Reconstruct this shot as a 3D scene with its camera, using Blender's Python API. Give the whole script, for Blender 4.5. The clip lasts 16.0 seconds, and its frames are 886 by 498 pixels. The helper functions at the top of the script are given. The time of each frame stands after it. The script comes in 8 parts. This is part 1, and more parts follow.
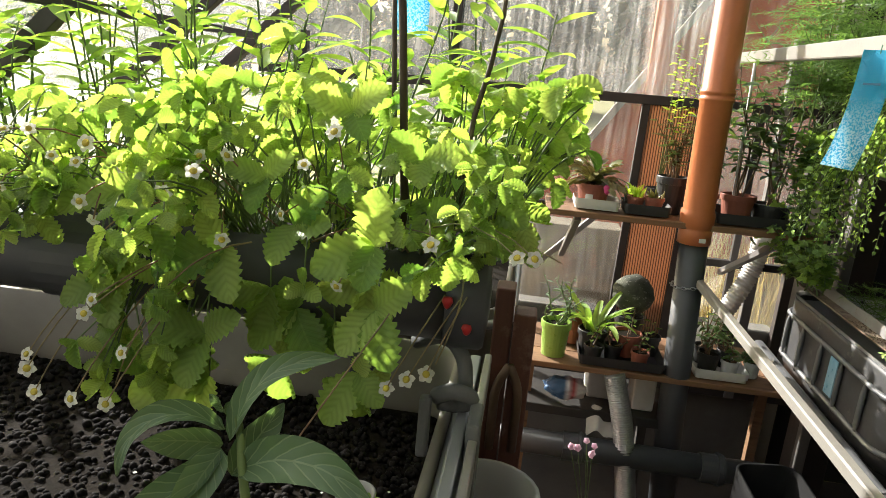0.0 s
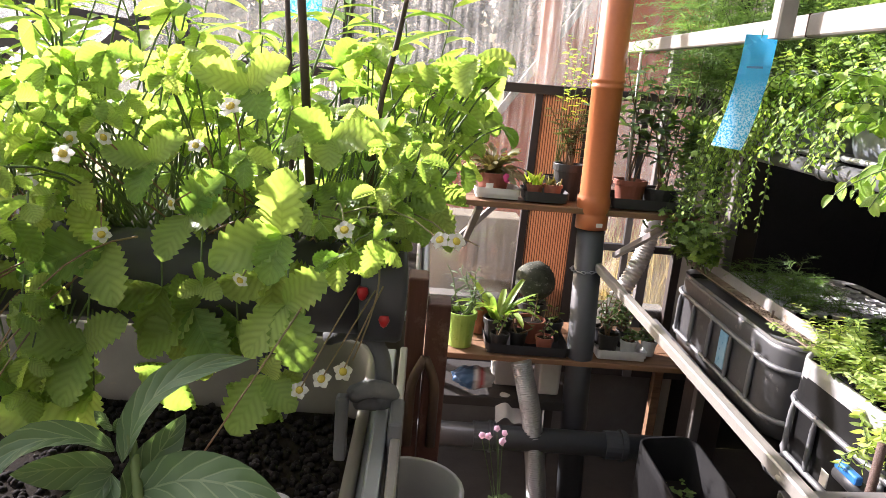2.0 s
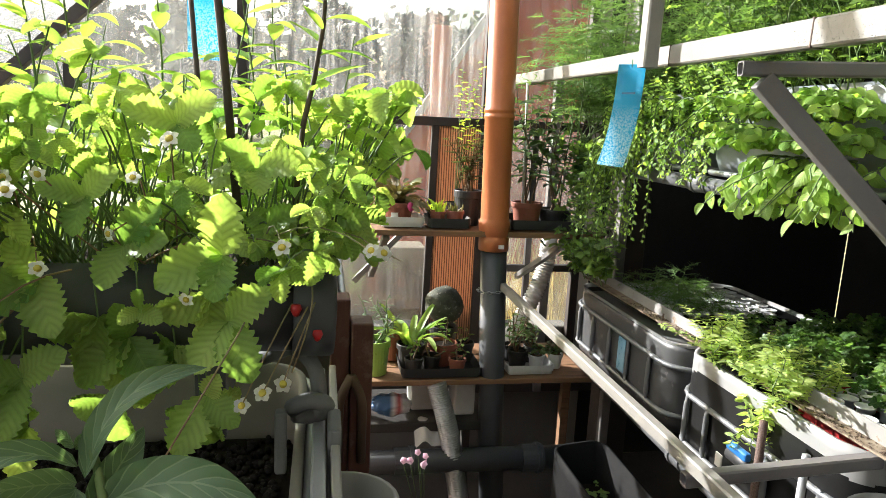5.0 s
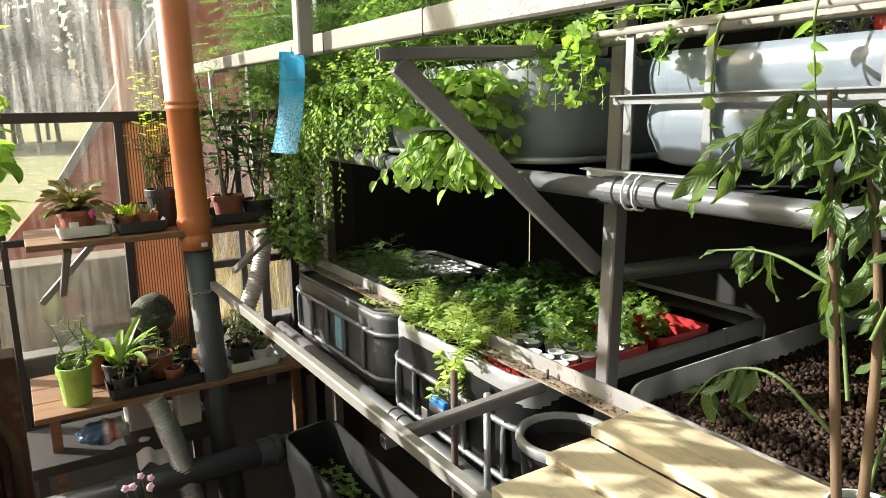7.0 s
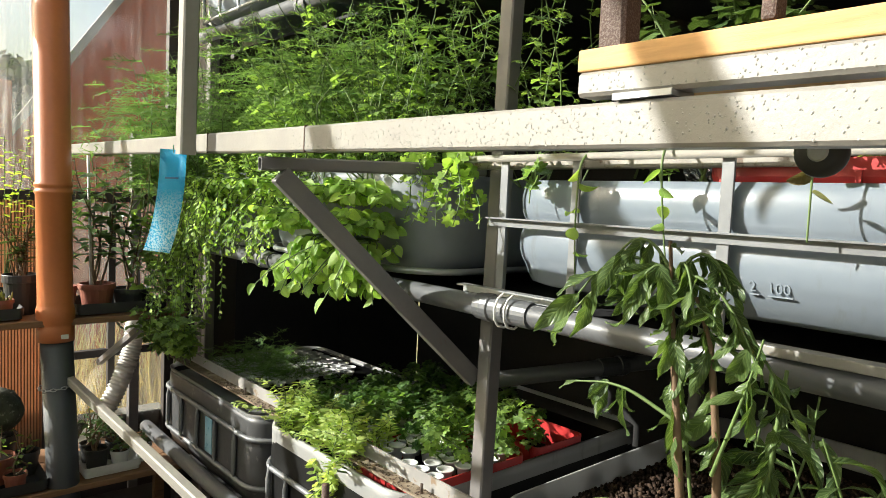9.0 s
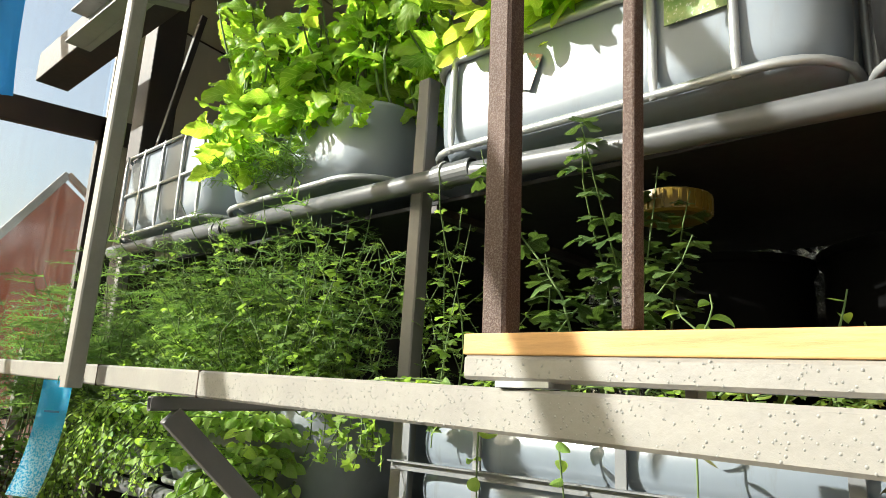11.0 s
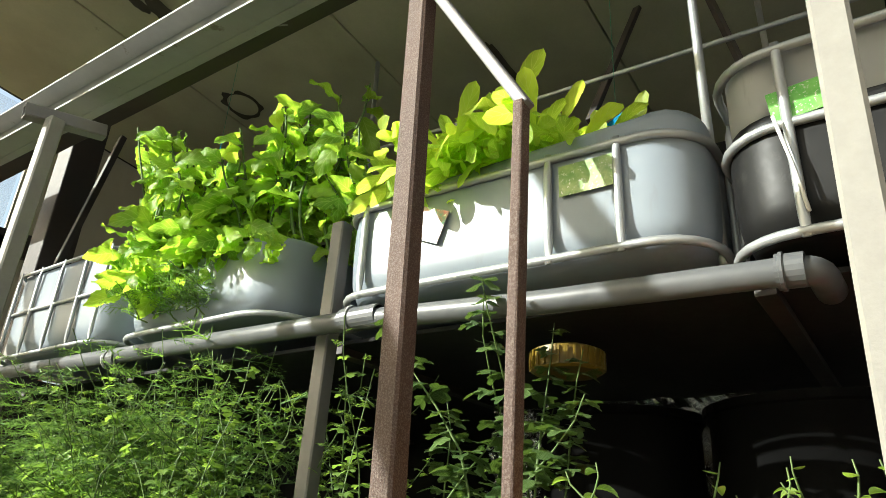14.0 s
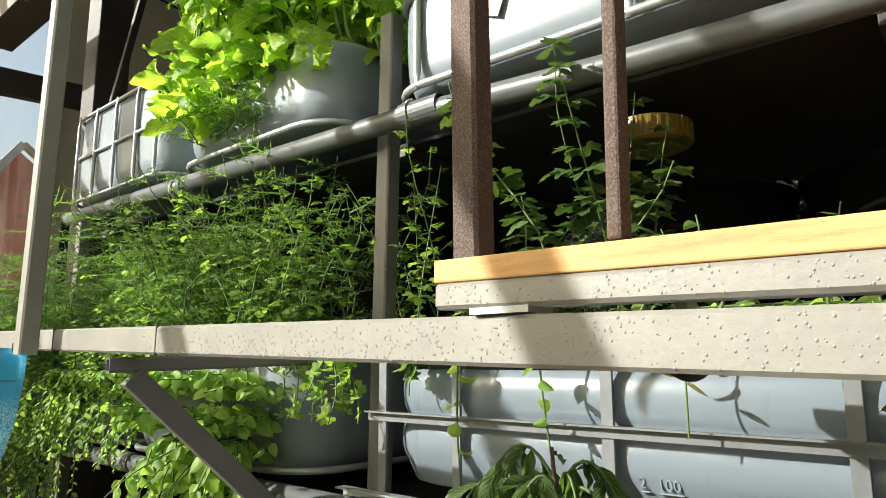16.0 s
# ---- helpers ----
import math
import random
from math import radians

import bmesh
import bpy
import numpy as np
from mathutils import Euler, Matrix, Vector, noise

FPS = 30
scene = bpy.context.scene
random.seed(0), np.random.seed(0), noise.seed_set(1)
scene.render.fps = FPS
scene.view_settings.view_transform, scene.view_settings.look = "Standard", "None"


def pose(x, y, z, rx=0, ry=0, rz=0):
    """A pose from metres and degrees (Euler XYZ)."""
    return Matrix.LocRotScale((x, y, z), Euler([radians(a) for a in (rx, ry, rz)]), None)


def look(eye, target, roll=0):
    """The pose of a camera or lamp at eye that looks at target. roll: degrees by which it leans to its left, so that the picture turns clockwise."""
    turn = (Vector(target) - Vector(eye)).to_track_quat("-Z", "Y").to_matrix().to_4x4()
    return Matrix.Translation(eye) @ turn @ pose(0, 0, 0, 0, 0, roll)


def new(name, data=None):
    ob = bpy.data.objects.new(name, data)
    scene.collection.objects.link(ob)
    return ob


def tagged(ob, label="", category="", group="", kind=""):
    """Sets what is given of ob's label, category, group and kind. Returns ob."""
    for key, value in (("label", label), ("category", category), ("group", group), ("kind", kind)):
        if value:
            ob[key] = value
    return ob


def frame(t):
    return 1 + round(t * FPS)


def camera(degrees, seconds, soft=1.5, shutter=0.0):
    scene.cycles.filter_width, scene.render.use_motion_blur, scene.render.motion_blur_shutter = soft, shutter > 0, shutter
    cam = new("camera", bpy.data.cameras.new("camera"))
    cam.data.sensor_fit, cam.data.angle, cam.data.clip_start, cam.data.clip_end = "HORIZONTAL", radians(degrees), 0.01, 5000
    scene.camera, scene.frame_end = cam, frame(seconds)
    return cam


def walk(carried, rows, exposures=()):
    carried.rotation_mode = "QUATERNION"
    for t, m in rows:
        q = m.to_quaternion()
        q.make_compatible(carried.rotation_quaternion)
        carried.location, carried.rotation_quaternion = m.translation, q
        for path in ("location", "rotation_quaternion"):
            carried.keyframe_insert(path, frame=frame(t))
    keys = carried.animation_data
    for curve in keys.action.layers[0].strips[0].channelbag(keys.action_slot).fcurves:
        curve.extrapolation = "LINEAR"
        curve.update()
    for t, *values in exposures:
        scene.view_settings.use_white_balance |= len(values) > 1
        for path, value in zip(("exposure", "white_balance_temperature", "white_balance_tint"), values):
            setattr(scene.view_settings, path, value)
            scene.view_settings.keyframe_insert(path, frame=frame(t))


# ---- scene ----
cam = camera(66.5, 16.0, soft=0.6)
PATH = [
    (0, (0.013, 0.094, 1.617), (-0.214, 2.019, 1.125), 5.1),
    (0.5, (0.014, 0.091, 1.614), (-0.201, 2.011, 1.095), 4.7),
    (1, (0.01, 0.11, 1.602), (-0.117, 2.035, 1.076), 5.1),
    (1.5, (-0.003, 0.132, 1.594), (-0.023, 2.068, 1.093), 4.7),
    (2, (-0.01, 0.142, 1.59), (0.064, 2.083, 1.111), 4.9),
    (2.5, (-0.013, 0.156, 1.596), (0.164, 2.095, 1.139), 5.5),
    (3, (-0.027, 0.152, 1.605), (0.183, 2.091, 1.161), 4.9),
    (3.2, (-0.017, 0.136, 1.608), (0.178, 2.079, 1.175), 4.1),
    (5.3, (-0.044, 0.046, 1.577), (0.374, 1.969, 1.219), 3.1),
    (5.5, (-0.033, 0.032, 1.584), (0.438, 1.938, 1.203), 3.5),
    (6, (-0.004, 0.017, 1.592), (0.596, 1.881, 1.188), 2.6),
    (6.5, (0.015, 0.004, 1.574), (0.777, 1.806, 1.157), 1.3),
    (7, (0.09, -0.005, 1.596), (1.14, 1.65, 1.198), -0.8),
    (7.5, (0.119, -0.01, 1.611), (1.278, 1.582, 1.26), -0.7),
    (8, (0.125, -0.016, 1.641), (1.356, 1.543, 1.407), 0.3),
    (8.2, (0.122, -0.017, 1.64), (1.382, 1.521, 1.426), 1.1),
    (10.3, (0.14, -0.046, 1.719), (1.519, 1.397, 1.859), 2.4),
    (10.5, (0.145, -0.048, 1.728), (1.552, 1.357, 1.945), 2.2),
    (11, (0.137, -0.055, 1.752), (1.569, 1.269, 2.195), 2.8),
    (11.5, (0.128, -0.066, 1.776), (1.582, 1.188, 2.336), 2.5),
    (12, (0.13, -0.076, 1.787), (1.591, 1.134, 2.42), 3.0),
    (12.5, (0.126, -0.09, 1.808), (1.603, 1.018, 2.577), 2.6),
    (13, (0.132, -0.095, 1.811), (1.603, 0.986, 2.626), 3.1),
    (13.5, (0.119, -0.11, 1.818), (1.6, 0.95, 2.646), 2.9),
    (14, (0.114, -0.103, 1.808), (1.603, 0.975, 2.596), 3.2),
    (14.5, (0.124, -0.087, 1.796), (1.629, 1.016, 2.517), 3.4),
    (15, (0.133, -0.056, 1.77), (1.602, 1.169, 2.355), 4.2),
    (15.5, (0.16, -0.027, 1.75), (1.651, 1.224, 2.209), 3.0),
    (16, (0.206, -0.009, 1.725), (1.702, 1.276, 2.057), -0.1),
]
walk(cam, [(t, look(eye, target, roll)) for t, eye, target, roll in PATH],
     [(0.0, 1.3, 6300, 10), (0.8, 1.3, 6300, 12), (1.6, 1.65, 6050, 24), (2.4, 1.65, 6050, 24), (3.0, 1.45, 6000, 18), (5.5, 1.5, 6000, 10), (6.5, 1.4, 6200, 8), (8.0, 1.2, 6300, 6), (10.5, 1.0, 6300, 6), (12.0, 1.1, 6200, 1), (14.5, 1.08, 6200, 1), (16.0, 0.88, 6300, 4)])

# ---- world and light ----
SUN_DIR = Vector((-0.68, 0.58, 0.43)).normalized()
world = bpy.data.worlds.new("sky")
scene.world = world
world.use_nodes = True
wn = world.node_tree
sky = wn.nodes.new("ShaderNodeTexSky")
sky.sky_type = "NISHITA"
sky.sun_disc = False
sky.sun_elevation = math.asin(SUN_DIR.z)
sky.sun_rotation = math.atan2(SUN_DIR.x, SUN_DIR.y)
sky.dust_density = 6.0
sky.air_density = 1.3
wn.nodes["Background"].inputs["Strength"].default_value = 0.13
wn.links.new(sky.outputs[0], wn.nodes["Background"].inputs[0])
sun = new("sun", bpy.data.lights.new("sun", "SUN"))
sun.data.energy = 5.0
sun.data.angle = radians(0.6)
sun.data.color = (1.0, 0.95, 0.87)
sun.matrix_world = look(SUN_DIR * 20, (0, 0, 0))

# ---- mesh helpers ----
rng = random.Random(7)


def mesh_object(name, bm, mat, parent=None, label="", smooth=False):
    me = bpy.data.meshes.new(name)
    bmesh.ops.recalc_face_normals(bm, faces=bm.faces)
    bm.to_mesh(me)
    bm.free()
    if mat:
        me.materials.append(mat)
    if smooth:
        me.shade_smooth()
    ob = new(name, me)
    if parent:
        ob.parent = parent
    if label:
        ob["label"] = label
    return ob


def part(name, bm, mat, parent, label="", smooth=False):
    """One mesh under a thing, given in world coordinates."""
    ob = mesh_object(name, bm, mat, parent, label, smooth)
    ob.matrix_parent_inverse = parent.matrix_basis.inverted()
    return ob


def thing(name, at, label, category, group="", kind=""):
    ob = new(name)
    ob.matrix_basis = Matrix.Translation(at)
    ob.empty_display_size = 0.05
    return tagged(ob, label, category, group, kind)


def structure(name, bm, mat, label="", smooth=False):
    return tagged(mesh_object(name, bm, mat, None, label, smooth), kind="structure")


def add_box(bm, x0, x1, y0, y1, z0, z1, bevel=0.0, m=None):
    res = bmesh.ops.create_cube(bm, size=1.0)
    vs = res["verts"]
    for v in vs:
        v.co = Vector(((x0 + x1) / 2 + v.co.x * (x1 - x0), (y0 + y1) / 2 + v.co.y * (y1 - y0), (z0 + z1) / 2 + v.co.z * (z1 - z0)))
    if m is not None:
        bmesh.ops.transform(bm, matrix=m, verts=vs)
    if bevel:
        es = list({e for v in vs for e in v.link_edges})
        bmesh.ops.bevel(bm, geom=es, offset=bevel, segments=2, affect="EDGES", profile=0.5)
    return bm


def box(x0, x1, y0, y1, z0, z1, bevel=0.0, m=None):
    return add_box(bmesh.new(), x0, x1, y0, y1, z0, z1, bevel, m)


def bar(a, b, w, h, bevel=0.003, bm=None, twist=0.0):
    """A square bar from a to b, w wide and h high."""
    bm = bm or bmesh.new()
    a, b = Vector(a), Vector(b)
    d = b - a
    q = d.to_track_quat("Y", "Z").to_matrix().to_4x4()
    m = Matrix.Translation((a + b) / 2) @ q @ Matrix.Rotation(twist, 4, "Y")
    return add_box(bm, -w / 2, w / 2, -d.length / 2, d.length / 2, -h / 2, h / 2, bevel, m)


def hollow(a, b, w, h, wall=0.003, twist=0.0):
    """A hollow box section from a to b with open ends."""
    bm = bmesh.new()
    a, b = Vector(a), Vector(b)
    d = b - a
    m = Matrix.Translation(a) @ d.to_track_quat("Y", "Z").to_matrix().to_4x4() @ Matrix.Rotation(twist, 4, "Y")
    c = 0.004

    def ring(w, h, y):
        pts = [(-w + c, -h), (w - c, -h), (w, -h + c), (w, h - c), (w - c, h), (-w + c, h), (-w, h - c), (-w, -h + c)]
        return [bm.verts.new(m @ Vector((p[0], y, p[1]))) for p in pts]
    L = d.length
    rs = [ring(w / 2 - wall, h / 2 - wall, 0), ring(w / 2, h / 2, 0), ring(w / 2, h / 2, L), ring(w / 2 - wall, h / 2 - wall, L)]
    for r0, r1 in ((0, 1), (1, 2), (2, 3), (3, 0)):
        for i in range(8):
            bm.faces.new((rs[r0][i], rs[r0][(i + 1) % 8], rs[r1][(i + 1) % 8], rs[r1][i]))
    return bm


def rounded(pts, rad, n=5):
    """A polyline with its corners rounded off."""
    pts = [Vector(p) for p in pts]
    out = [pts[0]]
    for a, p, b in zip(pts, pts[1:], pts[2:]):
        u, v = (a - p), (b - p)
        r = min(rad, u.length * 0.49, v.length * 0.49)
        s, e = p + u.normalized() * r, p + v.normalized() * r
        for i in range(n + 1):
            t = i / n
            out.append((1 - t) ** 2 * s + 2 * t * (1 - t) * p + t * t * e)
    out.append(pts[-1])
    return out


def sweep(pts, r, n=10, bm=None, closed=False, caps=True):
    """A round tube along a polyline; r is a number or one per point."""
    bm = bm or bmesh.new()
    pts = [Vector(p) for p in pts]
    k = len(pts)
    rr = r if hasattr(r, "__len__") else [r] * k
    tang = []
    for i in range(k):
        a = pts[(i - 1) % k] if closed or i > 0 else pts[i]
        b = pts[(i + 1) % k] if closed or i < k - 1 else pts[i]
        tang.append((b - a).normalized())
    ref = Vector((0, 0, 1)) if abs(tang[0].z) < 0.9 else Vector((1, 0, 0))
    u = tang[0].cross(ref).normalized()
    rings = []
    for i in range(k):
        u = (u - tang[i] * u.dot(tang[i])).normalized()
        w = tang[i].cross(u)
        rings.append([bm.verts.new(pts[i] + (u * math.cos(2 * math.pi * j / n) + w * math.sin(2 * math.pi * j / n)) * rr[i]) for j in range(n)])
    for i in range(k if closed else k - 1):
        a, b = rings[i], rings[(i + 1) % k]
        for j in range(n):
            bm.faces.new((a[j], a[(j + 1) % n], b[(j + 1) % n], b[j]))
    if caps and not closed and n > 2:
        bm.faces.new(rings[0][::-1])
        bm.faces.new(rings[-1])
    return bm


def lathe(profile, n=24, at=(0, 0, 0), bm=None, axis=None):
    """Turns (radius, height) pairs round z, or round the axis given by a matrix."""
    bm = bm or bmesh.new()
    m = axis if axis is not None else Matrix.Translation(at)
    rings = []
    for r, z in profile:
        if r < 1e-6:
            rings.append([bm.verts.new(m @ Vector((0, 0, z)))])
        else:
            rings.append([bm.verts.new(m @ Vector((r * math.cos(2 * math.pi * j / n), r * math.sin(2 * math.pi * j / n), z))) for j in range(n)])
    for a, b in zip(rings, rings[1:]):
        for j in range(n):
            jj = (j + 1) % n
            if len(a) == 1 and len(b) > 1:
                bm.faces.new((a[0], b[jj], b[j]))
            elif len(b) == 1 and len(a) > 1:
                bm.faces.new((a[j], a[jj], b[0]))
            elif len(a) > 1:
                bm.faces.new((a[j], a[jj], b[jj], b[j]))
    return bm


def ring_pts(x0, x1, y0, y1, rad, n=6):
    """A rectangle with round corners, as (x, y) pairs."""
    out = []
    for cx, cy, a in ((x1 - rad, y1 - rad, 0), (x0 + rad, y1 - rad, 90), (x0 + rad, y0 + rad, 180), (x1 - rad, y0 + rad, 270)):
        for i in range(n + 1):
            t = radians(a + 90 * i / n)
            out.append((cx + rad * math.cos(t), cy + rad * math.sin(t)))
    return out


def tub(x0, x1, y0, y1, z0, z1, rad, wall=0.012, fill=0.06, wave=0.0, belly=0.0, bm=None, steps=6, lobes=1):
    """An open plastic tub with round corners, a rounded bottom edge and a cut, wavy rim."""
    bm = bm or bmesh.new()
    prof = [(0.05, z0), (0.015, z0 + 0.012), (0.0, z0 + 0.05)]
    for i in range(1, steps):
        t = i / steps
        prof.append((-belly * abs(math.sin(lobes * math.pi * t)) ** 0.7, z0 + 0.05 + (z1 - z0 - 0.05) * t))
    prof.append((0.0, z1))
    inner = [(wall, z1), (wall, z1 - fill)]
    rings = []
    for k, (ins, z) in enumerate(prof + inner):
        pts = ring_pts(x0 + ins, x1 - ins, y0 + ins, y1 - ins, max(0.01, rad - ins))
        top = z == z1
        rings.append([bm.verts.new((x, y, z + (wave * noise.noise(Vector((x * 7, y * 7, 3.1))) if top else 0.0))) for x, y in pts])
    for a, b in zip(rings, rings[1:]):
        for j in range(len(a)):
            bm.faces.new((a[j], a[(j + 1) % len(a)], b[(j + 1) % len(a)], b[j]))
    bm.faces.new(rings[0][::-1])
    return bm


def sheet(x0, x1, y0, y1, z, nx, ny, amp=0.0, scale=8.0, rad=0.0):
    """A slightly uneven level surface."""
    bm = bmesh.new()
    g = [[bm.verts.new((x0 + (x1 - x0) * i / nx, y0 + (y1 - y0) * j / ny, z + amp * noise.noise(Vector((x0 + (x1 - x0) * i / nx, y0 + (y1 - y0) * j / ny, 0.3)) * scale))) for j in range(ny + 1)] for i in range(nx + 1)]
    for i in range(nx):
        for j in range(ny):
            bm.faces.new((g[i][j], g[i + 1][j], g[i + 1][j + 1], g[i][j + 1]))
    return bm


# ---- materials ----
def nodes_of(name):
    m = bpy.data.materials.new(name)
    m.use_nodes = True
    t = m.node_tree
    return m, t, t.nodes["Principled BSDF"]


def node(t, kind, **values):
    n = t.nodes.new(kind)
    for k, v in values.items():
        n.inputs[k.replace("_", " ")].default_value = v
    return n


def ramp(t, fac, stops):
    r = t.nodes.new("ShaderNodeValToRGB")
    t.links.new(fac, r.inputs[0])
    el = r.color_ramp.elements
    while len(el) < len(stops):
        el.new(0.5)
    for e, (p, c) in zip(el, stops):
        e.position = p
        e.color = (*c, 1) if len(c) == 3 else c
    return r.outputs[0]


def mixed(t, fac, a, b, blend="MIX"):
    n = t.nodes.new("ShaderNodeMix")
    n.data_type = "RGBA"
    n.blend_type = blend
    for sock, val in ((n.inputs[0], fac), (n.inputs[6], a), (n.inputs[7], b)):
        if hasattr(val, "is_linked"):
            t.links.new(val, sock)
        elif isinstance(val, tuple):
            sock.default_value = (*val, 1) if len(val) == 3 else val
        else:
            sock.default_value = val
    return n.outputs[2]


def coords(t, scale=(1, 1, 1)):
    c = t.nodes.new("ShaderNodeTexCoord")
    mp = t.nodes.new("ShaderNodeMapping")
    mp.inputs["Scale"].default_value = scale
    t.links.new(c.outputs["Object"], mp.inputs[0])
    return mp.outputs[0]


def noise_tex(t, scale, detail=4.0, rough=0.55, vec=None, stretch=(1, 1, 1)):
    n = node(t, "ShaderNodeTexNoise", Scale=scale, Detail=detail, Roughness=rough)
    t.links.new(vec if vec is not None else coords(t, stretch), n.inputs["Vector"])
    return n.outputs["Fac"]


def bump(t, bsdf, height, strength=0.2, dist=0.002):
    b = node(t, "ShaderNodeBump", Strength=strength, Distance=dist)
    t.links.new(height, b.inputs["Height"])
    t.links.new(b.outputs[0], bsdf.inputs["Normal"])


def surface(name, base, second=None, wear=None, rough=0.6, metal=0.0, grain=40.0, blotch=4.0, stretch=(1, 1, 1), relief=0.15, wear_at=0.62, spec=0.5):
    """Base colour with blotches, fine grain and, where given, worn or dirty spots."""
    m, t, b = nodes_of(name)
    second = second or tuple(c * 0.8 for c in base)
    big = noise_tex(t, blotch, 5, 0.6, stretch=stretch)
    fine = noise_tex(t, grain, 6, 0.65, stretch=stretch)
    col = mixed(t, ramp(t, big, [(0.35, (0, 0, 0)), (0.65, (1, 1, 1))]), base, second)
    col = mixed(t, 0.25, col, mixed(t, fine, (0.55, 0.55, 0.55), (1.35, 1.35, 1.35)), "MULTIPLY")
    if wear:
        w = noise_tex(t, blotch * 2.7, 8, 0.7, stretch=stretch)
        col = mixed(t, ramp(t, w, [(wear_at, (0, 0, 0)), (wear_at + 0.06, (1, 1, 1))]), col, wear)
    t.links.new(col, b.inputs["Base Color"])
    r = node(t, "ShaderNodeMapRange")
    r.inputs[3].default_value, r.inputs[4].default_value = max(0.03, rough - 0.12), min(1.0, rough + 0.12)
    t.links.new(fine, r.inputs[0])
    t.links.new(r.outputs[0], b.inputs["Roughness"])
    b.inputs["Metallic"].default_value = metal
    b.inputs["Specular IOR Level"].default_value = spec
    bump(t, b, fine, relief)
    return m


def leaf_material(name, young, old, vein, rough=0.45, trans=0.5, side=9.0, fold_shade=0.0, rib_show=0.6, glow=(2.0, 2.05, 0.95)):
    """Leaf blade: midrib and side veins along the leaf, varied leaf by leaf, with light passing through."""
    m, t, b = nodes_of(name)
    uv = t.nodes.new("ShaderNodeUVMap")
    sep = t.nodes.new("ShaderNodeSeparateXYZ")
    t.links.new(uv.outputs[0], sep.inputs[0])

    def calc(op, a, c=None):
        n = t.nodes.new("ShaderNodeMath")
        n.operation = op
        for i, v in enumerate((a, c)):
            if v is None:
                continue
            if hasattr(v, "is_linked"):
                t.links.new(v, n.inputs[i])
            else:
                n.inputs[i].default_value = v
        return n.outputs[0]
    across = calc("ABSOLUTE", calc("SUBTRACT", sep.outputs[0], 0.5))
    slant = calc("SUBTRACT", sep.outputs[1], calc("MULTIPLY", across, 0.55))
    wave = calc("ABSOLUTE", calc("SINE", calc("MULTIPLY", slant, side * math.pi)))
    rib = calc("MAXIMUM", calc("LESS_THAN", across, 0.022), calc("LESS_THAN", wave, 0.2))
    geo = t.nodes.new("ShaderNodeNewGeometry")
    info = t.nodes.new("ShaderNodeObjectInfo")
    each = calc("FRACT", calc("ADD", geo.outputs["Random Per Island"], info.outputs["Random"]))
    patch = node(t, "ShaderNodeTexNoise", Scale=8.0, Detail=3.0, Roughness=0.6)
    t.links.new(geo.outputs["Position"], patch.inputs["Vector"])
    vary = calc("ADD", calc("MULTIPLY", each, 0.62), calc("MULTIPLY", calc("SUBTRACT", patch.outputs["Fac"], 0.3), 1.1))
    col = ramp(t, vary, [(0.0, old), (0.55, tuple((a + c) / 2 for a, c in zip(young, old))), (1.0, young)])
    blot = noise_tex(t, 35, 4)
    col = mixed(t, 0.35, col, mixed(t, blot, (0.6, 0.6, 0.6), (1.35, 1.35, 1.3)), "MULTIPLY")
    # Grooves between pleats darkened, ridges lightened: fold shading put into the colour.
    if fold_shade:
        col = mixed(t, fold_shade, col, mixed(t, wave, (0.45, 0.5, 0.4), (1.25, 1.25, 1.3)), "MULTIPLY")
    col = mixed(t, calc("MULTIPLY", rib, rib_show), col, vein)
    t.links.new(col, b.inputs["Base Color"])
    b.inputs["Roughness"].default_value = rough
    b.inputs["Specular IOR Level"].default_value = 0.35
    bump(t, b, wave, 0.35, 0.002)
    tr = t.nodes.new("ShaderNodeBsdfTranslucent")
    tl = mixed(t, 1.0, col, glow, "MULTIPLY")
    t.links.new(tl, tr.inputs[0])
    mx = t.nodes.new("ShaderNodeMixShader")
    mx.inputs[0].default_value = trans
    t.links.new(b.outputs[0], mx.inputs[1])
    t.links.new(tr.outputs[0], mx.inputs[2])
    t.links.new(mx.outputs[0], t.nodes["Material Output"].inputs[0])
    return m


def film_material(name, haze, tint, streak, gloss=0.08, streak_col=(0.8, 0.8, 0.78)):
    """Clear sheeting with a thin, streaky film of dirt and dried drops."""
    m, t, b = nodes_of(name)
    clear = node(t, "ShaderNodeBsdfTransparent", Color=(*tint, 1))
    dirt = t.nodes.new("ShaderNodeBsdfTranslucent")
    dirt.inputs[0].default_value = (*streak_col, 1)
    dust = node(t, "ShaderNodeBsdfDiffuse", Color=(*streak_col, 1))
    half = t.nodes.new("ShaderNodeMixShader")
    t.links.new(dirt.outputs[0], half.inputs[1])
    t.links.new(dust.outputs[0], half.inputs[2])
    runs = noise_tex(t, 9, 8, 0.7, stretch=(4, 4, 0.18))
    spots = noise_tex(t, 3, 4, 0.6)
    f = mixed(t, 1.0, ramp(t, runs, [(0.45, (haze, haze, haze)), (0.75, (streak, streak, streak))]), ramp(t, spots, [(0.3, (0.5, 0.5, 0.5)), (0.7, (1.4, 1.4, 1.4))]), "MULTIPLY")
    mx = t.nodes.new("ShaderNodeMixShader")
    t.links.new(f, mx.inputs[0])
    t.links.new(clear.outputs[0], mx.inputs[1])
    t.links.new(half.outputs[0], mx.inputs[2])
    shine = node(t, "ShaderNodeBsdfGlossy", Roughness=0.12)
    mg = t.nodes.new("ShaderNodeMixShader")
    mg.inputs[0].default_value = gloss
    t.links.new(mx.outputs[0], mg.inputs[1])
    t.links.new(shine.outputs[0], mg.inputs[2])
    t.links.new(mg.outputs[0], t.nodes["Material Output"].inputs[0])
    return m


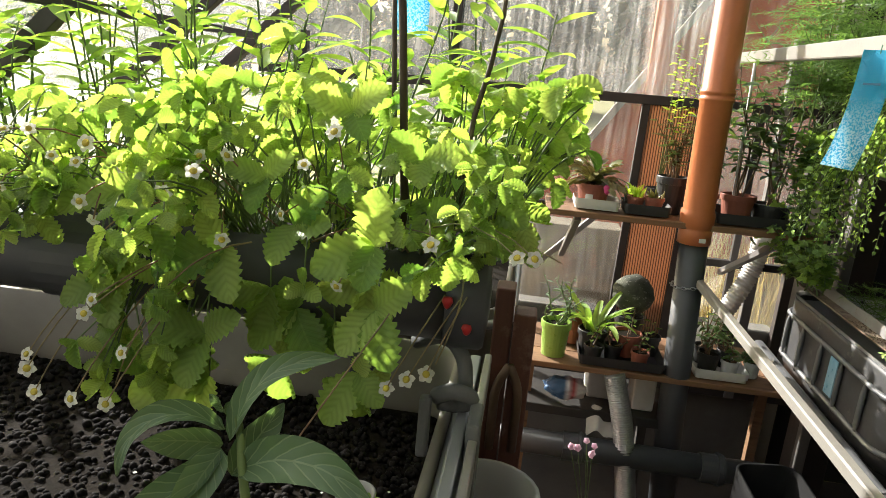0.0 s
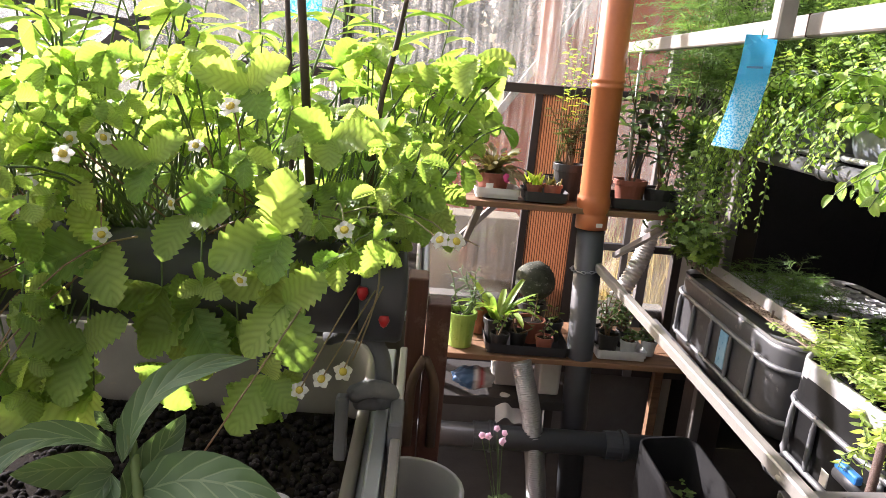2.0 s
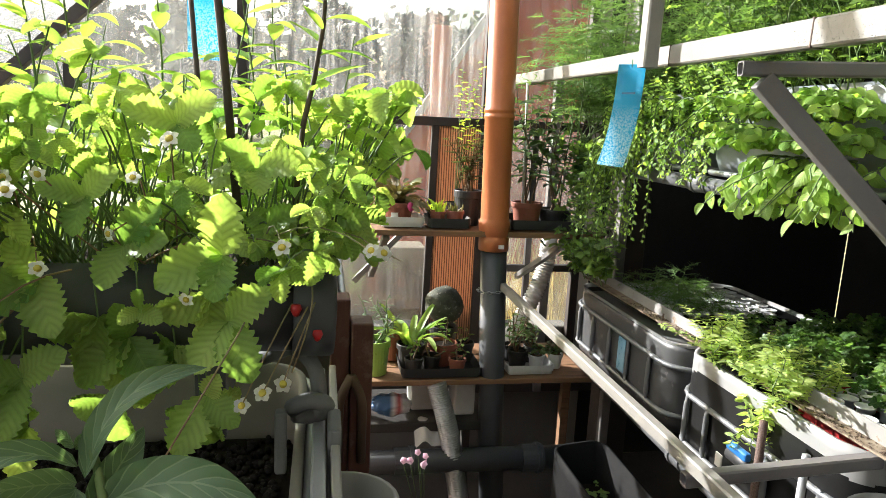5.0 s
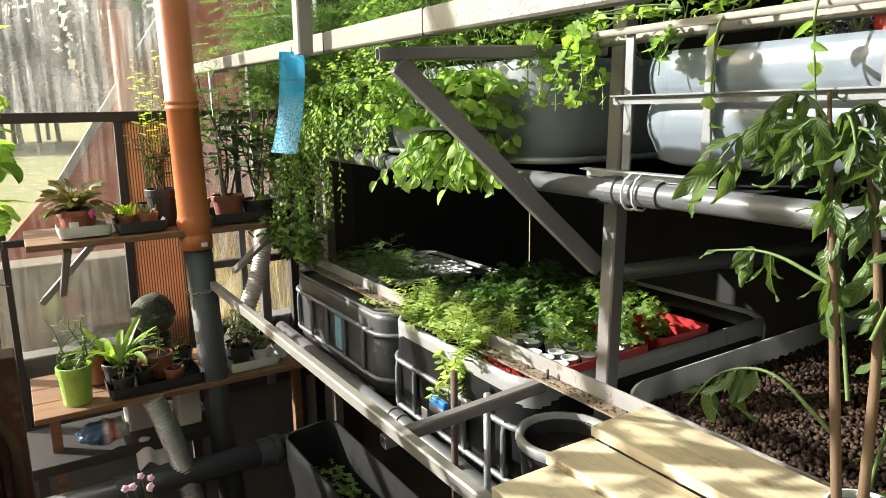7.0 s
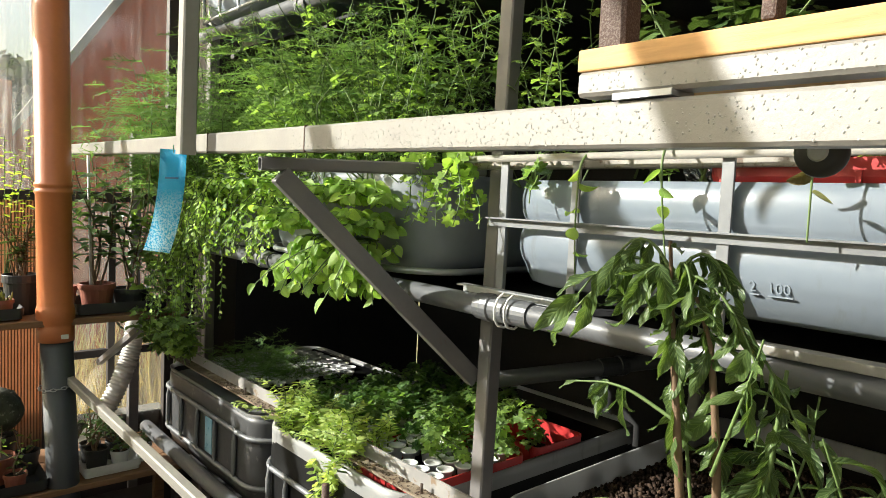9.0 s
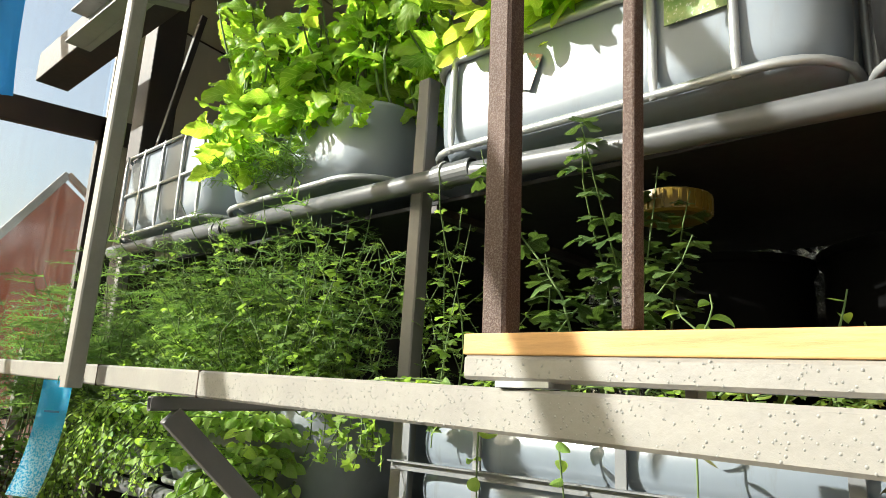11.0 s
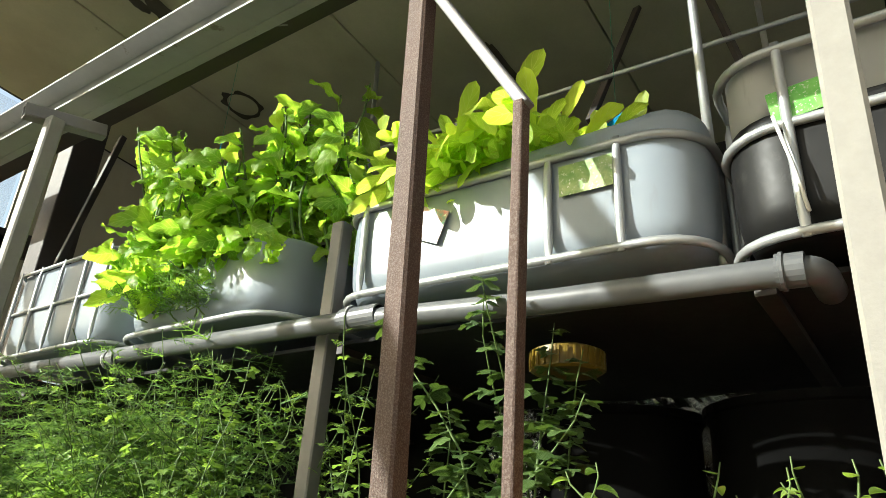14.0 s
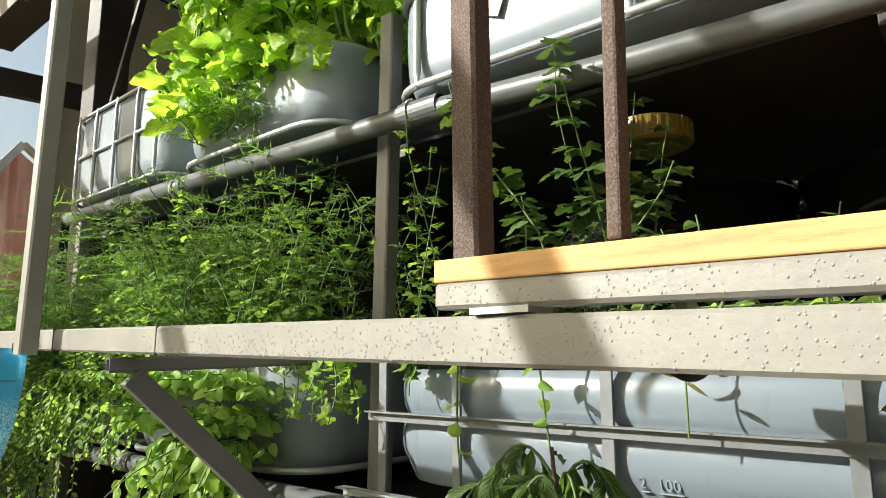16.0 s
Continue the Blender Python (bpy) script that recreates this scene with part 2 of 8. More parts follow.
def plastic_translucent(name, base, trans=0.35, rough=0.4, dirt=(0.45, 0.43, 0.38)):
    """Milky tank plastic that lets some light through."""
    m, t, b = nodes_of(name)
    big = noise_tex(t, 3.5, 6, 0.6)
    fine = noise_tex(t, 60, 5, 0.6)
    runs = noise_tex(t, 5, 7, 0.7, stretch=(3, 3, 0.5))
    col = mixed(t, ramp(t, big, [(0.3, (0, 0, 0)), (0.75, (1, 1, 1))]), base, tuple(c * 0.86 for c in base))
    col = mixed(t, ramp(t, runs, [(0.58, (0, 0, 0)), (0.72, (0.45, 0.45, 0.45))]), col, dirt)
    t.links.new(col, b.inputs["Base Color"])
    b.inputs["Roughness"].default_value = rough
    bump(t, b, fine, 0.08)
    tr = t.nodes.new("ShaderNodeBsdfTranslucent")
    t.links.new(col, tr.inputs[0])
    mx = t.nodes.new("ShaderNodeMixShader")
    mx.inputs[0].default_value = trans
    t.links.new(b.outputs[0], mx.inputs[1])
    t.links.new(tr.outputs[0], mx.inputs[2])
    t.links.new(mx.outputs[0], t.nodes["Material Output"].inputs[0])
    return m


def wood_material(name, light, dark, rough=0.65, along="x", wear=None):
    m, t, b = nodes_of(name)
    stretch = {"x": (1.2, 14, 14), "y": (14, 1.2, 14), "z": (14, 14, 1.2)}[along]
    g = noise_tex(t, 2.2, 8, 0.62, stretch=stretch)
    f = noise_tex(t, 9, 6, 0.7, stretch=stretch)
    big = noise_tex(t, 3, 3)
    col = ramp(t, g, [(0.3, dark), (0.48, light), (0.58, tuple(c * 0.85 for c in light)), (0.75, light)])
    col = mixed(t, 0.4, col, mixed(t, f, (0.5, 0.5, 0.5), (1.4, 1.4, 1.4)), "MULTIPLY")
    col = mixed(t, 0.35, col, mixed(t, big, (0.6, 0.6, 0.6), (1.3, 1.3, 1.3)), "MULTIPLY")
    if wear:
        w = noise_tex(t, 7, 8, 0.7)
        col = mixed(t, ramp(t, w, [(0.56, (0, 0, 0)), (0.64, (1, 1, 1))]), col, wear)
    t.links.new(col, b.inputs["Base Color"])
    b.inputs["Roughness"].default_value = rough
    bump(t, b, f, 0.3)
    return m


STEEL_GREY = surface("grey_painted_steel", (0.185, 0.170, 0.162), (0.148, 0.142, 0.141), wear=(0.16, 0.10, 0.07), rough=0.45, wear_at=0.68, grain=90)
STEEL_WHITE = surface("pale_painted_steel", (0.27, 0.255, 0.225), (0.23, 0.215, 0.195), wear=(0.17, 0.12, 0.09), rough=0.4, grain=120, blotch=11, wear_at=0.665, relief=0.25)
STEEL_DARK = surface("dark_steel", (0.030, 0.027, 0.026), (0.045, 0.032, 0.028), rough=0.6)
STEEL_RUST, t, b = nodes_of("rusted_steel")
fine = noise_tex(t, 420, 3, 0.7)
big = noise_tex(t, 14, 5, 0.6, stretch=(1, 1, 0.3))
rust = mixed(t, big, (0.035, 0.017, 0.012), (0.10, 0.048, 0.03))
rust = mixed(t, ramp(t, fine, [(0.47, (0, 0, 0)), (0.60, (0.6, 0.6, 0.6))]), rust, (0.17, 0.13, 0.105))
t.links.new(rust, b.inputs["Base Color"])
b.inputs["Roughness"].default_value = 0.65
bump(t, b, fine, 0.7, 0.002)
GALV = surface("galvanised_tube", (0.42, 0.43, 0.44), (0.33, 0.34, 0.35), rough=0.42, metal=0.55, grain=70, relief=0.1)
PIPE_GREY = surface("grey_drain_pipe", (0.105, 0.108, 0.113), (0.085, 0.088, 0.092), rough=0.4, grain=50, wear=(0.25, 0.235, 0.21), wear_at=0.66)
PIPE_DARK = surface("dark_grey_pipe", (0.06, 0.064, 0.07), (0.05, 0.053, 0.058), rough=0.45, grain=50, wear=(0.16, 0.15, 0.14), wear_at=0.68)
PIPE_ORANGE = surface("orange_sewer_pipe", (0.50, 0.16, 0.055), (0.44, 0.14, 0.05), rough=0.38, grain=60, relief=0.06, wear=(0.42, 0.2, 0.1), wear_at=0.7)
# Milky plastic darkened: the shade on the middle tank is in the colour.
TANK_WHITE = plastic_translucent("shaded_milky_plastic", (0.21, 0.245, 0.285), 0.10, 0.22, (0.14, 0.14, 0.135))
# Grey plastic made darker to carry the shade on the far low tank.
TANK_LOW = surface("shaded_grey_tank_plastic", (0.06, 0.061, 0.063), (0.048, 0.048, 0.049), rough=0.45, wear=(0.12, 0.115, 0.11), wear_at=0.6, blotch=5)
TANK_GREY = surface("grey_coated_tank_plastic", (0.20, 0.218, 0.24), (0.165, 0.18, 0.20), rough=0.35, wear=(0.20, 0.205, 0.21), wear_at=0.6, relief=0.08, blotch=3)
# Real black plastic upstairs; on the low tank it stands for shade.
TANK_BLACK = surface("black_plastic_and_shade", (0.008, 0.008, 0.008), (0.012, 0.012, 0.012), rough=0.45, spec=0.2, wear=(0.02, 0.02, 0.019), wear_at=0.6, blotch=5)
TANK_CREAM = surface("cream_tank_plastic", (0.17, 0.155, 0.125), (0.13, 0.115, 0.09), rough=0.5, wear=(0.25, 0.20, 0.12), wear_at=0.62)
DRUM = surface("black_drum_plastic", (0.003, 0.003, 0.003), (0.005, 0.005, 0.005), rough=0.6, spec=0.03, blotch=5)
SOIL = surface("dark_soil", (0.012, 0.010, 0.008), (0.02, 0.016, 0.012), rough=0.95, spec=0.05, grain=120, relief=1.0, blotch=12)
WOOD_NEW = wood_material("new_pine_board", (0.64, 0.36, 0.135), (0.34, 0.15, 0.05), along="y")
BAR_DULL = surface("dull_aluminium", (0.20, 0.205, 0.21), (0.16, 0.165, 0.17), rough=0.5, metal=0.35, grain=80, wear=(0.12, 0.10, 0.08), wear_at=0.64, blotch=9)
WOOD_PALE = wood_material("weathered_pine_plank", (0.68, 0.58, 0.39), (0.50, 0.40, 0.24), along="y", wear=(0.30, 0.22, 0.13))
WOOD_BROWN = wood_material("brown_shelf_board", (0.24, 0.13, 0.065), (0.12, 0.06, 0.03), along="x")
WOOD_RED = wood_material("red_stained_timber", (0.12, 0.045, 0.03), (0.055, 0.019, 0.013), along="z", wear=(0.20, 0.12, 0.085))
CEILING_MAT = surface("cream_roof_panel", (0.44, 0.42, 0.31), (0.34, 0.32, 0.23), wear=(0.16, 0.15, 0.11), rough=0.7, blotch=1.7, wear_at=0.69, grain=90)
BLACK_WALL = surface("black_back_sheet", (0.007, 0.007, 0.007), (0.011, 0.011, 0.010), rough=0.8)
GLASS_ROOF = film_material("roof_glazing", 0.22, (0.97, 0.98, 0.97), 0.5)
GLASS_WALL = film_material("clear_wall_sheet", 0.06, (0.93, 0.94, 0.93), 0.45)

# ---- the greenhouse shell ----
FLOOR_Z = -0.45
GABLE = 3.84          # the glazed end wall
EAVE_X, EAVE_Z = -2.5, 0.87
RIDGE_X, RIDGE_Z = 0.95, 4.05
NEAR = -2.6           # the wall behind the camera
BACK_X = 3.3


def slope_z(x):
    return EAVE_Z + (x - EAVE_X) * (RIDGE_Z - EAVE_Z) / (RIDGE_X - EAVE_X)


FLOOR_MAT = surface("packed_earth_floor", (0.06, 0.05, 0.04), (0.04, 0.033, 0.027), rough=0.95, grain=60, relief=0.8)
structure("floor", sheet(EAVE_X, BACK_X, NEAR, GABLE, FLOOR_Z, 30, 30, 0.02, 3), FLOOR_MAT, "dark packed earth floor")
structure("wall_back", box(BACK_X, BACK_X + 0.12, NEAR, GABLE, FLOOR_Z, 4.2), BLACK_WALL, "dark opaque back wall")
structure("wall_near", box(EAVE_X, BACK_X, NEAR - 0.12, NEAR, FLOOR_Z, 4.2), surface("near_wall_board", (0.10, 0.095, 0.085)), "plain boarded wall")
structure("wall_knee", box(EAVE_X - 0.1, EAVE_X, NEAR, GABLE, FLOOR_Z, EAVE_Z), surface("knee_wall_plaster", (0.14, 0.13, 0.12)), "low plastered side wall")

# insulated ceiling panels, one metre wide, with seams between
bm = bmesh.new()
y = GABLE - 0.12
while y > NEAR:
    y2 = max(NEAR, y - 1.0)
    m = Matrix.Translation((0, 0, 0))
    tilt = -0.10
    add_box(bm, 0, BACK_X + 0.2 - 0.55, y2 + 0.004, y - 0.004, 0, 0.06, 0.006, Matrix.Translation((0.55, 0, 4.02)) @ Matrix.Rotation(-math.atan(tilt), 4, "Y"))
    y = y2
structure("ceiling", bm, CEILING_MAT, "cream insulated roof panels with dark seams and stains")
bm = bmesh.new()
add_box(bm, 0, 2.9, NEAR, GABLE, 0.064, 0.08, 0, Matrix.Translation((0.55, 0, 4.02)) @ Matrix.Rotation(math.atan(0.10), 4, "Y"))
structure("roof_cover", bm, BLACK_WALL, "dark roof covering over the panels")

# left glazed slope: rafters, purlins and panes
SLOPE = math.atan2(RIDGE_Z - EAVE_Z, RIDGE_X - EAVE_X)
RAFTER_Y = (3.80, 3.02, 2.24, 1.46, 0.68, -0.10, -0.88, -1.66, -2.44)
for y in RAFTER_Y:
    structure("rafter", bar((EAVE_X, y, EAVE_Z), (RIDGE_X - 0.25, y, slope_z(RIDGE_X - 0.25)), 0.05, 0.06), STEEL_DARK, "dark steel roof rafter")
# Purlin at -0.85 is unseen; set so its shadow falls below the beam.
for x in (-2.45, -1.5, -0.85, 0.4):
    structure("purlin", bar((x, NEAR, slope_z(x) - 0.05), (x, GABLE, slope_z(x) - 0.05), 0.04, 0.035), STEEL_DARK, "dark steel roof purlin")
for k, (ya, yb) in enumerate(zip(RAFTER_Y[1:], RAFTER_Y)):
    a, b = Vector((EAVE_X, 0, EAVE_Z + 0.04)), Vector((RIDGE_X - 0.3, 0, slope_z(RIDGE_X - 0.3) + 0.04))
    bm = bmesh.new()
    add_box(bm, 0, (b - a).length, ya + 0.012, yb - 0.012, 0.0, 0.004, 0, Matrix.Translation(a) @ Matrix.Rotation(-SLOPE, 4, "Y"))
    ob = structure("roof_glazing", bm, GLASS_ROOF, "hazy clear roof glazing sheet")
    ob.visible_shadow = False

# end wall: dark steel frame
def rail(name, a, b, w=0.045, h=0.045):
    return structure(name, bar(a, b, w, h, 0.003), STEEL_DARK, "dark steel glazing bar of the end wall")


G = GABLE
rail("rail_mid", (-1.55, G, 1.585), (1.75, G, 1.60), 0.05, 0.05)
rail("rail_low", (0.85, G, 0.765), (1.75, G, 0.77), 0.04, 0.04)
rail("rail_base", (-2.4, G, 0.02), (1.75, G, 0.02), 0.05, 0.05)
rail("rail_high", (-0.2, G, 3.05), (1.75, G, 3.19), 0.05, 0.14)
rail("mullion_a", (-0.46, G, 0.02), (-0.46, G, 2.55), 0.05, 0.06)
rail("mullion_b", (0.015, G, 0.02), (0.015, G, 1.58), 0.03, 0.03)
rail("mullion_c", (0.555, G, 0.02), (0.575, G, 1.58), 0.04, 0.04)
rail("mullion_d", (0.86, G, 0.02), (0.86, G, 3.1), 0.05, 0.05)
rail("mullion_e", (1.16, G, 0.02), (1.16, G, 1.58), 0.035, 0.035)
rail("corner_post", (1.46, G, -0.45), (1.46, G, 3.2), 0.05, 0.05)
rail("mullion_f", (-1.3, G, 0.02), (-1.3, G, 1.8), 0.05, 0.05)
structure("brace", bar((1.27, G - 0.02, 0.0), (1.27, G - 0.02, 1.95), 0.05, 0.05), STEEL_GREY, "grey steel upright in the end wall")
structure("black_column", box(1.44, 1.60, 3.25, 3.40, FLOOR_Z, 4.0, 0.008), STEEL_DARK, "black steel building column")
structure("corner_sheet", box(1.47, 2.6, G + 0.01, G + 0.03, 2.5, 4.1), plastic_translucent("pale_wall_sheet", (0.42, 0.40, 0.33), 0.2), "pale translucent wall sheet")
structure("corner_sheet", box(1.47, 1.56, G + 0.01, G + 0.03, -0.45, 2.49), plastic_translucent("pale_strip_sheet", (0.42, 0.40, 0.36), 0.3), "pale translucent wall strip")
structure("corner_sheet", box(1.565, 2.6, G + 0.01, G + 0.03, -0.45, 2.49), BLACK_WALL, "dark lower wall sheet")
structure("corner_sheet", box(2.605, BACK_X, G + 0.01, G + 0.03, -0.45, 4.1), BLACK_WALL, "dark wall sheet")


def pane(x0, x1, z0, z1, mat, label):
    ob = structure("window_pane", box(x0, x1, G + 0.022, G + 0.026, z0, z1), mat, label)
    ob.visible_shadow = False
    return ob


pane(-0.44, 0.85, 1.61, 2.6, GLASS_WALL, "streaky clear sheet in the end wall")
pane(0.87, 1.45, 1.61, 4.0, film_material("clear_upper_sheet", 0.015, (0.98, 0.98, 0.98), 0.07), "clear sheet in the end wall")
pane(0.02, 0.55, 0.04, 1.57, film_material("clear_lower_sheet", 0.02, (0.95, 0.95, 0.92), 0.12), "dusty clear sheet in the end wall")
pane(-0.44, 0.0, 0.04, 1.57, film_material("clear_side_sheet", 0.02, (0.95, 0.95, 0.92), 0.12), "dusty clear sheet in the end wall")
pane(0.87, 1.45, 0.04, 1.58, film_material("clear_right_sheet", 0.06, (0.95, 0.95, 0.9), 0.15), "dusty clear sheet in the end wall")
bm = bmesh.new()
vs = [bm.verts.new(p) for p in ((-2.4, G + 0.024, 0.04), (-0.49, G + 0.024, 0.04), (-0.49, G + 0.024, 2.6), (-0.6, G + 0.024, 2.6), (-2.4, G + 0.024, 0.93))]
bm.faces.new(vs)
ob = structure("window_pane", bm, GLASS_ROOF, "hazy clear sheet in the end wall")
ob.visible_shadow = False
bm = bmesh.new()
vs = [bm.verts.new(p) for p in ((-0.55, G + 0.024, 2.62), (0.85, G + 0.024, 2.62), (0.85, G + 0.024, 3.9))]
bm.faces.new(vs)
ob = structure("window_pane", bm, GLASS_ROOF, "hazy clear gable sheet")
ob.visible_shadow = False

structure("end_wall_base", box(-2.4, 1.46, G + 0.03, G + 0.15, -0.6, 0.40), surface("grey_block_wall", (0.16, 0.155, 0.145), (0.12, 0.115, 0.11), rough=0.9), "low grey masonry wall under the glazing")
# brown ribbed twin-wall sheet
m, t, b = nodes_of("brown_twinwall")
col = mixed(t, noise_tex(t, 12, 5), (0.46, 0.27, 0.17), (0.60, 0.40, 0.27))
t.links.new(col, b.inputs["Base Color"])
b.inputs["Roughness"].default_value = 0.4
tr = t.nodes.new("ShaderNodeBsdfTranslucent")
t.links.new(col, tr.inputs[0])
mx = t.nodes.new("ShaderNodeMixShader")
mx.inputs[0].default_value = 0.6
t.links.new(b.outputs[0], mx.inputs[1])
t.links.new(tr.outputs[0], mx.inputs[2])
t.links.new(mx.outputs[0], t.nodes["Material Output"].inputs[0])
panel = structure("ribbed_panel", box(0.585, 0.835, G - 0.004, G + 0.004, 0.15, 1.57), m, "brown ribbed twin-wall plastic panel")
RIB = surface("brown_rib", (0.10, 0.05, 0.03), (0.14, 0.075, 0.045), rough=0.5)
for i in range(18):
    x = 0.59 + i * 0.0138
    part("rib", box(x, x + 0.0045, G - 0.011, G - 0.0042, 0.15, 1.57), RIB, panel)

# ---- outside ----
GRASS = surface("dry_meadow", (0.30, 0.27, 0.12), (0.20, 0.22, 0.08), wear=(0.42, 0.37, 0.22), rough=0.95, grain=25, blotch=0.6, wear_at=0.55)
tagged(mesh_object("ground", sheet(-400, 400, -400, 400, -0.6, 40, 40, 0.0), GRASS, None, "dry meadow reaching to the woods"), kind="structure")
BRICK = surface("red_shed_wall", (0.42, 0.085, 0.028), (0.33, 0.07, 0.025), wear=(0.46, 0.16, 0.08), rough=0.8, blotch=5, grain=30, wear_at=0.6)
shed = thing("shed", (1.9, 6.1, -0.6), "red brick shed with a pale bargeboard outside the end wall", "shed")
bm = bmesh.new()
out = [(-0.25, -0.6), (-0.25, 0.4), (0.46, 1.19), (1.95, 3.42), (3.2, 2.5), (4.6, 1.2), (4.6, -0.6)]
f0 = [bm.verts.new((x, 6.0, z)) for x, z in out]
f1 = [bm.verts.new((x, 6.14, z)) for x, z in out]
bm.faces.new(f0)
bm.faces.new(f1[::-1])
for i in range(len(out)):
    j = (i + 1) % len(out)
    bm.faces.new((f0[i], f0[j], f1[j], f1[i]))
part("wall", bm, BRICK, shed)
part("bargeboard", bar((0.40, 5.97, 1.10), (1.97, 5.97, 3.47), 0.05, 0.06), STEEL_WHITE, shed, "pale painted bargeboard")
part("bargeboard", bar((1.97, 5.97, 3.47), (3.3, 5.97, 2.47), 0.05, 0.05), WOOD_BROWN, shed, "brown bargeboard")
part("corner_pilaster", box(0.86, 1.02, 5.90, 5.99, -0.6, 2.4, 0.01), surface("shed_pilaster", (0.48, 0.18, 0.10)), shed)

tagged(mesh_object("block_stack", box(-0.1, 0.62, 4.25, 4.5, -0.6, 0.80, 0.01), surface("grey_block_stack", (0.20, 0.17, 0.125), (0.14, 0.115, 0.085), rough=0.9, wear=(0.26, 0.23, 0.17), wear_at=0.58)), "pale grey block wall standing outside the glazing", "wall")


def woods():
    """A far belt of trees: trunks and many small clumps with gaps."""
    r = random.Random(11)
    bm_t, verts, faces = bmesh.new(), [], []
    for k in range(150):
        a = r.uniform(-75, 75)
        d = r.uniform(55, 80)
        x, y = d * math.sin(radians(a)) - 5, d * math.cos(radians(a))
        h = r.uniform(7, 12)
        sweep([(x, y, -0.6), (x + r.uniform(-0.3, 0.3), y, h * 0.5), (x + r.uniform(-0.5, 0.5), y, h * 0.95)], [0.22, 0.16, 0.03], 5, bm_t)
        for j in range(260):
            z = h * (1 - 0.78 * r.random() ** 1.3)
            w = (1.2 + 2.0 * (1 - abs(z / h - 0.55) * 1.6)) * 0.8
            c = Vector((x + r.gauss(0, w * 0.5), y + r.gauss(0, w * 0.5), z + r.gauss(0, 0.3)))
            s = r.uniform(0.3, 0.75)
            n = Vector((r.gauss(0, 1), r.gauss(0, 1), r.gauss(0, 1))).normalized()
            u = n.orthogonal().normalized() * s
            v = n.cross(u)
            i = len(verts)
            verts.extend((c - u, c + v * 0.6, c + u, c - v * 0.6))
            faces.append((i, i + 1, i + 2, i + 3))
    me = bpy.data.meshes.new("far_woods")
    me.from_pydata(verts, [], faces)
    me.materials.append(surface("woods_foliage", (0.055, 0.075, 0.04), (0.035, 0.055, 0.03), rough=0.9, blotch=0.3))
    tagged(new("far_woods", me), "dark mixed woods beyond the meadow", "woods", kind="stuff")
    tagged(mesh_object("far_trunks", bm_t, surface("woods_bark", (0.12, 0.10, 0.08))), "pale tree trunks of the far woods", "woods", kind="stuff")


woods()


def meadow_grass():
    r = random.Random(12)
    verts, faces = [], []
    for k in range(14000):
        x, y = r.uniform(-7, 5), 4.3 + 10 * r.random() ** 1.6
        if x > -0.3 and x < 4.7 and 5.9 < y < 6.3:
            continue
        h = r.uniform(0.15, 0.55)
        a = r.uniform(0, 6.28)
        dx, dy = math.cos(a) * 0.006, math.sin(a) * 0.006
        lx, ly = r.gauss(0, 0.12) * h * 2, r.gauss(0, 0.12) * h * 2
        i = len(verts)
        verts.extend(((x - dx, y - dy, -0.6), (x + dx, y + dy, -0.6), (x + lx, y + ly, -0.6 + h)))
        faces.append((i, i + 1, i + 2))
    me = bpy.data.meshes.new("meadow_grass")
    me.from_pydata(verts, [], faces)
    me.materials.append(leaf_material("dry_grass", (0.42, 0.38, 0.18), (0.24, 0.26, 0.09), (0.4, 0.36, 0.2), trans=0.4))
    tagged(new("meadow_grass", me), "dry pale grass outside the end wall", "grass", kind="stuff")


meadow_grass()


def tall_grass():
    """A stand of tall dry grass close outside the glazing."""
    r = random.Random(19)
    verts, faces = [], []
    for k in range(2600):
        x, y = r.uniform(0.95, 3.2), r.uniform(4.4, 5.7)
        h = r.uniform(0.7, 1.55)
        a = r.uniform(0, 6.28)
        dx, dy = math.cos(a) * 0.006, math.sin(a) * 0.006
        lx, ly = r.gauss(0, 0.16) * h, r.gauss(0, 0.16) * h
        i = len(verts)
        verts.extend(((x - dx, y - dy, -0.6), (x + dx, y + dy, -0.6), (x + dx * 0.7 + lx * 0.4, y + dy * 0.7 + ly * 0.4, -0.6 + h * 0.6), (x - dx * 0.7 + lx * 0.4, y - dy * 0.7 + ly * 0.4, -0.6 + h * 0.6), (x + lx, y + ly, -0.6 + h)))
        faces.extend(((i, i + 1, i + 2, i + 3), (i + 3, i + 2, i + 4)))
    me = bpy.data.meshes.new("tall_grass")
    me.from_pydata(verts, [], faces)
    me.materials.append(leaf_material("tall_dry_grass", (0.55, 0.46, 0.22), (0.36, 0.30, 0.12), (0.5, 0.42, 0.22), trans=0.4, glow=(1.4, 1.3, 0.9)))
    tagged(new("tall_grass", me), "tall dry yellow grass close outside the glazing", "grass", kind="stuff")


tall_grass()

# ---- rack frame ----
BX = 0.775       # centre of the lower front beam


def beam_x(y):
    """The face of the upper front beam, which runs slightly askew."""
    return 0.7102 + 0.0603 * y


def beam_z(y):
    """The top of the upper front beam, which climbs a little."""
    return 1.7609 + 0.0247 * y


def on_beam(y, dx=0.0, dz=0.0):
    return (beam_x(y) + dx, y, beam_z(y) + dz)


rack = thing("rack_frame", (BX, 1.3, FLOOR_Z), "welded pale grey steel rack frame with water drops", "rack")
part("front_beam", hollow(on_beam(-2.2, 0.0175, -0.0247), on_beam(3.78, 0.0175, -0.0247), 0.035, 0.0495), STEEL_WHITE, rack, "pale painted beam with drops and rust flecks")
part("low_beam", hollow((BX, -0.2, 0.868), (BX, 2.98, 0.868), 0.03, 0.034), STEEL_WHITE, rack, "pale painted lower beam")
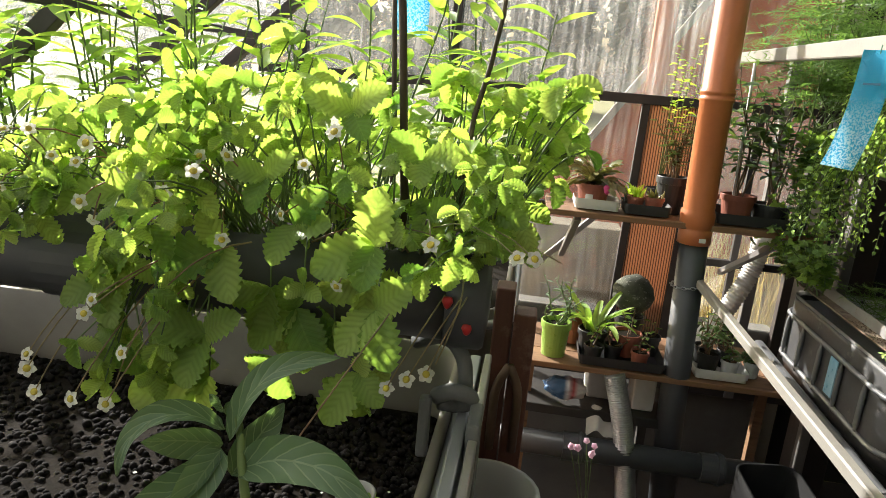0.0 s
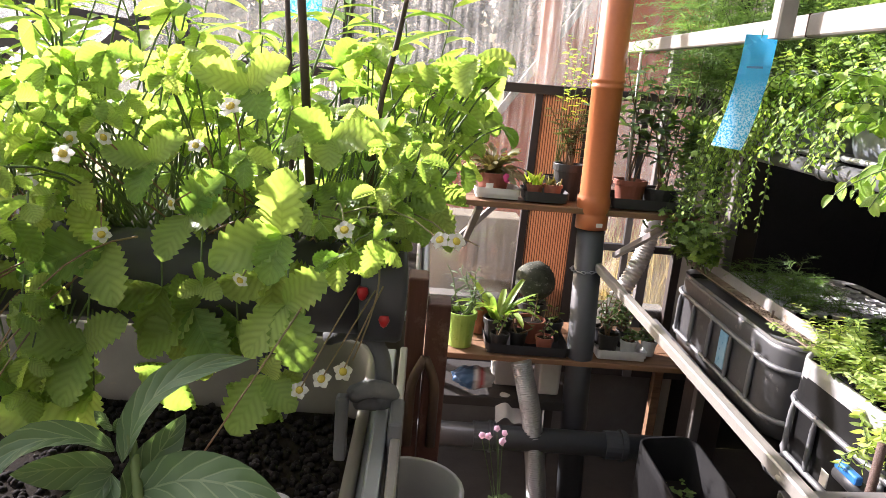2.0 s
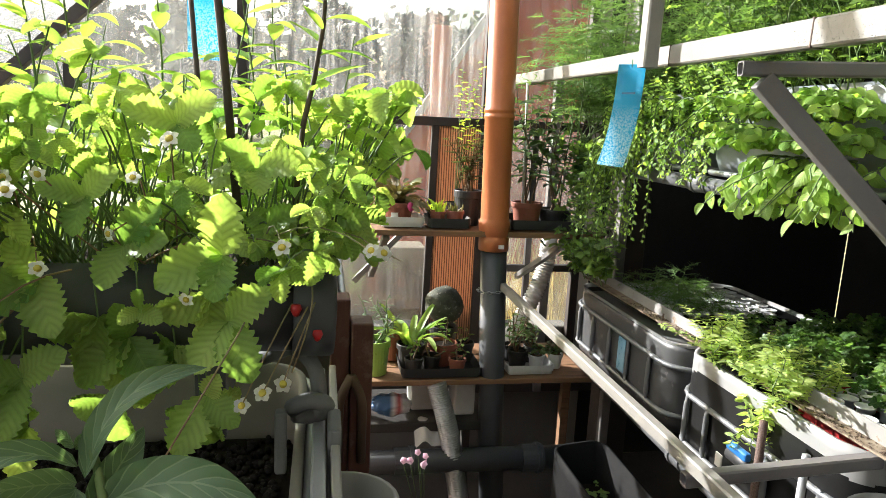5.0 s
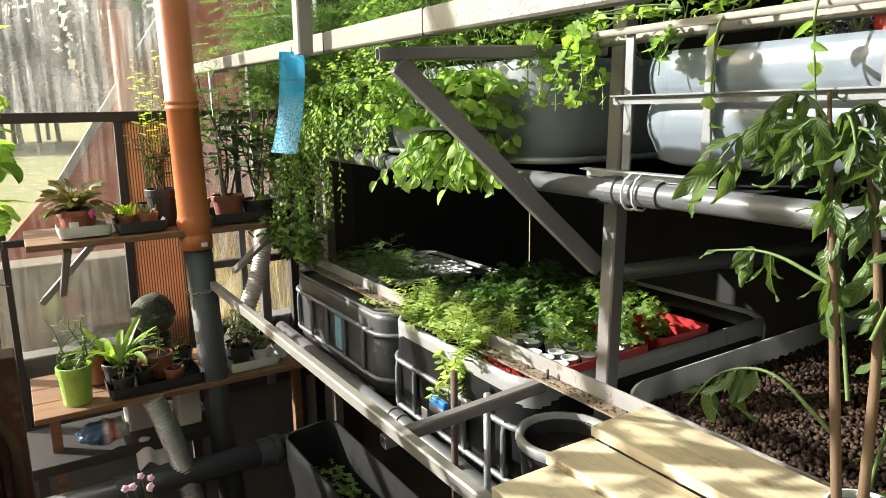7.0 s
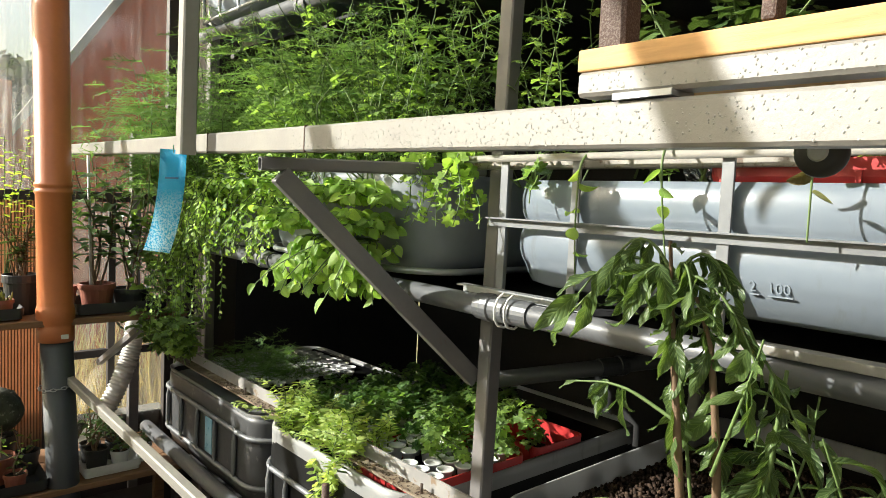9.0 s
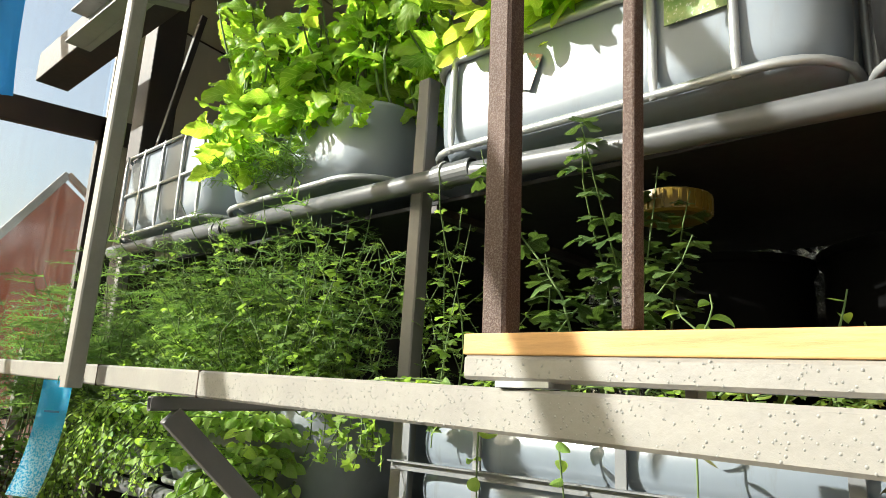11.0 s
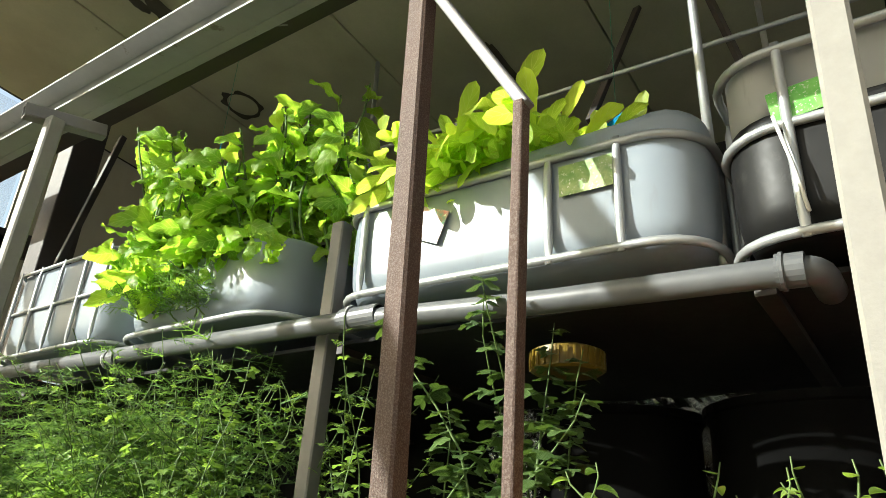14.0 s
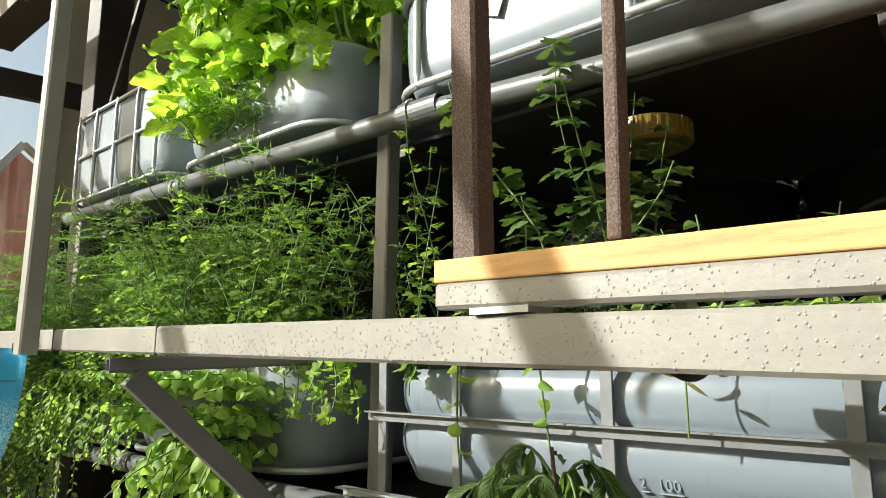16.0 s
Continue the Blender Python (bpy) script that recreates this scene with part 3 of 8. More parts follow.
for y in (1.1415, 1.70):
    part("weld_seam", bar(on_beam(y - 0.0018, 0.0175, -0.0247), on_beam(y + 0.0018, 0.0175, -0.0247), 0.0374, 0.0512, 0.0006), STEEL_RUST, rack, "rusty weld seam")
part("upright", hollow((0.762, 1.712, 1.745), (0.762, 1.69, 2.80), 0.04, 0.04), STEEL_WHITE, rack)
part("upright", hollow((1.385, 1.245, FLOOR_Z), (1.385, 1.18, 2.63), 0.045, 0.045), STEEL_GREY, rack, "grey painted upright")
part("upright", hollow((1.40, 3.12, FLOOR_Z), (1.40, 3.12, 2.6), 0.045, 0.045), STEEL_GREY, rack, "grey painted upright")
part("upright", hollow((2.6, 1.262, FLOOR_Z), (2.6, 1.262, 2.3), 0.045, 0.045), STEEL_GREY, rack)
part("crossbar", hollow((0.797, 1.366, 1.721), (1.362, 1.243, 1.740), 0.032, 0.03), STEEL_GREY, rack, "grey crossbar under the beam")
part("diagonal_brace", bar((0.838, 1.352, 1.700), (1.385, 1.262, 1.180), 0.03, 0.045), STEEL_GREY, rack, "grey diagonal brace")
part("crossbar", hollow((0.765, 1.34, 0.822), (1.235, 1.31, 0.865), 0.032, 0.032), STEEL_GREY, rack, "pale crossbar between beam and bed")
CHANNEL = surface("grey_channel", (0.30, 0.295, 0.285), (0.24, 0.24, 0.235), wear=(0.16, 0.14, 0.12), rough=0.5, spec=0.4)
part("channel_beam", bar((0.872, -2.2, 2.888), (0.872, 2.4, 2.978), 0.028, 0.128, 0.003), CHANNEL, rack, "grey channel beam overhead")
for dz in (-0.0603, 0.0603):
    part("channel_flange", bar((0.828, -2.2, 2.888 + dz), (0.828, 2.4, 2.978 + dz), 0.058, 0.007, 0.001), CHANNEL, rack)
part("bracket", hollow((0.70, 1.745, 2.815), (0.90, 1.70, 2.84), 0.04, 0.04), STEEL_GREY, rack)
structure("dark_beam", box(1.06, 1.22, NEAR, GABLE - 0.1, 3.28, 3.44, 0.004), STEEL_DARK, "dark steel beam under the ceiling")

# upper shelf board on the beam with its uprights
part("shelf_clip", box(0.729, 0.772, 0.337, 0.406, 1.7713, 1.778), GALV, rack, "bright metal clip")
part("shelf_tube", hollow(on_beam(-2.2, 0.0175, 0.0212), on_beam(0.457, 0.0175, 0.0212), 0.035, 0.0275), STEEL_WHITE, rack, "pale tube with water drops")
tagged(mesh_object("shelf_board", bar(on_beam(-2.2, 0.119, 0.0477), on_beam(0.455, 0.119, 0.0477), 0.236, 0.0245, 0.002), WOOD_NEW), "new orange pine board lying on the tube", "board")
part("upright", hollow((0.757, 0.4215, 1.831), (0.757, 0.43, 2.70), 0.034, 0.034), STEEL_RUST, rack, "rusty upright with worn grey paint")
part("upright", bar((0.736, 0.247, 1.8275), (0.736, 0.2385, 2.315), 0.022, 0.0145), STEEL_RUST, rack, "thin rusty flat bar")
part("diagonal_brace", bar((0.755, 0.43, 2.64), (0.738, 0.232, 2.308), 0.02, 0.016), STEEL_GREY, rack)
part("upright", hollow((0.755, -0.088, 1.8195), (0.755, -0.112, 2.80), 0.036, 0.036), STEEL_WHITE, rack, "pale upright with rust specks")

# long ledges of the mid level
ANGLE_PALE = surface("pale_ledge_metal", (0.30, 0.28, 0.24), (0.24, 0.215, 0.18), wear=(0.13, 0.09, 0.06), rough=0.6, wear_at=0.55, blotch=14)
tagged(mesh_object("ledge_board", box(1.25, 1.29, 0.36, 1.22, 1.737, 1.764, 0.003), ANGLE_PALE), "pale metal ledge strip above the tank", "ledge")
tagged(mesh_object("ledge_tube", sweep([(1.215, -2.2, 1.757), (1.215, 1.2, 1.757)], 0.008, 10), STEEL_WHITE, smooth=True), "pale conduit along the ledge", "conduit")

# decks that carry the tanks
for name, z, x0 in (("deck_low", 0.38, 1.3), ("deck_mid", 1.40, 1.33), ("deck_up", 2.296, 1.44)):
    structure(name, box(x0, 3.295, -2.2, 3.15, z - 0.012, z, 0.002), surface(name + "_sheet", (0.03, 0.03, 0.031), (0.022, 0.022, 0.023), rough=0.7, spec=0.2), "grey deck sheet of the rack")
    for y in (-1.0, 0.1, 1.2, 2.2, 3.0):
        structure("joist", box(x0, 3.1, y - 0.02, y + 0.02, z - 0.035, z - 0.0125, 0.002), STEEL_DARK, "dark steel joist under the deck")

# angle iron along the low beds
ANGLE = surface("angle_iron", (0.30, 0.29, 0.275), (0.24, 0.23, 0.22), wear=(0.20, 0.14, 0.09), rough=0.5, wear_at=0.58, blotch=8)
ANGLE_DIRTY = surface("dirty_angle_iron", (0.27, 0.225, 0.165), (0.16, 0.115, 0.07), wear=(0.09, 0.06, 0.038), rough=0.85, wear_at=0.55, blotch=16, relief=0.6)
IRON_DARK = surface("dark_rusty_stud", (0.10, 0.07, 0.05), rough=0.7)
iron = thing("angle_iron", (1.24, 0.75, 0.884), "pale angle iron with dirt along the low bed", "angle iron")
part("flange", box(1.215, 1.265, -1.6, 3.1, 0.884, 0.889), ANGLE_DIRTY, iron, "flange covered with dry dirt")
part("web", box(1.261, 1.266, -1.6, 3.1, 0.8895, 0.932), ANGLE, iron)
for y in (0.82, 1.29, 2.35):
    part("stud", sweep([(1.2385, y, 0.8895), (1.2385, y, 0.915)], 0.004, 8), IRON_DARK, iron, "rusty stud", True)
CRUMB = surface("dry_crumb", (0.10, 0.065, 0.04), (0.05, 0.033, 0.022), rough=0.95)
r = random.Random(17)
bm = bmesh.new()
for k in range(900):
    y = r.uniform(0.3, 2.6)
    c = Vector((r.uniform(1.218, 1.259), y, 0.8895))
    s = r.uniform(0.0015, 0.005)
    a = [bm.verts.new(c + Vector((s * math.cos(q + k), s * r.uniform(0.7, 2.2) * math.sin(q + k), 0))) for q in (0, 2.1, 4.2)]
    top = bm.verts.new(c + Vector((0, 0, s * 0.7)))
    for i in range(3):
        bm.faces.new((a[i], a[(i + 1) % 3], top))
part("dirt", bm, CRUMB, iron, "dry soil crumbs")["kind"] = "stuff"

# ---- pipes ----
def pipe_run(name, pts, r, mat, label, joints=(), fillet=0.06, jr=1.22):
    th = thing(name, pts[0], label, "pipe")
    part("tube", sweep(rounded(pts, fillet), r, 18), mat, th, smooth=True)
    for p, d, ln in joints:
        d = Vector(d).normalized()
        p = Vector(p)
        q = Matrix.Translation(p) @ d.to_track_quat("Z", "Y").to_matrix().to_4x4()
        prof = [(r * 1.01, -ln / 2), (r * jr * 0.96, -ln / 2), (r * jr * 0.96, ln * 0.2), (r * (jr + 0.1), ln * 0.22), (r * (jr + 0.1), ln * 0.36), (r * jr, ln * 0.38), (r * jr, ln / 2), (r * 1.01, ln / 2)]
        part("socket", lathe(prof, 20, axis=q), mat, th, smooth=False)
    return th


PX, PY = 0.7305, 3.0
stack = thing("vent_stack", (PX, PY, FLOOR_Z), "orange sewer pipe socketed onto a dark grey pipe", "pipe")
part("lower_pipe", sweep([(PX + 0.085, PY + 0.01, FLOOR_Z), (PX + 0.037, PY, 0.26), (PX, PY, 1.08)], 0.0595, 28), PIPE_DARK, stack, "dark grey lower pipe", True)
q = Matrix.Translation((PX, PY, 1.028)) @ pose(0, 0, 0, 0, -1.0, 0)
part("upper_pipe", lathe([(0.061, 0.0), (0.0685, 0.002), (0.069, 0.055), (0.0655, 0.062), (0.0655, 0.072), (0.070, 0.078), (0.0705, 0.115), (0.0700, 0.128), (0.0655, 0.142), (0.0640, 0.150), (0.0640, 0.585), (0.0680, 0.590), (0.0685, 0.596), (0.0680, 0.602), (0.0645, 0.607), (0.0645, 0.614), (0.0690, 0.619), (0.0690, 0.628), (0.0640, 0.634), (0.0640, 3.1)], 32, axis=q), PIPE_ORANGE, stack, "orange upper pipe", True)
part("label", box(PX + 0.004, PX + 0.03, PY - 0.0725, PY - 0.0635, 1.046, 1.063), surface("pipe_label", (0.75, 0.75, 0.72)), stack, "small white label")
r = random.Random(14)
for a in range(22):
    w = 2 * math.pi * a / 22
    c = Vector((PX + 0.007 + 0.066 * math.cos(w), PY + 0.066 * math.sin(w), 0.845 + 0.008 * math.cos(w)))
    link = [c + Vector((-math.sin(w), math.cos(w), 0)) * 0.012 * math.cos(k * math.pi / 4) + (Vector((0, 0, 1)) if a % 2 else Vector((math.cos(w), math.sin(w), 0))) * 0.006 * math.sin(k * math.pi / 4) for k in range(8)]
    part("chain_link", sweep(link, 0.0018, 5, closed=True), GALV, stack, "thin steel chain link", True)

pipe_run("upper_drain", [(1.31, 3.05, 2.335), (1.31, 1.05, 2.300), (1.31, 0.5, 2.268), (1.31, -0.005, 2.252), (1.42, -0.01, 2.246)], 0.026, PIPE_GREY, "long grey drain pipe under the upper tanks",
         [((1.31, 1.00, 2.301), (0, 1, 0), 0.12), ((1.31, 2.10, 2.308), (0, 1, 0), 0.06), ((1.31, 0.035, 2.254), (0, 1, 0.04), 0.045)], 0.045)
pipe_run("middle_drain", [(1.215, 3.05, 1.43), (1.215, -2.0, 1.405)], 0.025, PIPE_GREY, "long grey drain pipe under the middle tanks",
         [((1.215, 1.0, 1.42), (0, 1, 0), 0.16), ((1.215, 2.15, 1.425), (0, 1, 0), 0.10)])
pipe_run("low_drain", [(1.13, 3.15, 0.56), (1.13, 0.6, 0.52)], 0.028, PIPE_GREY, "grey drain pipe in front of the low beds",
         [((1.13, 1.95, 0.54), (0, 1, 0), 0.08)])

# ---- cut tanks in tube cages ----
def cage_loop(x0, x1, y0, y1, z, rad, r, mat, parent, name="rail"):
    pts = [(x, y, z) for x, y in ring_pts(x0, x1, y0, y1, rad, 6)]
    return part(name, sweep(pts, r, 10, closed=True), mat, parent, smooth=True)


def cage_upright(x, y, z0, z1, r, mat, parent, nx=0.0, ny=1.0):
    """A tube with flattened, bolted ends."""
    zs = [z0, z0 + 0.02, z0 + 0.045, z1 - 0.045, z1 - 0.02, z1]
    bm = sweep([(x, y, z) for z in zs], [r * 0.9, r * 0.9, r, r, r * 0.9, r * 0.9], 10)
    for v in bm.verts:
        f = 1.0
        e = min(abs(v.co.z - z0), abs(v.co.z - z1))
        if e < 0.03:
            f = 0.45
        if abs(nx) > 0.5:
            v.co.x = x + (v.co.x - x) * f
        else:
            v.co.y = y + (v.co.y - y) * f
    return part("cage_tube", bm, mat, parent, smooth=True)


def cut_tank(name, x0, x1, y0, y1, z0, z1, label, body, rails, front_ys, rad=0.11, side_xs=(), r=0.0095, cage=GALV, wave=0.0, fill=0.05, belly=0.006, off=0.012, group="cut tanks", lobes=1):
    th = thing(name, (x0, (y0 + y1) / 2, z0), label, "tank", group)
    part("tub", tub(x0, x1, y0, y1, z0, z1, rad, wave=wave, fill=fill + 0.03, belly=belly, steps=14, lobes=lobes), body, th, smooth=True)
    soil = ring_pts(x0 + 0.013, x1 - 0.013, y0 + 0.013, y1 - 0.013, rad - 0.013)
    bm = bmesh.new()
    c = bm.verts.new(((x0 + x1) / 2, (y0 + y1) / 2, z1 - fill + 0.01))
    ring = [bm.verts.new((x, y, z1 - fill)) for x, y in soil]
    for i in range(len(ring)):
        bm.faces.new((c, ring[i], ring[(i + 1) % len(ring)]))
    part("soil", bm, SOIL, th, "dark growing medium")
    for z in rails:
        cage_loop(x0 - off, x1 + off, y0 - off, y1 + off, z, rad + off, r, cage, th)
    if rails:
        lo, hi = min(rails), max(rails)
        for y in front_ys:
            cage_upright(x0 - off - r * 0.4, y, lo - 0.012, hi + 0.012, r, cage, th, nx=1.0)
        for x in side_xs:
            cage_upright(x, y1 + off + r * 0.4, lo - 0.012, hi + 0.012, r, cage, th)
            cage_upright(x, y0 - off - r * 0.4, lo - 0.012, hi + 0.012, r, cage, th)
    return th


# Lighter milky plastic; sunlight on the upper tanks is in the colour.
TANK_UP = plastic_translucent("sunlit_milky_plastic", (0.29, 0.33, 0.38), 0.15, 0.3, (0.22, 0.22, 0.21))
TANK_PALE = plastic_translucent("pale_milky_plastic", (0.46, 0.46, 0.45), 0.4, 0.4, (0.18, 0.165, 0.14))
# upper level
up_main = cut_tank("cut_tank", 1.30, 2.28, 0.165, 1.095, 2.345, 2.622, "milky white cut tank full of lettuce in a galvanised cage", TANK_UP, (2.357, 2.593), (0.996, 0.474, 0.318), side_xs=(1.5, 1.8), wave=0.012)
for ob in up_main.children:          # the tank sags a little, and its rim rises at the near end
    for v in ob.data.vertices:
        if ob.name.startswith("tub") and v.co.z > 2.55:
            v.co.z += 0.035 * min(1.0, max(0.0, (0.42 - v.co.y) / 0.2))
        v.co.z += (v.co.y - 1.0) * 0.012
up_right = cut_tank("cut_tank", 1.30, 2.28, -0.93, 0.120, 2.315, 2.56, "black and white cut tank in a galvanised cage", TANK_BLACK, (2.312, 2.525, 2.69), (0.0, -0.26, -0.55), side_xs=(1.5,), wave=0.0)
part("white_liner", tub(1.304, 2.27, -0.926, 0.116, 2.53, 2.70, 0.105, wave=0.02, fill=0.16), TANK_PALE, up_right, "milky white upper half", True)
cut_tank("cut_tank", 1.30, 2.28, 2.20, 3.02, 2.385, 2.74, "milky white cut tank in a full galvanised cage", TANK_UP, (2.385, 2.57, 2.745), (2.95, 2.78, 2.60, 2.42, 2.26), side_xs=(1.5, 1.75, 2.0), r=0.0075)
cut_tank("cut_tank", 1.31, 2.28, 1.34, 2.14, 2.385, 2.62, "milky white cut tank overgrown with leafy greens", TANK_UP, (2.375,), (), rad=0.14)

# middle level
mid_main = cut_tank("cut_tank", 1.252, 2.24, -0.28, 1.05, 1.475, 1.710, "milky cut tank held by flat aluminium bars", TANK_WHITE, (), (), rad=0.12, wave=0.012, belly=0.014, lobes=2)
for y, w in ((1.032, 0.022), (0.832, 0.02), (0.518, 0.022), (0.17, 0.022)):
    part("flat_bar", box(1.222, 1.228, y - w / 2, y + w / 2, 1.45, 1.752, 0.001), BAR_DULL, mid_main, "flat upright bar")
bm = box(1.206, 1.222, -0.3, 1.07, 1.6225, 1.6255)
add_box(bm, 1.2185, 1.2215, -0.3, 1.07, 1.606, 1.622)
part("angle_rail", bm, BAR_DULL, mid_main, "bright aluminium angle rail")
bm = box(1.196, 1.222, 0.80, 1.145, 1.462, 1.465)
add_box(bm, 1.2185, 1.2215, 0.80, 1.145, 1.446, 1.4615)
part("foot_rail", bm, GALV, mid_main, "bright aluminium foot rail")
part("foot_rail", box(1.19, 1.222, -0.3, 0.50, 1.44, 1.456, 0.002), STEEL_WHITE, mid_main, "pale foot rail")
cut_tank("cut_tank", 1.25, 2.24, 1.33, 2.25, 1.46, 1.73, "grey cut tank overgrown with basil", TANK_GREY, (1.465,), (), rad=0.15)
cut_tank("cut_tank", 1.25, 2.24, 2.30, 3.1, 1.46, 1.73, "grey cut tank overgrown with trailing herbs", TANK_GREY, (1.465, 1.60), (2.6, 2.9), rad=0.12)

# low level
# Tub and cage take darker materials, with the low shade in their colour.
low_far = cut_tank("cut_tank", 1.20, 2.0, 2.15, 3.12, 0.50, 0.84, "grey cut tank, darkened for shade, with a cage and seedling trays", TANK_LOW, (0.585, 0.765), (3.02, 2.86, 2.68, 2.5, 2.32), rad=0.10, wave=0.02, cage=BAR_DULL)
# Lower half black: shade on the milky tank is put into the colour.
low_mid = cut_tank("cut_tank", 1.19, 2.3, 1.30, 2.10, 0.50, 0.86, "milky cut tank, lower half coloured black for shade, in a rusty cage", TANK_BLACK, (0.56, 0.73), (2.02, 1.9, 1.60, 1.40), rad=0.10, wave=0.02, cage=BAR_DULL)
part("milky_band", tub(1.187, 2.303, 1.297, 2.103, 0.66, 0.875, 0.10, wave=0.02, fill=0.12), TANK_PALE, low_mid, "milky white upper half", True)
part("milky_band", tub(1.197, 2.003, 2.147, 3.123, 0.80, 0.852, 0.10, wave=0.015, fill=0.045), TANK_PALE, low_far, "milky white rim", True)
low_near = cut_tank("cut_tank", 1.30, 2.6, -0.6, 1.125, 0.45, 0.905, "white cut tank with a wavy rim full of clay pebbles", TANK_PALE, (0.74,), (), rad=0.12, wave=0.045, fill=0.07)

# ---- plant helpers ----
def tooth(i, depth):
    """How far the margin is drawn in at row i of a toothed leaf."""
    return 1 - depth * (0.0, 0.3, 1.0)[i % 3]


def leaf_shape(kind, v):
    """Half width of a leaf, 0 to 1, at v along its length."""
    if kind == "ovate":
        return math.sin(math.pi * v ** 0.75) ** 0.75
    if kind == "obovate":
        return math.sin(math.pi * v ** 0.97) ** 0.58
    if kind == "lance":
        return math.sin(math.pi * v ** 0.85) ** 0.9
    if kind == "spoon":
        return (0.22 + 0.78 * max(0.0, min(1.0, (v - 0.15) / 0.5)) ** 1.1) * math.sqrt(max(0.0, 1 - v ** 7))
    if kind == "lyre":
        base = 0.12 + 0.42 * abs(math.sin(v * 14.0)) if v < 0.5 else (0.25 + 0.75 * math.sin(min(1.0, (v - 0.5) / 0.5) * math.pi * 0.93 + 0.12) ** 0.6) * (0.8 + 0.2 * abs(math.sin(v * 24)))
        return base * (1.0 if v < 0.98 else 0.3)
    if kind == "strap":
        return math.sqrt(max(0.0, 1 - v ** 5)) * (0.75 + 0.25 * math.sin(math.pi * v))
    return math.sin(math.pi * v)


def leaf_template(kind, L, W, n=8, m=4, serr=0.0, pleat=0.0, droop=0.0, cup=0.0, wavy=0.0, side=9.0, seed=0):
    """Vertices, faces and uv of one leaf from the origin along +y, face up."""
    r = random.Random(seed)
    verts, uvs, faces = [], [], []
    y, z, ang = 0.0, 0.0, 0.0
    ph = r.uniform(0, 6)
    for i in range(n + 1):
        v = i / n
        w = max(leaf_shape(kind, min(0.999, max(0.001, v))) if 0 < i < n else 0.02, 0.02) * W
        if i:
            ang -= droop / n
            y += L / n * math.cos(ang)
            z += L / n * math.sin(ang)
        for j in range(m + 1):
            u = j / m * 2 - 1
            edge = abs(u)
            ww = w
            if serr and edge > 0.99:
                ww = w * tooth(i, serr)
            s = v - 0.275 * edge
            zz = pleat * (abs(math.sin(side * math.pi * s)) - 0.5) * min(1.0, edge * 3) + cup * edge * edge * w + wavy * W * edge * edge * math.sin(v * 13 + ph + (2.2 if u > 0 else 0))
            verts.append((u * ww, y - zz * math.sin(ang), z + zz * math.cos(ang)))
            uvs.append((0.5 + u * 0.5, v))
    for i in range(n):
        for j in range(m):
            a = i * (m + 1) + j
            faces.append((a, a + 1, a + m + 2, a + m + 1))
    return np.array(verts), faces, np.array(uvs)


def fan_template(R, lobes=3, depth=0.45, teeth=2, droop=0.2, cup=0.1, n=22):
    """A broad lobed leaf, fanning out from its stalk."""
    verts, uvs, faces = [(0, 0, 0)], [(0.5, 0.02)], []
    span = radians(250)
    for i in range(n + 1):
        t = i / n
        a = -span / 2 + span * t
        lob = abs(math.cos(math.pi * lobes * (t - 0.5)))
        tooth = abs(math.sin(math.pi * lobes * teeth * t + 0.5))
        rad = R * (1 - depth + depth * lob ** 0.6) * (0.88 + 0.12 * tooth) * (0.8 + 0.2 * math.cos(a * 0.6))
        x, y = rad * math.sin(a), rad * math.cos(a) + R * 0.15
        verts.append((x, y, cup * abs(x) - droop * max(0, y) ** 2 / R))
        uvs.append((0.5 + 0.5 * math.sin(a), 0.5 + 0.5 * math.cos(a)))
    for i in range(n):
        faces.append((0, i + 2, i + 1))
    return np.array(verts), faces, np.array(uvs)


def merged(parts):
    """Several templates, each with a matrix, as one template."""
    V, F, U, o = [], [], [], 0
    for (v, f, u), m in parts:
        a = np.array(m)
        V.append(v @ a[:3, :3].T + a[:3, 3])
        F.extend(tuple(i + o for i in q) for q in f)
        U.append(u)
        o += len(v)
    return np.vstack(V), F, np.vstack(U)


def turn(rx=0.0, ry=0.0, rz=0.0, at=(0, 0, 0), s=1.0):
    return Matrix.Translation(at) @ Euler([radians(a) for a in (rx, ry, rz)]).to_matrix().to_4x4() @ Matrix.Scale(s, 4)


def template_mesh(name, tpl, mat):
    v, f, u = tpl
    me = bpy.data.meshes.new(name)
    me.from_pydata(v.tolist(), [], f)
    uv = me.uv_layers.new(name="UVMap")
    idx = np.empty(len(me.loops), dtype=np.int32)
    me.loops.foreach_get("vertex_index", idx)
    uv.data.foreach_set("uv", u[idx].ravel().astype(np.float32))
    me.materials.append(mat)
    me.shade_smooth()
    return me


def aim(p, way, face=(0, 0, 1), s=1.0):
    """A matrix at p whose +y points along way and +z leans towards face."""
    y = Vector(way).normalized()
    z = Vector(face)
    z = z - y * z.dot(y)
    z = z.normalized() if z.length > 1e-4 else y.orthogonal().normalized()
    x = y.cross(z)
    m = Matrix((x, y, z)).transposed().to_4x4()
    return Matrix.Translation(p) @ m @ Matrix.Scale(s, 4)


def leaf_parts(parent, meshes, mats, name="leaf", r=None):
    """Leaves as objects of their own that share a few meshes."""
    r = r or rng
    inv = parent.matrix_basis.inverted()
    for m in mats:
        ob = new(name, r.choice(meshes))
        ob.parent = parent
        ob.matrix_parent_inverse = inv
        ob.matrix_basis = m


def leaf_mass(name, parent, templates, mats, mat, label="", r=None, kind=""):
    """Many leaves joined into one mesh."""
    r = r or rng
    ob = new(name, template_mesh(name, merged([(r.choice(templates), m) for m in mats]), mat))
    ob.parent = parent
    ob.matrix_parent_inverse = parent.matrix_basis.inverted()
    return tagged(ob, label, kind=kind)


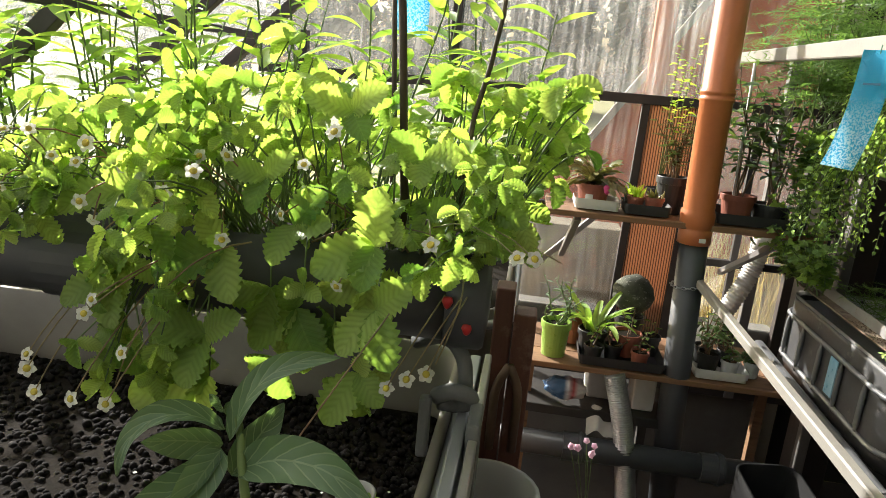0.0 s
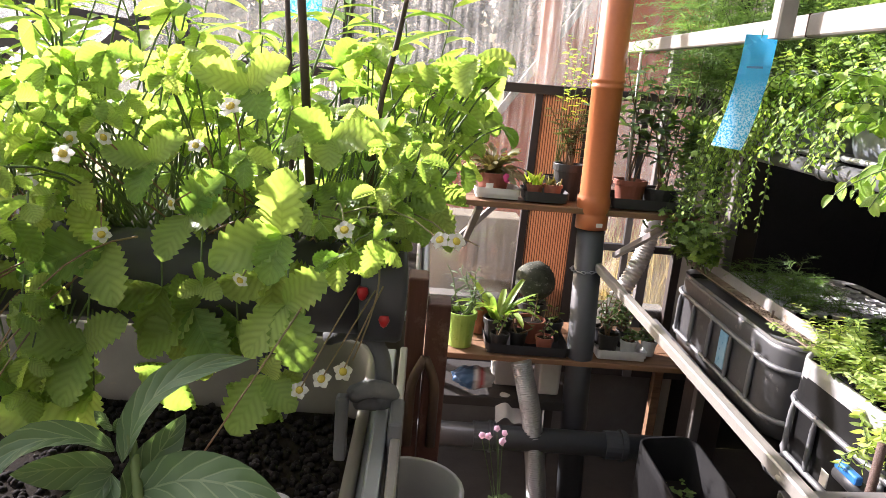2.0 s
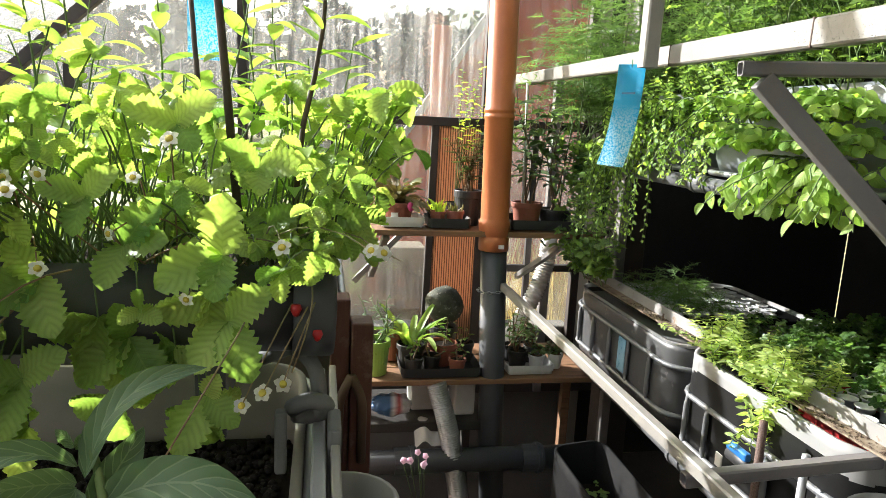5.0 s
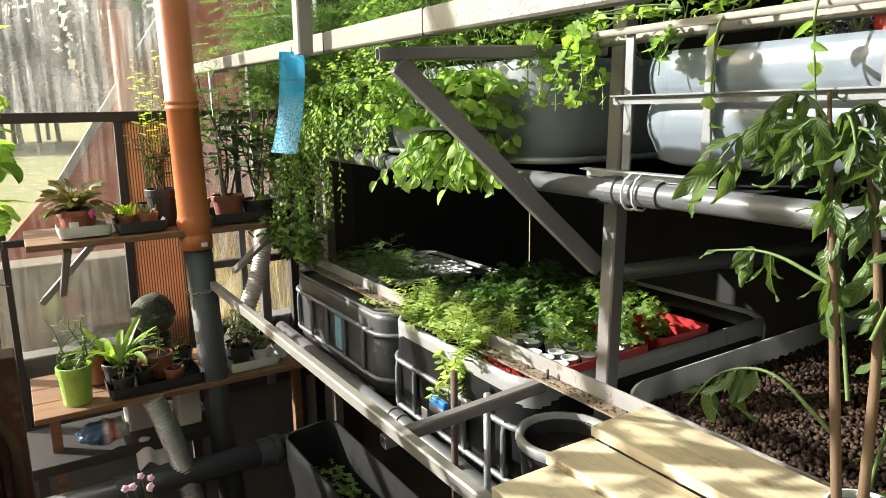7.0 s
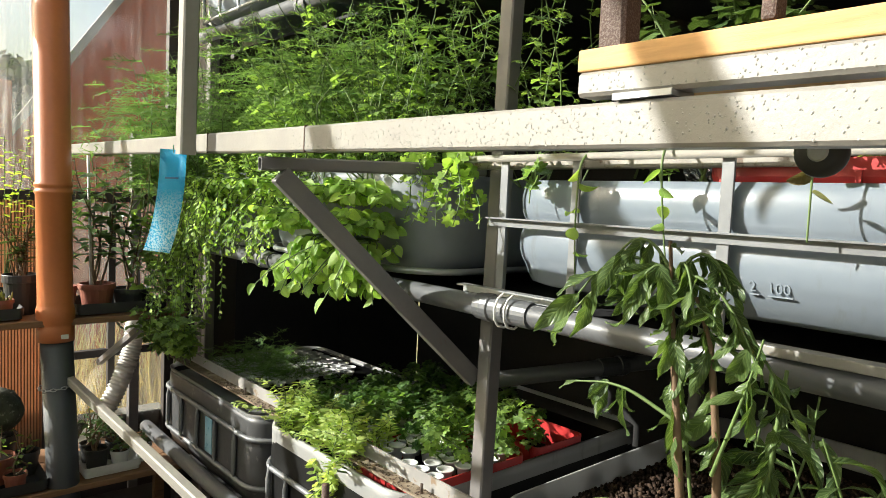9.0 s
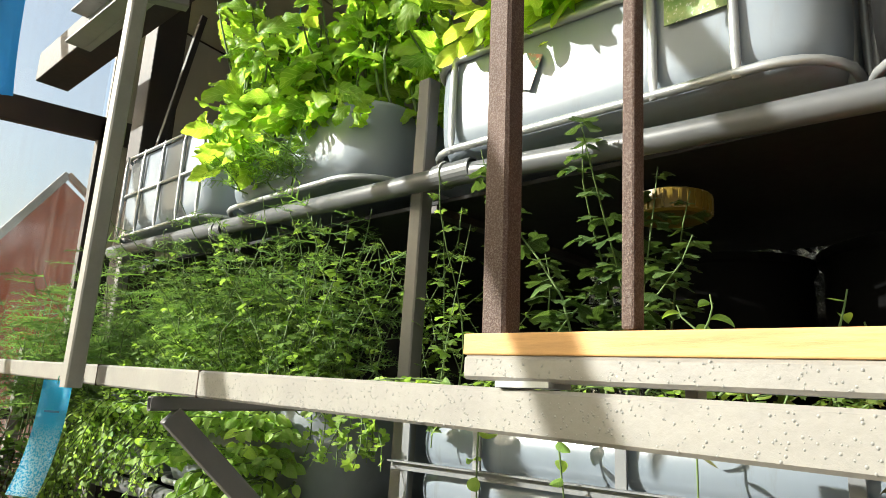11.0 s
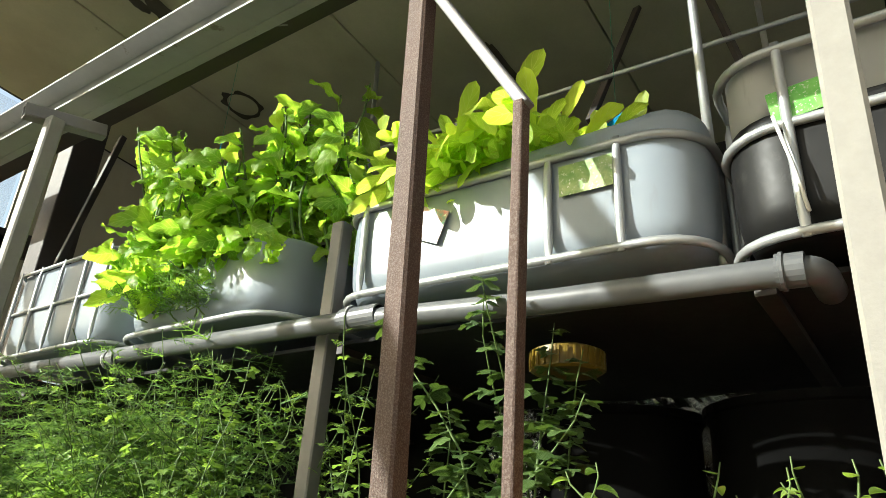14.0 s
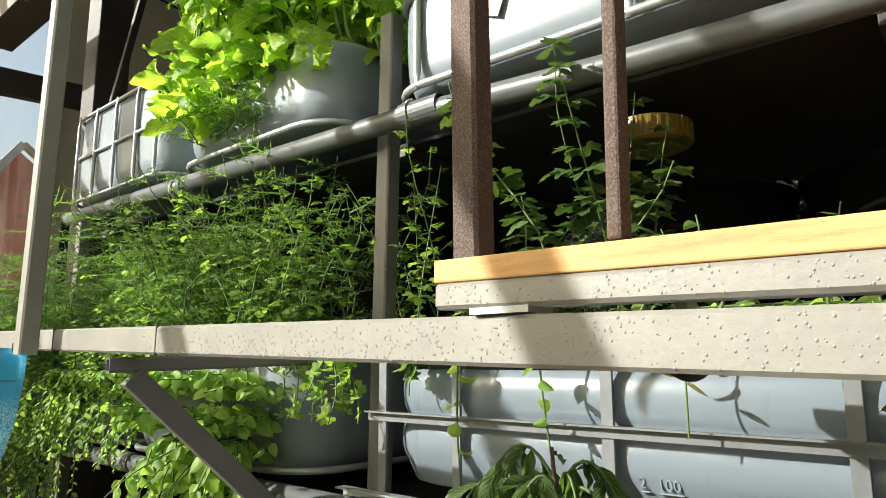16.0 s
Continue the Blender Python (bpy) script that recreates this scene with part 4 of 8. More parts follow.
def arc(a, b, lift=0.05, n=5, side=(0, 0, 0)):
    a, b = Vector(a), Vector(b)
    c = (a + b) / 2 + Vector((0, 0, lift)) + Vector(side)
    return [(1 - t) ** 2 * a + 2 * t * (1 - t) * c + t * t * b for t in (i / n for i in range(n + 1))]


def spine_leaf(pts, W, kind="ovate", face=(0, 0, 1), n=12, m=6, cup=0.0, pleat=0.0, serr=0.0, wavy=0.0, side=9.0):
    """A leaf laid along a spine in the world."""
    ctrl = [Vector(p) for p in pts]
    sm = rounded(ctrl, 0.5, 6) if len(ctrl) > 2 else ctrl
    seg = [0.0]
    for a, b in zip(sm, sm[1:]):
        seg.append(seg[-1] + (b - a).length)

    def at(s):
        s = min(max(s, 0), seg[-1])
        for i in range(len(sm) - 1):
            if s <= seg[i + 1] + 1e-9:
                t = (s - seg[i]) / max(1e-9, seg[i + 1] - seg[i])
                return sm[i].lerp(sm[i + 1], t)
        return sm[-1]
    verts, uvs, faces = [], [], []
    for i in range(n + 1):
        v = i / n
        p = at(v * seg[-1])
        d = (at((v + 0.03) * seg[-1]) - at((v - 0.03) * seg[-1])).normalized()
        z = Vector(face)
        z = (z - d * z.dot(d)).normalized()
        x = d.cross(z)
        w = (max(leaf_shape(kind, min(0.999, max(0.001, v))), 0.02) if 0 < i < n else 0.02) * W
        for j in range(m + 1):
            u = j / m * 2 - 1
            e = abs(u)
            ww = w * tooth(i, serr) if serr and e > 0.99 else w
            h = cup * e * e * w + pleat * (abs(math.sin(side * math.pi * (v - 0.275 * e))) - 0.5) * min(1, 3 * e) + wavy * W * e * e * math.sin(v * 11 + (2 if u > 0 else 0))
            verts.append(tuple(p + x * (u * ww) + z * h))
            uvs.append((0.5 + 0.5 * u, v))
    for i in range(n):
        for j in range(m):
            a = i * (m + 1) + j
            faces.append((a, a + 1, a + m + 2, a + m + 1))
    return np.array(verts), faces, np.array(uvs)


def stems_part(parent, curves, mat, r0=0.003, r1=0.0015, n=5, name="stems", label=""):
    bm = bmesh.new()
    for c in curves:
        k = len(c)
        sweep(c, [r0 + (r1 - r0) * i / (k - 1) for i in range(k)], n, bm, caps=False)
    return part(name, bm, mat, parent, label, True)


def shoots(base, count, height, spread, r, lean=(0, 0, 0), n=7, wob=0.02):
    """Upright shoots that lean outwards from a base area."""
    out = []
    for k in range(count):
        a = r.uniform(0, 2 * math.pi)
        q = math.sqrt(r.random())
        bx, by, bz = base[0] + r.uniform(-1, 1) * base[3], base[1] + r.uniform(-1, 1) * base[4], base[2]
        h = height * r.uniform(0.6, 1.05)
        tx, ty = math.cos(a) * spread * q + lean[0], math.sin(a) * spread * q + lean[1]
        w = Vector((r.gauss(0, wob), r.gauss(0, wob), 0))
        pts = []
        for i in range(n):
            t = i / (n - 1)
            pts.append(Vector((bx + tx * t ** 1.4, by + ty * t ** 1.4, bz + h * t + lean[2] * t * t)) + w * math.sin(t * 5))
        out.append(pts)
    return out


def along(curve, t):
    k = len(curve) - 1
    i = min(int(t * k), k - 1)
    f = t * k - i
    return curve[i].lerp(curve[i + 1], f), (curve[i + 1] - curve[i]).normalized()


def leaves_on(curves, per, r, start=0.15, up=0.5, smin=0.7, smax=1.1, taper=0.3, whorl=2.4, droop=0.0, face=None):
    """Leaf matrices set spirally along shoots; face turns the blades to one side."""
    out = []
    for c in curves:
        a = r.uniform(0, 6.28)
        for i in range(per):
            t = start + (1 - start) * (i + r.random() * 0.5) / per
            p, d = along(c, min(t, 0.999))
            a += whorl + r.gauss(0, 0.25)
            h = Vector((math.cos(a), math.sin(a), 0))
            way = (h + d * up + Vector((0, 0, -droop)) * r.uniform(0.5, 1.3)).normalized()
            s = r.uniform(smin, smax) * (1 - taper * abs(t - 0.55) * 1.6)
            up_way = Vector(face) if face else d + Vector((0, 0, 0.6))
            out.append(aim(p, way, up_way + Vector((r.gauss(0, 0.25), r.gauss(0, 0.25), 0)), s))
    return out


GREEN_STEM = surface("green_stem", (0.12, 0.18, 0.05), (0.08, 0.13, 0.035), rough=0.6, grain=80)
BROWN_STEM = surface("brown_stem", (0.16, 0.10, 0.055), (0.11, 0.07, 0.04), rough=0.8, grain=80)
RED_STEM = surface("reddish_runner", (0.24, 0.12, 0.06), (0.2, 0.2, 0.08), rough=0.6)
DARK_STEM = surface("dark_stem", (0.05, 0.035, 0.025), (0.07, 0.05, 0.03), rough=0.7)
LEAF_STRAW = leaf_material("strawberry_leaf", (0.42, 0.50, 0.17), (0.09, 0.20, 0.04), (0.24, 0.35, 0.09), trans=0.54, side=8, fold_shade=0.26, rib_show=0.3, glow=(2.0, 2.05, 0.9))
LEAF_WILLOW = leaf_material("narrow_leaf", (0.34, 0.48, 0.10), (0.14, 0.28, 0.05), (0.28, 0.36, 0.12), trans=0.5, side=14)
LEAF_BROAD = leaf_material("broad_greyish_leaf", (0.12, 0.19, 0.10), (0.075, 0.13, 0.06), (0.20, 0.27, 0.15), trans=0.22, side=7, rough=0.36)
LEAF_RADISH = leaf_material("radish_leaf", (0.43, 0.57, 0.09), (0.11, 0.25, 0.035), (0.40, 0.50, 0.17), trans=0.54, side=7)
LEAF_LETTUCE = leaf_material("lettuce_leaf", (0.56, 0.64, 0.13), (0.26, 0.40, 0.06), (0.50, 0.58, 0.20), trans=0.6, side=6)
LEAF_BASIL = leaf_material("basil_leaf", (0.42, 0.56, 0.14), (0.09, 0.20, 0.04), (0.28, 0.38, 0.12), trans=0.4, side=7)
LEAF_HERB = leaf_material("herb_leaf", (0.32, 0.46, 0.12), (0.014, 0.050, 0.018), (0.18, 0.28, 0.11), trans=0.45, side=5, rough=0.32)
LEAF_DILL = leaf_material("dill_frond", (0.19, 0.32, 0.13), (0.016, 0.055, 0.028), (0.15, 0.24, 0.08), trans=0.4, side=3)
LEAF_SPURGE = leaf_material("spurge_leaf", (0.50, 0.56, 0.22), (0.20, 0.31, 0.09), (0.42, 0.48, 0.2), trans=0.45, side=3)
# Herb leaf toned darker; the shade over the low bed is in the colour.
LEAF_PARSLEY = leaf_material("shaded_parsley_leaf", (0.17, 0.29, 0.07), (0.012, 0.045, 0.016), (0.12, 0.2, 0.07), trans=0.4, side=5, rough=0.35)
LEAF_DARK = leaf_material("dark_evergreen_leaf", (0.11, 0.17, 0.055), (0.04, 0.08, 0.025), (0.1, 0.15, 0.06), trans=0.25, side=8, rough=0.3)
LEAF_WILT = leaf_material("wilting_leaf", (0.115, 0.175, 0.055), (0.022, 0.046, 0.018), (0.18, 0.25, 0.08), trans=0.35, side=8, rough=0.33)
PETAL = leaf_material("white_petal", (0.80, 0.80, 0.74), (0.74, 0.74, 0.66), (0.8, 0.8, 0.78), trans=0.4, side=2, glow=(1.2, 1.2, 1.2))
PETAL_PINK = leaf_material("pink_petal", (0.78, 0.60, 0.68), (0.70, 0.5, 0.6), (0.72, 0.55, 0.62), trans=0.4, side=3, glow=(1.2, 1.2, 1.2))
YELLOW_EYE = surface("yellow_stamens", (0.55, 0.45, 0.05))

NARROW = [leaf_template("lance", 0.115, 0.0155, 8, 4, droop=d, cup=0.3, seed=k) for k, d in enumerate((0.2, 0.6, 0.9))]
LEAFLET = [leaf_template("obovate", 0.061, 0.0205, 24, 6, serr=0.26, pleat=0.0030, droop=d, cup=c, side=8, seed=k) for k, (d, c) in enumerate(((0.25, 0.75), (0.6, -0.2), (0.45, 1.0), (0.9, 0.45)))]
TRIFOLIATE = []
for k in range(4):
    a, b, c = LEAFLET[k], LEAFLET[(k + 1) % 4], LEAFLET[(k + 2) % 4]
    TRIFOLIATE.append(merged([(a, turn(-8, 0, 0)), (b, turn(-12, 8, 68 + 6 * k, s=0.9)), (c, turn(-12, -8, -68 - 5 * k, s=0.92))]))
OVAL = [leaf_template("ovate", 0.045, 0.014, 6, 4, droop=d, cup=c, seed=k) for k, (d, c) in enumerate(((0.5, 0.4), (0.9, 0.5), (0.3, -0.3)))]
FAN = [fan_template(0.028, 3, 0.5, 2, 0.25, 0.15), fan_template(0.028, 3, 0.38, 2, 0.5, -0.15), fan_template(0.028, 5, 0.4, 1, 0.3, 0.2)]
TRI_FAN = [merged([(FAN[k], turn(-10, 0, 0, (0, 0.022, 0))), (FAN[(k + 1) % 3], turn(-10, 6, 62, (-0.008, 0.006, 0), 0.85)), (FAN[(k + 2) % 3], turn(-10, -6, -62, (0.008, 0.006, 0), 0.85))]) for k in range(3)]
LEAFY = leaf_template("ovate", 0.015, 0.0036, 3, 2, droop=0.3, cup=0.3)
LACE = []
for k in range(3):          # finely cut leaf of a bolting herb
    bits = [(LEAFY, turn(-6, 0, 0, (0, 0.040, 0), 1.2))]
    for t, ln in ((0.010, 1.25), (0.021, 1.05), (0.031, 0.8)):
        for sg in (-1, 1):
            bits.append((LEAFY, turn(-5 + 9 * ((k + sg) % 3), 0, sg * (48 + 7 * k), (0, t, 0), ln)))
            bits.append((LEAFY, turn(5, 0, sg * 22, (-sg * 0.007 * ln, t + 0.005, 0.001 * k), ln * 0.8)))
            bits.append((LEAFY, turn(-5, 0, sg * 85, (-sg * 0.006 * ln, t + 0.003, 0), ln * 0.7)))
    LACE.append(merged(bits))
SMALL_OVAL = [leaf_template("ovate", 0.020, 0.006, 3, 2, droop=0.4, cup=0.3, seed=k) for k in range(2)]
LYRE = [leaf_template("ovate", 0.145, 0.036, 22, 8, droop=d, cup=c, wavy=0.24, serr=0.14, seed=k, pleat=0.004, side=7) for k, (d, c) in enumerate(((0.8, 0.2), (1.5, 0.3), (0.4, 0.35), (2.0, -0.2)))]
SPOON = [leaf_template("spoon", 0.150, 0.0215, 14, 6, droop=d, cup=c * 0.6, wavy=0.10, seed=k, pleat=0.002, side=6) for k, (d, c) in enumerate(((0.3, 0.35), (1.0, 0.3), (1.7, 0.2), (-0.2, 0.5)))]


def frond_template(L, pairs, seed, thin=0.0016, fine=4):
    """A feathery frond of thin threads."""
    r = random.Random(seed)
    verts, faces = [], []

    def thread(a, b, w):
        a, b = Vector(a), Vector(b)
        d = (b - a).normalized()
        s = d.cross(Vector((r.gauss(0, 0.5), r.gauss(0, 0.5), 1))).normalized() * w
        i = len(verts)
        verts.extend((tuple(a - s), tuple(a + s), tuple(b)))
        faces.append((i, i + 1, i + 2))
    thread((0, 0, 0), (0, L, 0), thin * 1.6)
    for i in range(pairs):
        t = (i + 1) / (pairs + 0.6)
        for sgn in (-1, 1):
            ln = L * 0.42 * math.sin(math.pi * (0.18 + 0.78 * t)) * r.uniform(0.8, 1.15)
            a = Vector((0, L * t, 0))
            b = a + Vector((sgn * ln * 0.75, ln * 0.6, r.gauss(0, ln * 0.25)))
            thread(a, b, thin)
            for k in range(fine):
                q = a.lerp(b, (k + 0.8) / (fine + 0.6))
                thread(q, q + Vector((sgn * r.uniform(-0.3, 0.9), r.uniform(0.3, 1.0), r.gauss(0, 0.5))).normalized() * ln * 0.42, thin * 0.85)
    v = np.array(verts)
    u = np.stack([np.full(len(v), 0.6), np.full(len(v), 0.4)], 1)
    return v, faces, u


FROND = [frond_template(0.13, 6, k, 0.0021, 3) for k in range(3)]


def flower_template(R, petals=5):
    p = leaf_template("obovate", R, R * 0.42, 4, 3, droop=0.3, cup=0.3)
    return merged([(p, turn(10, 0, 360 * i / petals + 4, s=1.0)) for i in range(petals)])


FLOWER = flower_template(0.0098)


def flowers(parent, mats, name="flower"):
    me = template_mesh("flower_petals", FLOWER, PETAL)
    eye = bpy.data.meshes.new("flower_eye")
    bm = lathe([(0.0036, 0.0), (0.004, 0.0012), (0.0028, 0.003), (0.0, 0.0036)], 10)
    bm.to_mesh(eye)
    bm.free()
    eye.materials.append(YELLOW_EYE)
    for m in mats:
        ob = new(name, me)
        ob.parent = parent
        ob.matrix_parent_inverse = parent.matrix_basis.inverted()
        ob.matrix_basis = m
        ob["label"] = "small white five-petalled flower"
        e = new("flower_centre", eye)
        e.parent = ob

# ---- strawberry bed on the left ----
bed = cut_tank("cut_tank", -1.45, -0.062, 0.45, 1.21, 0.75, 1.155, "cream cut tank bed full of dark clay pebbles", TANK_CREAM, (1.13,), (), rad=0.07, fill=0.13, wave=0.01)
tagged(part("rim_channel", box(-0.050, -0.032, 0.5, 1.18, 1.10, 1.16, 0.003), GALV, bed, "bright aluminium rim channel"))
part("rim_channel", box(-0.026, -0.014, 0.5, 1.18, 1.11, 1.165, 0.003), STEEL_WHITE, bed)
legs = [(-1.35, 0.55), (-0.1, 0.55), (-1.35, 1.1), (-0.1, 1.1)]
for lx, ly in legs:
    part("leg", hollow((lx, ly, FLOOR_Z), (lx, ly, 0.75), 0.05, 0.05), STEEL_GREY, bed)


def pebbles(name, parent, x0, x1, y0, y1, z, count, size, mat, seed, label):
    """Loose round clay pebbles."""
    r = random.Random(seed)
    bm = bmesh.new()
    bmesh.ops.create_icosphere(bm, subdivisions=1, radius=1.0)
    bm.verts.ensure_lookup_table()
    base = np.array([v.co[:] for v in bm.verts])
    faces = [tuple(v.index for v in f.verts) for f in bm.faces]
    bm.free()
    V, F = [], []
    for k in range(count):
        s = size * r.uniform(0.6, 1.25)
        jit = np.array([[r.uniform(0.8, 1.2) for _ in range(3)] for _ in range(len(base))])
        c = np.array([r.uniform(x0, x1), r.uniform(y0, y1), z + r.uniform(-0.3, 0.7) * size])
        F.extend(tuple(i + k * len(base) for i in f) for f in faces)
        V.append(base * jit * s + c)
    me = bpy.data.meshes.new(name)
    me.from_pydata(np.vstack(V).tolist(), [], F)
    me.materials.append(mat)
    me.shade_smooth()
    ob = new(name, me)
    ob.parent = parent
    ob.matrix_parent_inverse = parent.matrix_basis.inverted()
    return tagged(ob, label, kind="stuff")


def pebble_material(name, a, b):
    m, t, bs = nodes_of(name)
    g = t.nodes.new("ShaderNodeNewGeometry")
    col = ramp(t, g.outputs["Random Per Island"], [(0.0, a), (0.6, tuple((p + q) / 2 for p, q in zip(a, b))), (1.0, b)])
    col = mixed(t, 0.3, col, mixed(t, noise_tex(t, 150, 4), (0.4, 0.4, 0.4), (1.5, 1.5, 1.5)), "MULTIPLY")
    t.links.new(col, bs.inputs["Base Color"])
    bs.inputs["Roughness"].default_value = 0.8
    bs.inputs["Specular IOR Level"].default_value = 0.08
    return m


pebbles("pebble_fill", bed, -1.42, -0.09, 0.48, 1.18, 1.03, 6500, 0.0065, pebble_material("wet_clay_pebble", (0.007, 0.0065, 0.006), (0.02, 0.017, 0.015)), 3, "dark wet clay pebbles")

planter = thing("planter_pipe", (-0.6, 0.96, 1.155), "dark grey pipe planter with strawberries lying over the bed", "planter")
PA, PB = Vector((-0.03, 0.995, 1.318)), Vector((-1.30, 0.93, 1.335))
part("tube", sweep([PA, PB], 0.060, 26), PIPE_DARK, planter, "dark grey plastic tube", True)
q = Matrix.Translation(PA) @ (PA - PB).to_track_quat("Z", "Y").to_matrix().to_4x4()
part("end_cap", lathe([(0.062, -0.05), (0.068, -0.048), (0.068, 0.0), (0.064, 0.006), (0.02, 0.010), (0.0, 0.010)], 28, axis=q), PIPE_DARK, planter, "rounded dark grey end cap", True)
for k in (0.45, 0.80):
    c = PA.lerp(PB, k)
    q = Matrix.Translation(c) @ (PA - PB).to_track_quat("Z", "Y").to_matrix().to_4x4()
    part("coupling", lathe([(0.0605, -0.05), (0.066, -0.048), (0.066, 0.045), (0.070, 0.047), (0.070, 0.06), (0.0605, 0.062)], 26, axis=q), PIPE_DARK, planter)
for k in (0.12, 0.9):
    c = PA.lerp(PB, k)
    part("saddle", box(c.x - 0.02, c.x + 0.02, c.y - 0.05, c.y + 0.05, 1.15, c.z - 0.05, 0.004), PIPE_DARK, planter)

# grey cloth strap knotted round the rim
STRAP = surface("grey_webbing", (0.16, 0.165, 0.16), (0.12, 0.125, 0.12), rough=0.9, grain=200, relief=0.6)
strap = thing("strap", (0.0, 0.97, 1.16), "grey webbing strap knotted round the bed rim", "strap")
part("loop", sweep(rounded([(-0.125, 1.02, 1.235), (-0.075, 1.0, 1.262), (-0.045, 0.98, 1.235), (-0.040, 0.965, 1.18)], 0.03), 0.011, 8), STRAP, strap, smooth=True)
part("knot", sweep(rounded([(-0.080, 0.955, 1.185), (-0.055, 0.94, 1.205), (-0.025, 0.955, 1.19), (-0.045, 0.975, 1.165), (-0.075, 0.96, 1.175)], 0.02), 0.012, 8), STRAP, strap, smooth=True)
part("tail", box(-0.030, -0.012, 0.885, 0.955, 1.04, 1.185, 0.004), STRAP, strap)
part("tail", box(-0.100, -0.084, 0.93, 0.95, 1.10, 1.19, 0.004), STRAP, strap)

# red-brown timber post with iron straps
post = thing("timber_post", (0.017, 1.32, FLOOR_Z), "weathered red-brown timber post with iron hinge straps", "post")
bm = box(-0.022, 0.014, 1.29, 1.35, FLOOR_Z, 1.25, 0.004)
part("plank", bm, WOOD_RED, post)
bm = box(0.016, 0.058, 1.285, 1.345, FLOOR_Z, 1.205, 0.004)
part("plank", bm, WOOD_RED, post)
IRON = surface("rusty_iron", (0.16, 0.10, 0.065), (0.11, 0.07, 0.05), rough=0.7, metal=0.3, blotch=20)
for x0 in (-0.004, 0.040):
    part("hinge_strap", sweep(rounded([(x0, 1.278, 0.93), (x0, 1.278, 1.06), (0.018, 1.278, 1.105)], 0.03), 0.009, 8), IRON, post, "rusty iron strap", True)
    part("bolt", lathe([(0.007, 0.0), (0.007, 0.006), (0.0, 0.008)], 8, axis=Matrix.Translation((x0, 1.279, 0.945)) @ Matrix.Rotation(radians(90), 4, "X")), GALV, post)

bucket = thing("bucket", (0.0, 1.08, 0.72), "white plastic bucket beside the bed", "bucket")
part("body", lathe([(0.0, 0.72), (0.07, 0.72), (0.085, 0.95), (0.092, 0.955), (0.092, 0.97), (0.084, 0.97), (0.068, 0.735), (0.0, 0.735)], 24, at=(0.0, 1.08, 0)), TANK_PALE, bucket, smooth=True)
structure("bucket_stand", box(-0.08, 0.08, 0.985, 1.175, FLOOR_Z, 0.72, 0.005), WOOD_BROWN, "dark timber block")


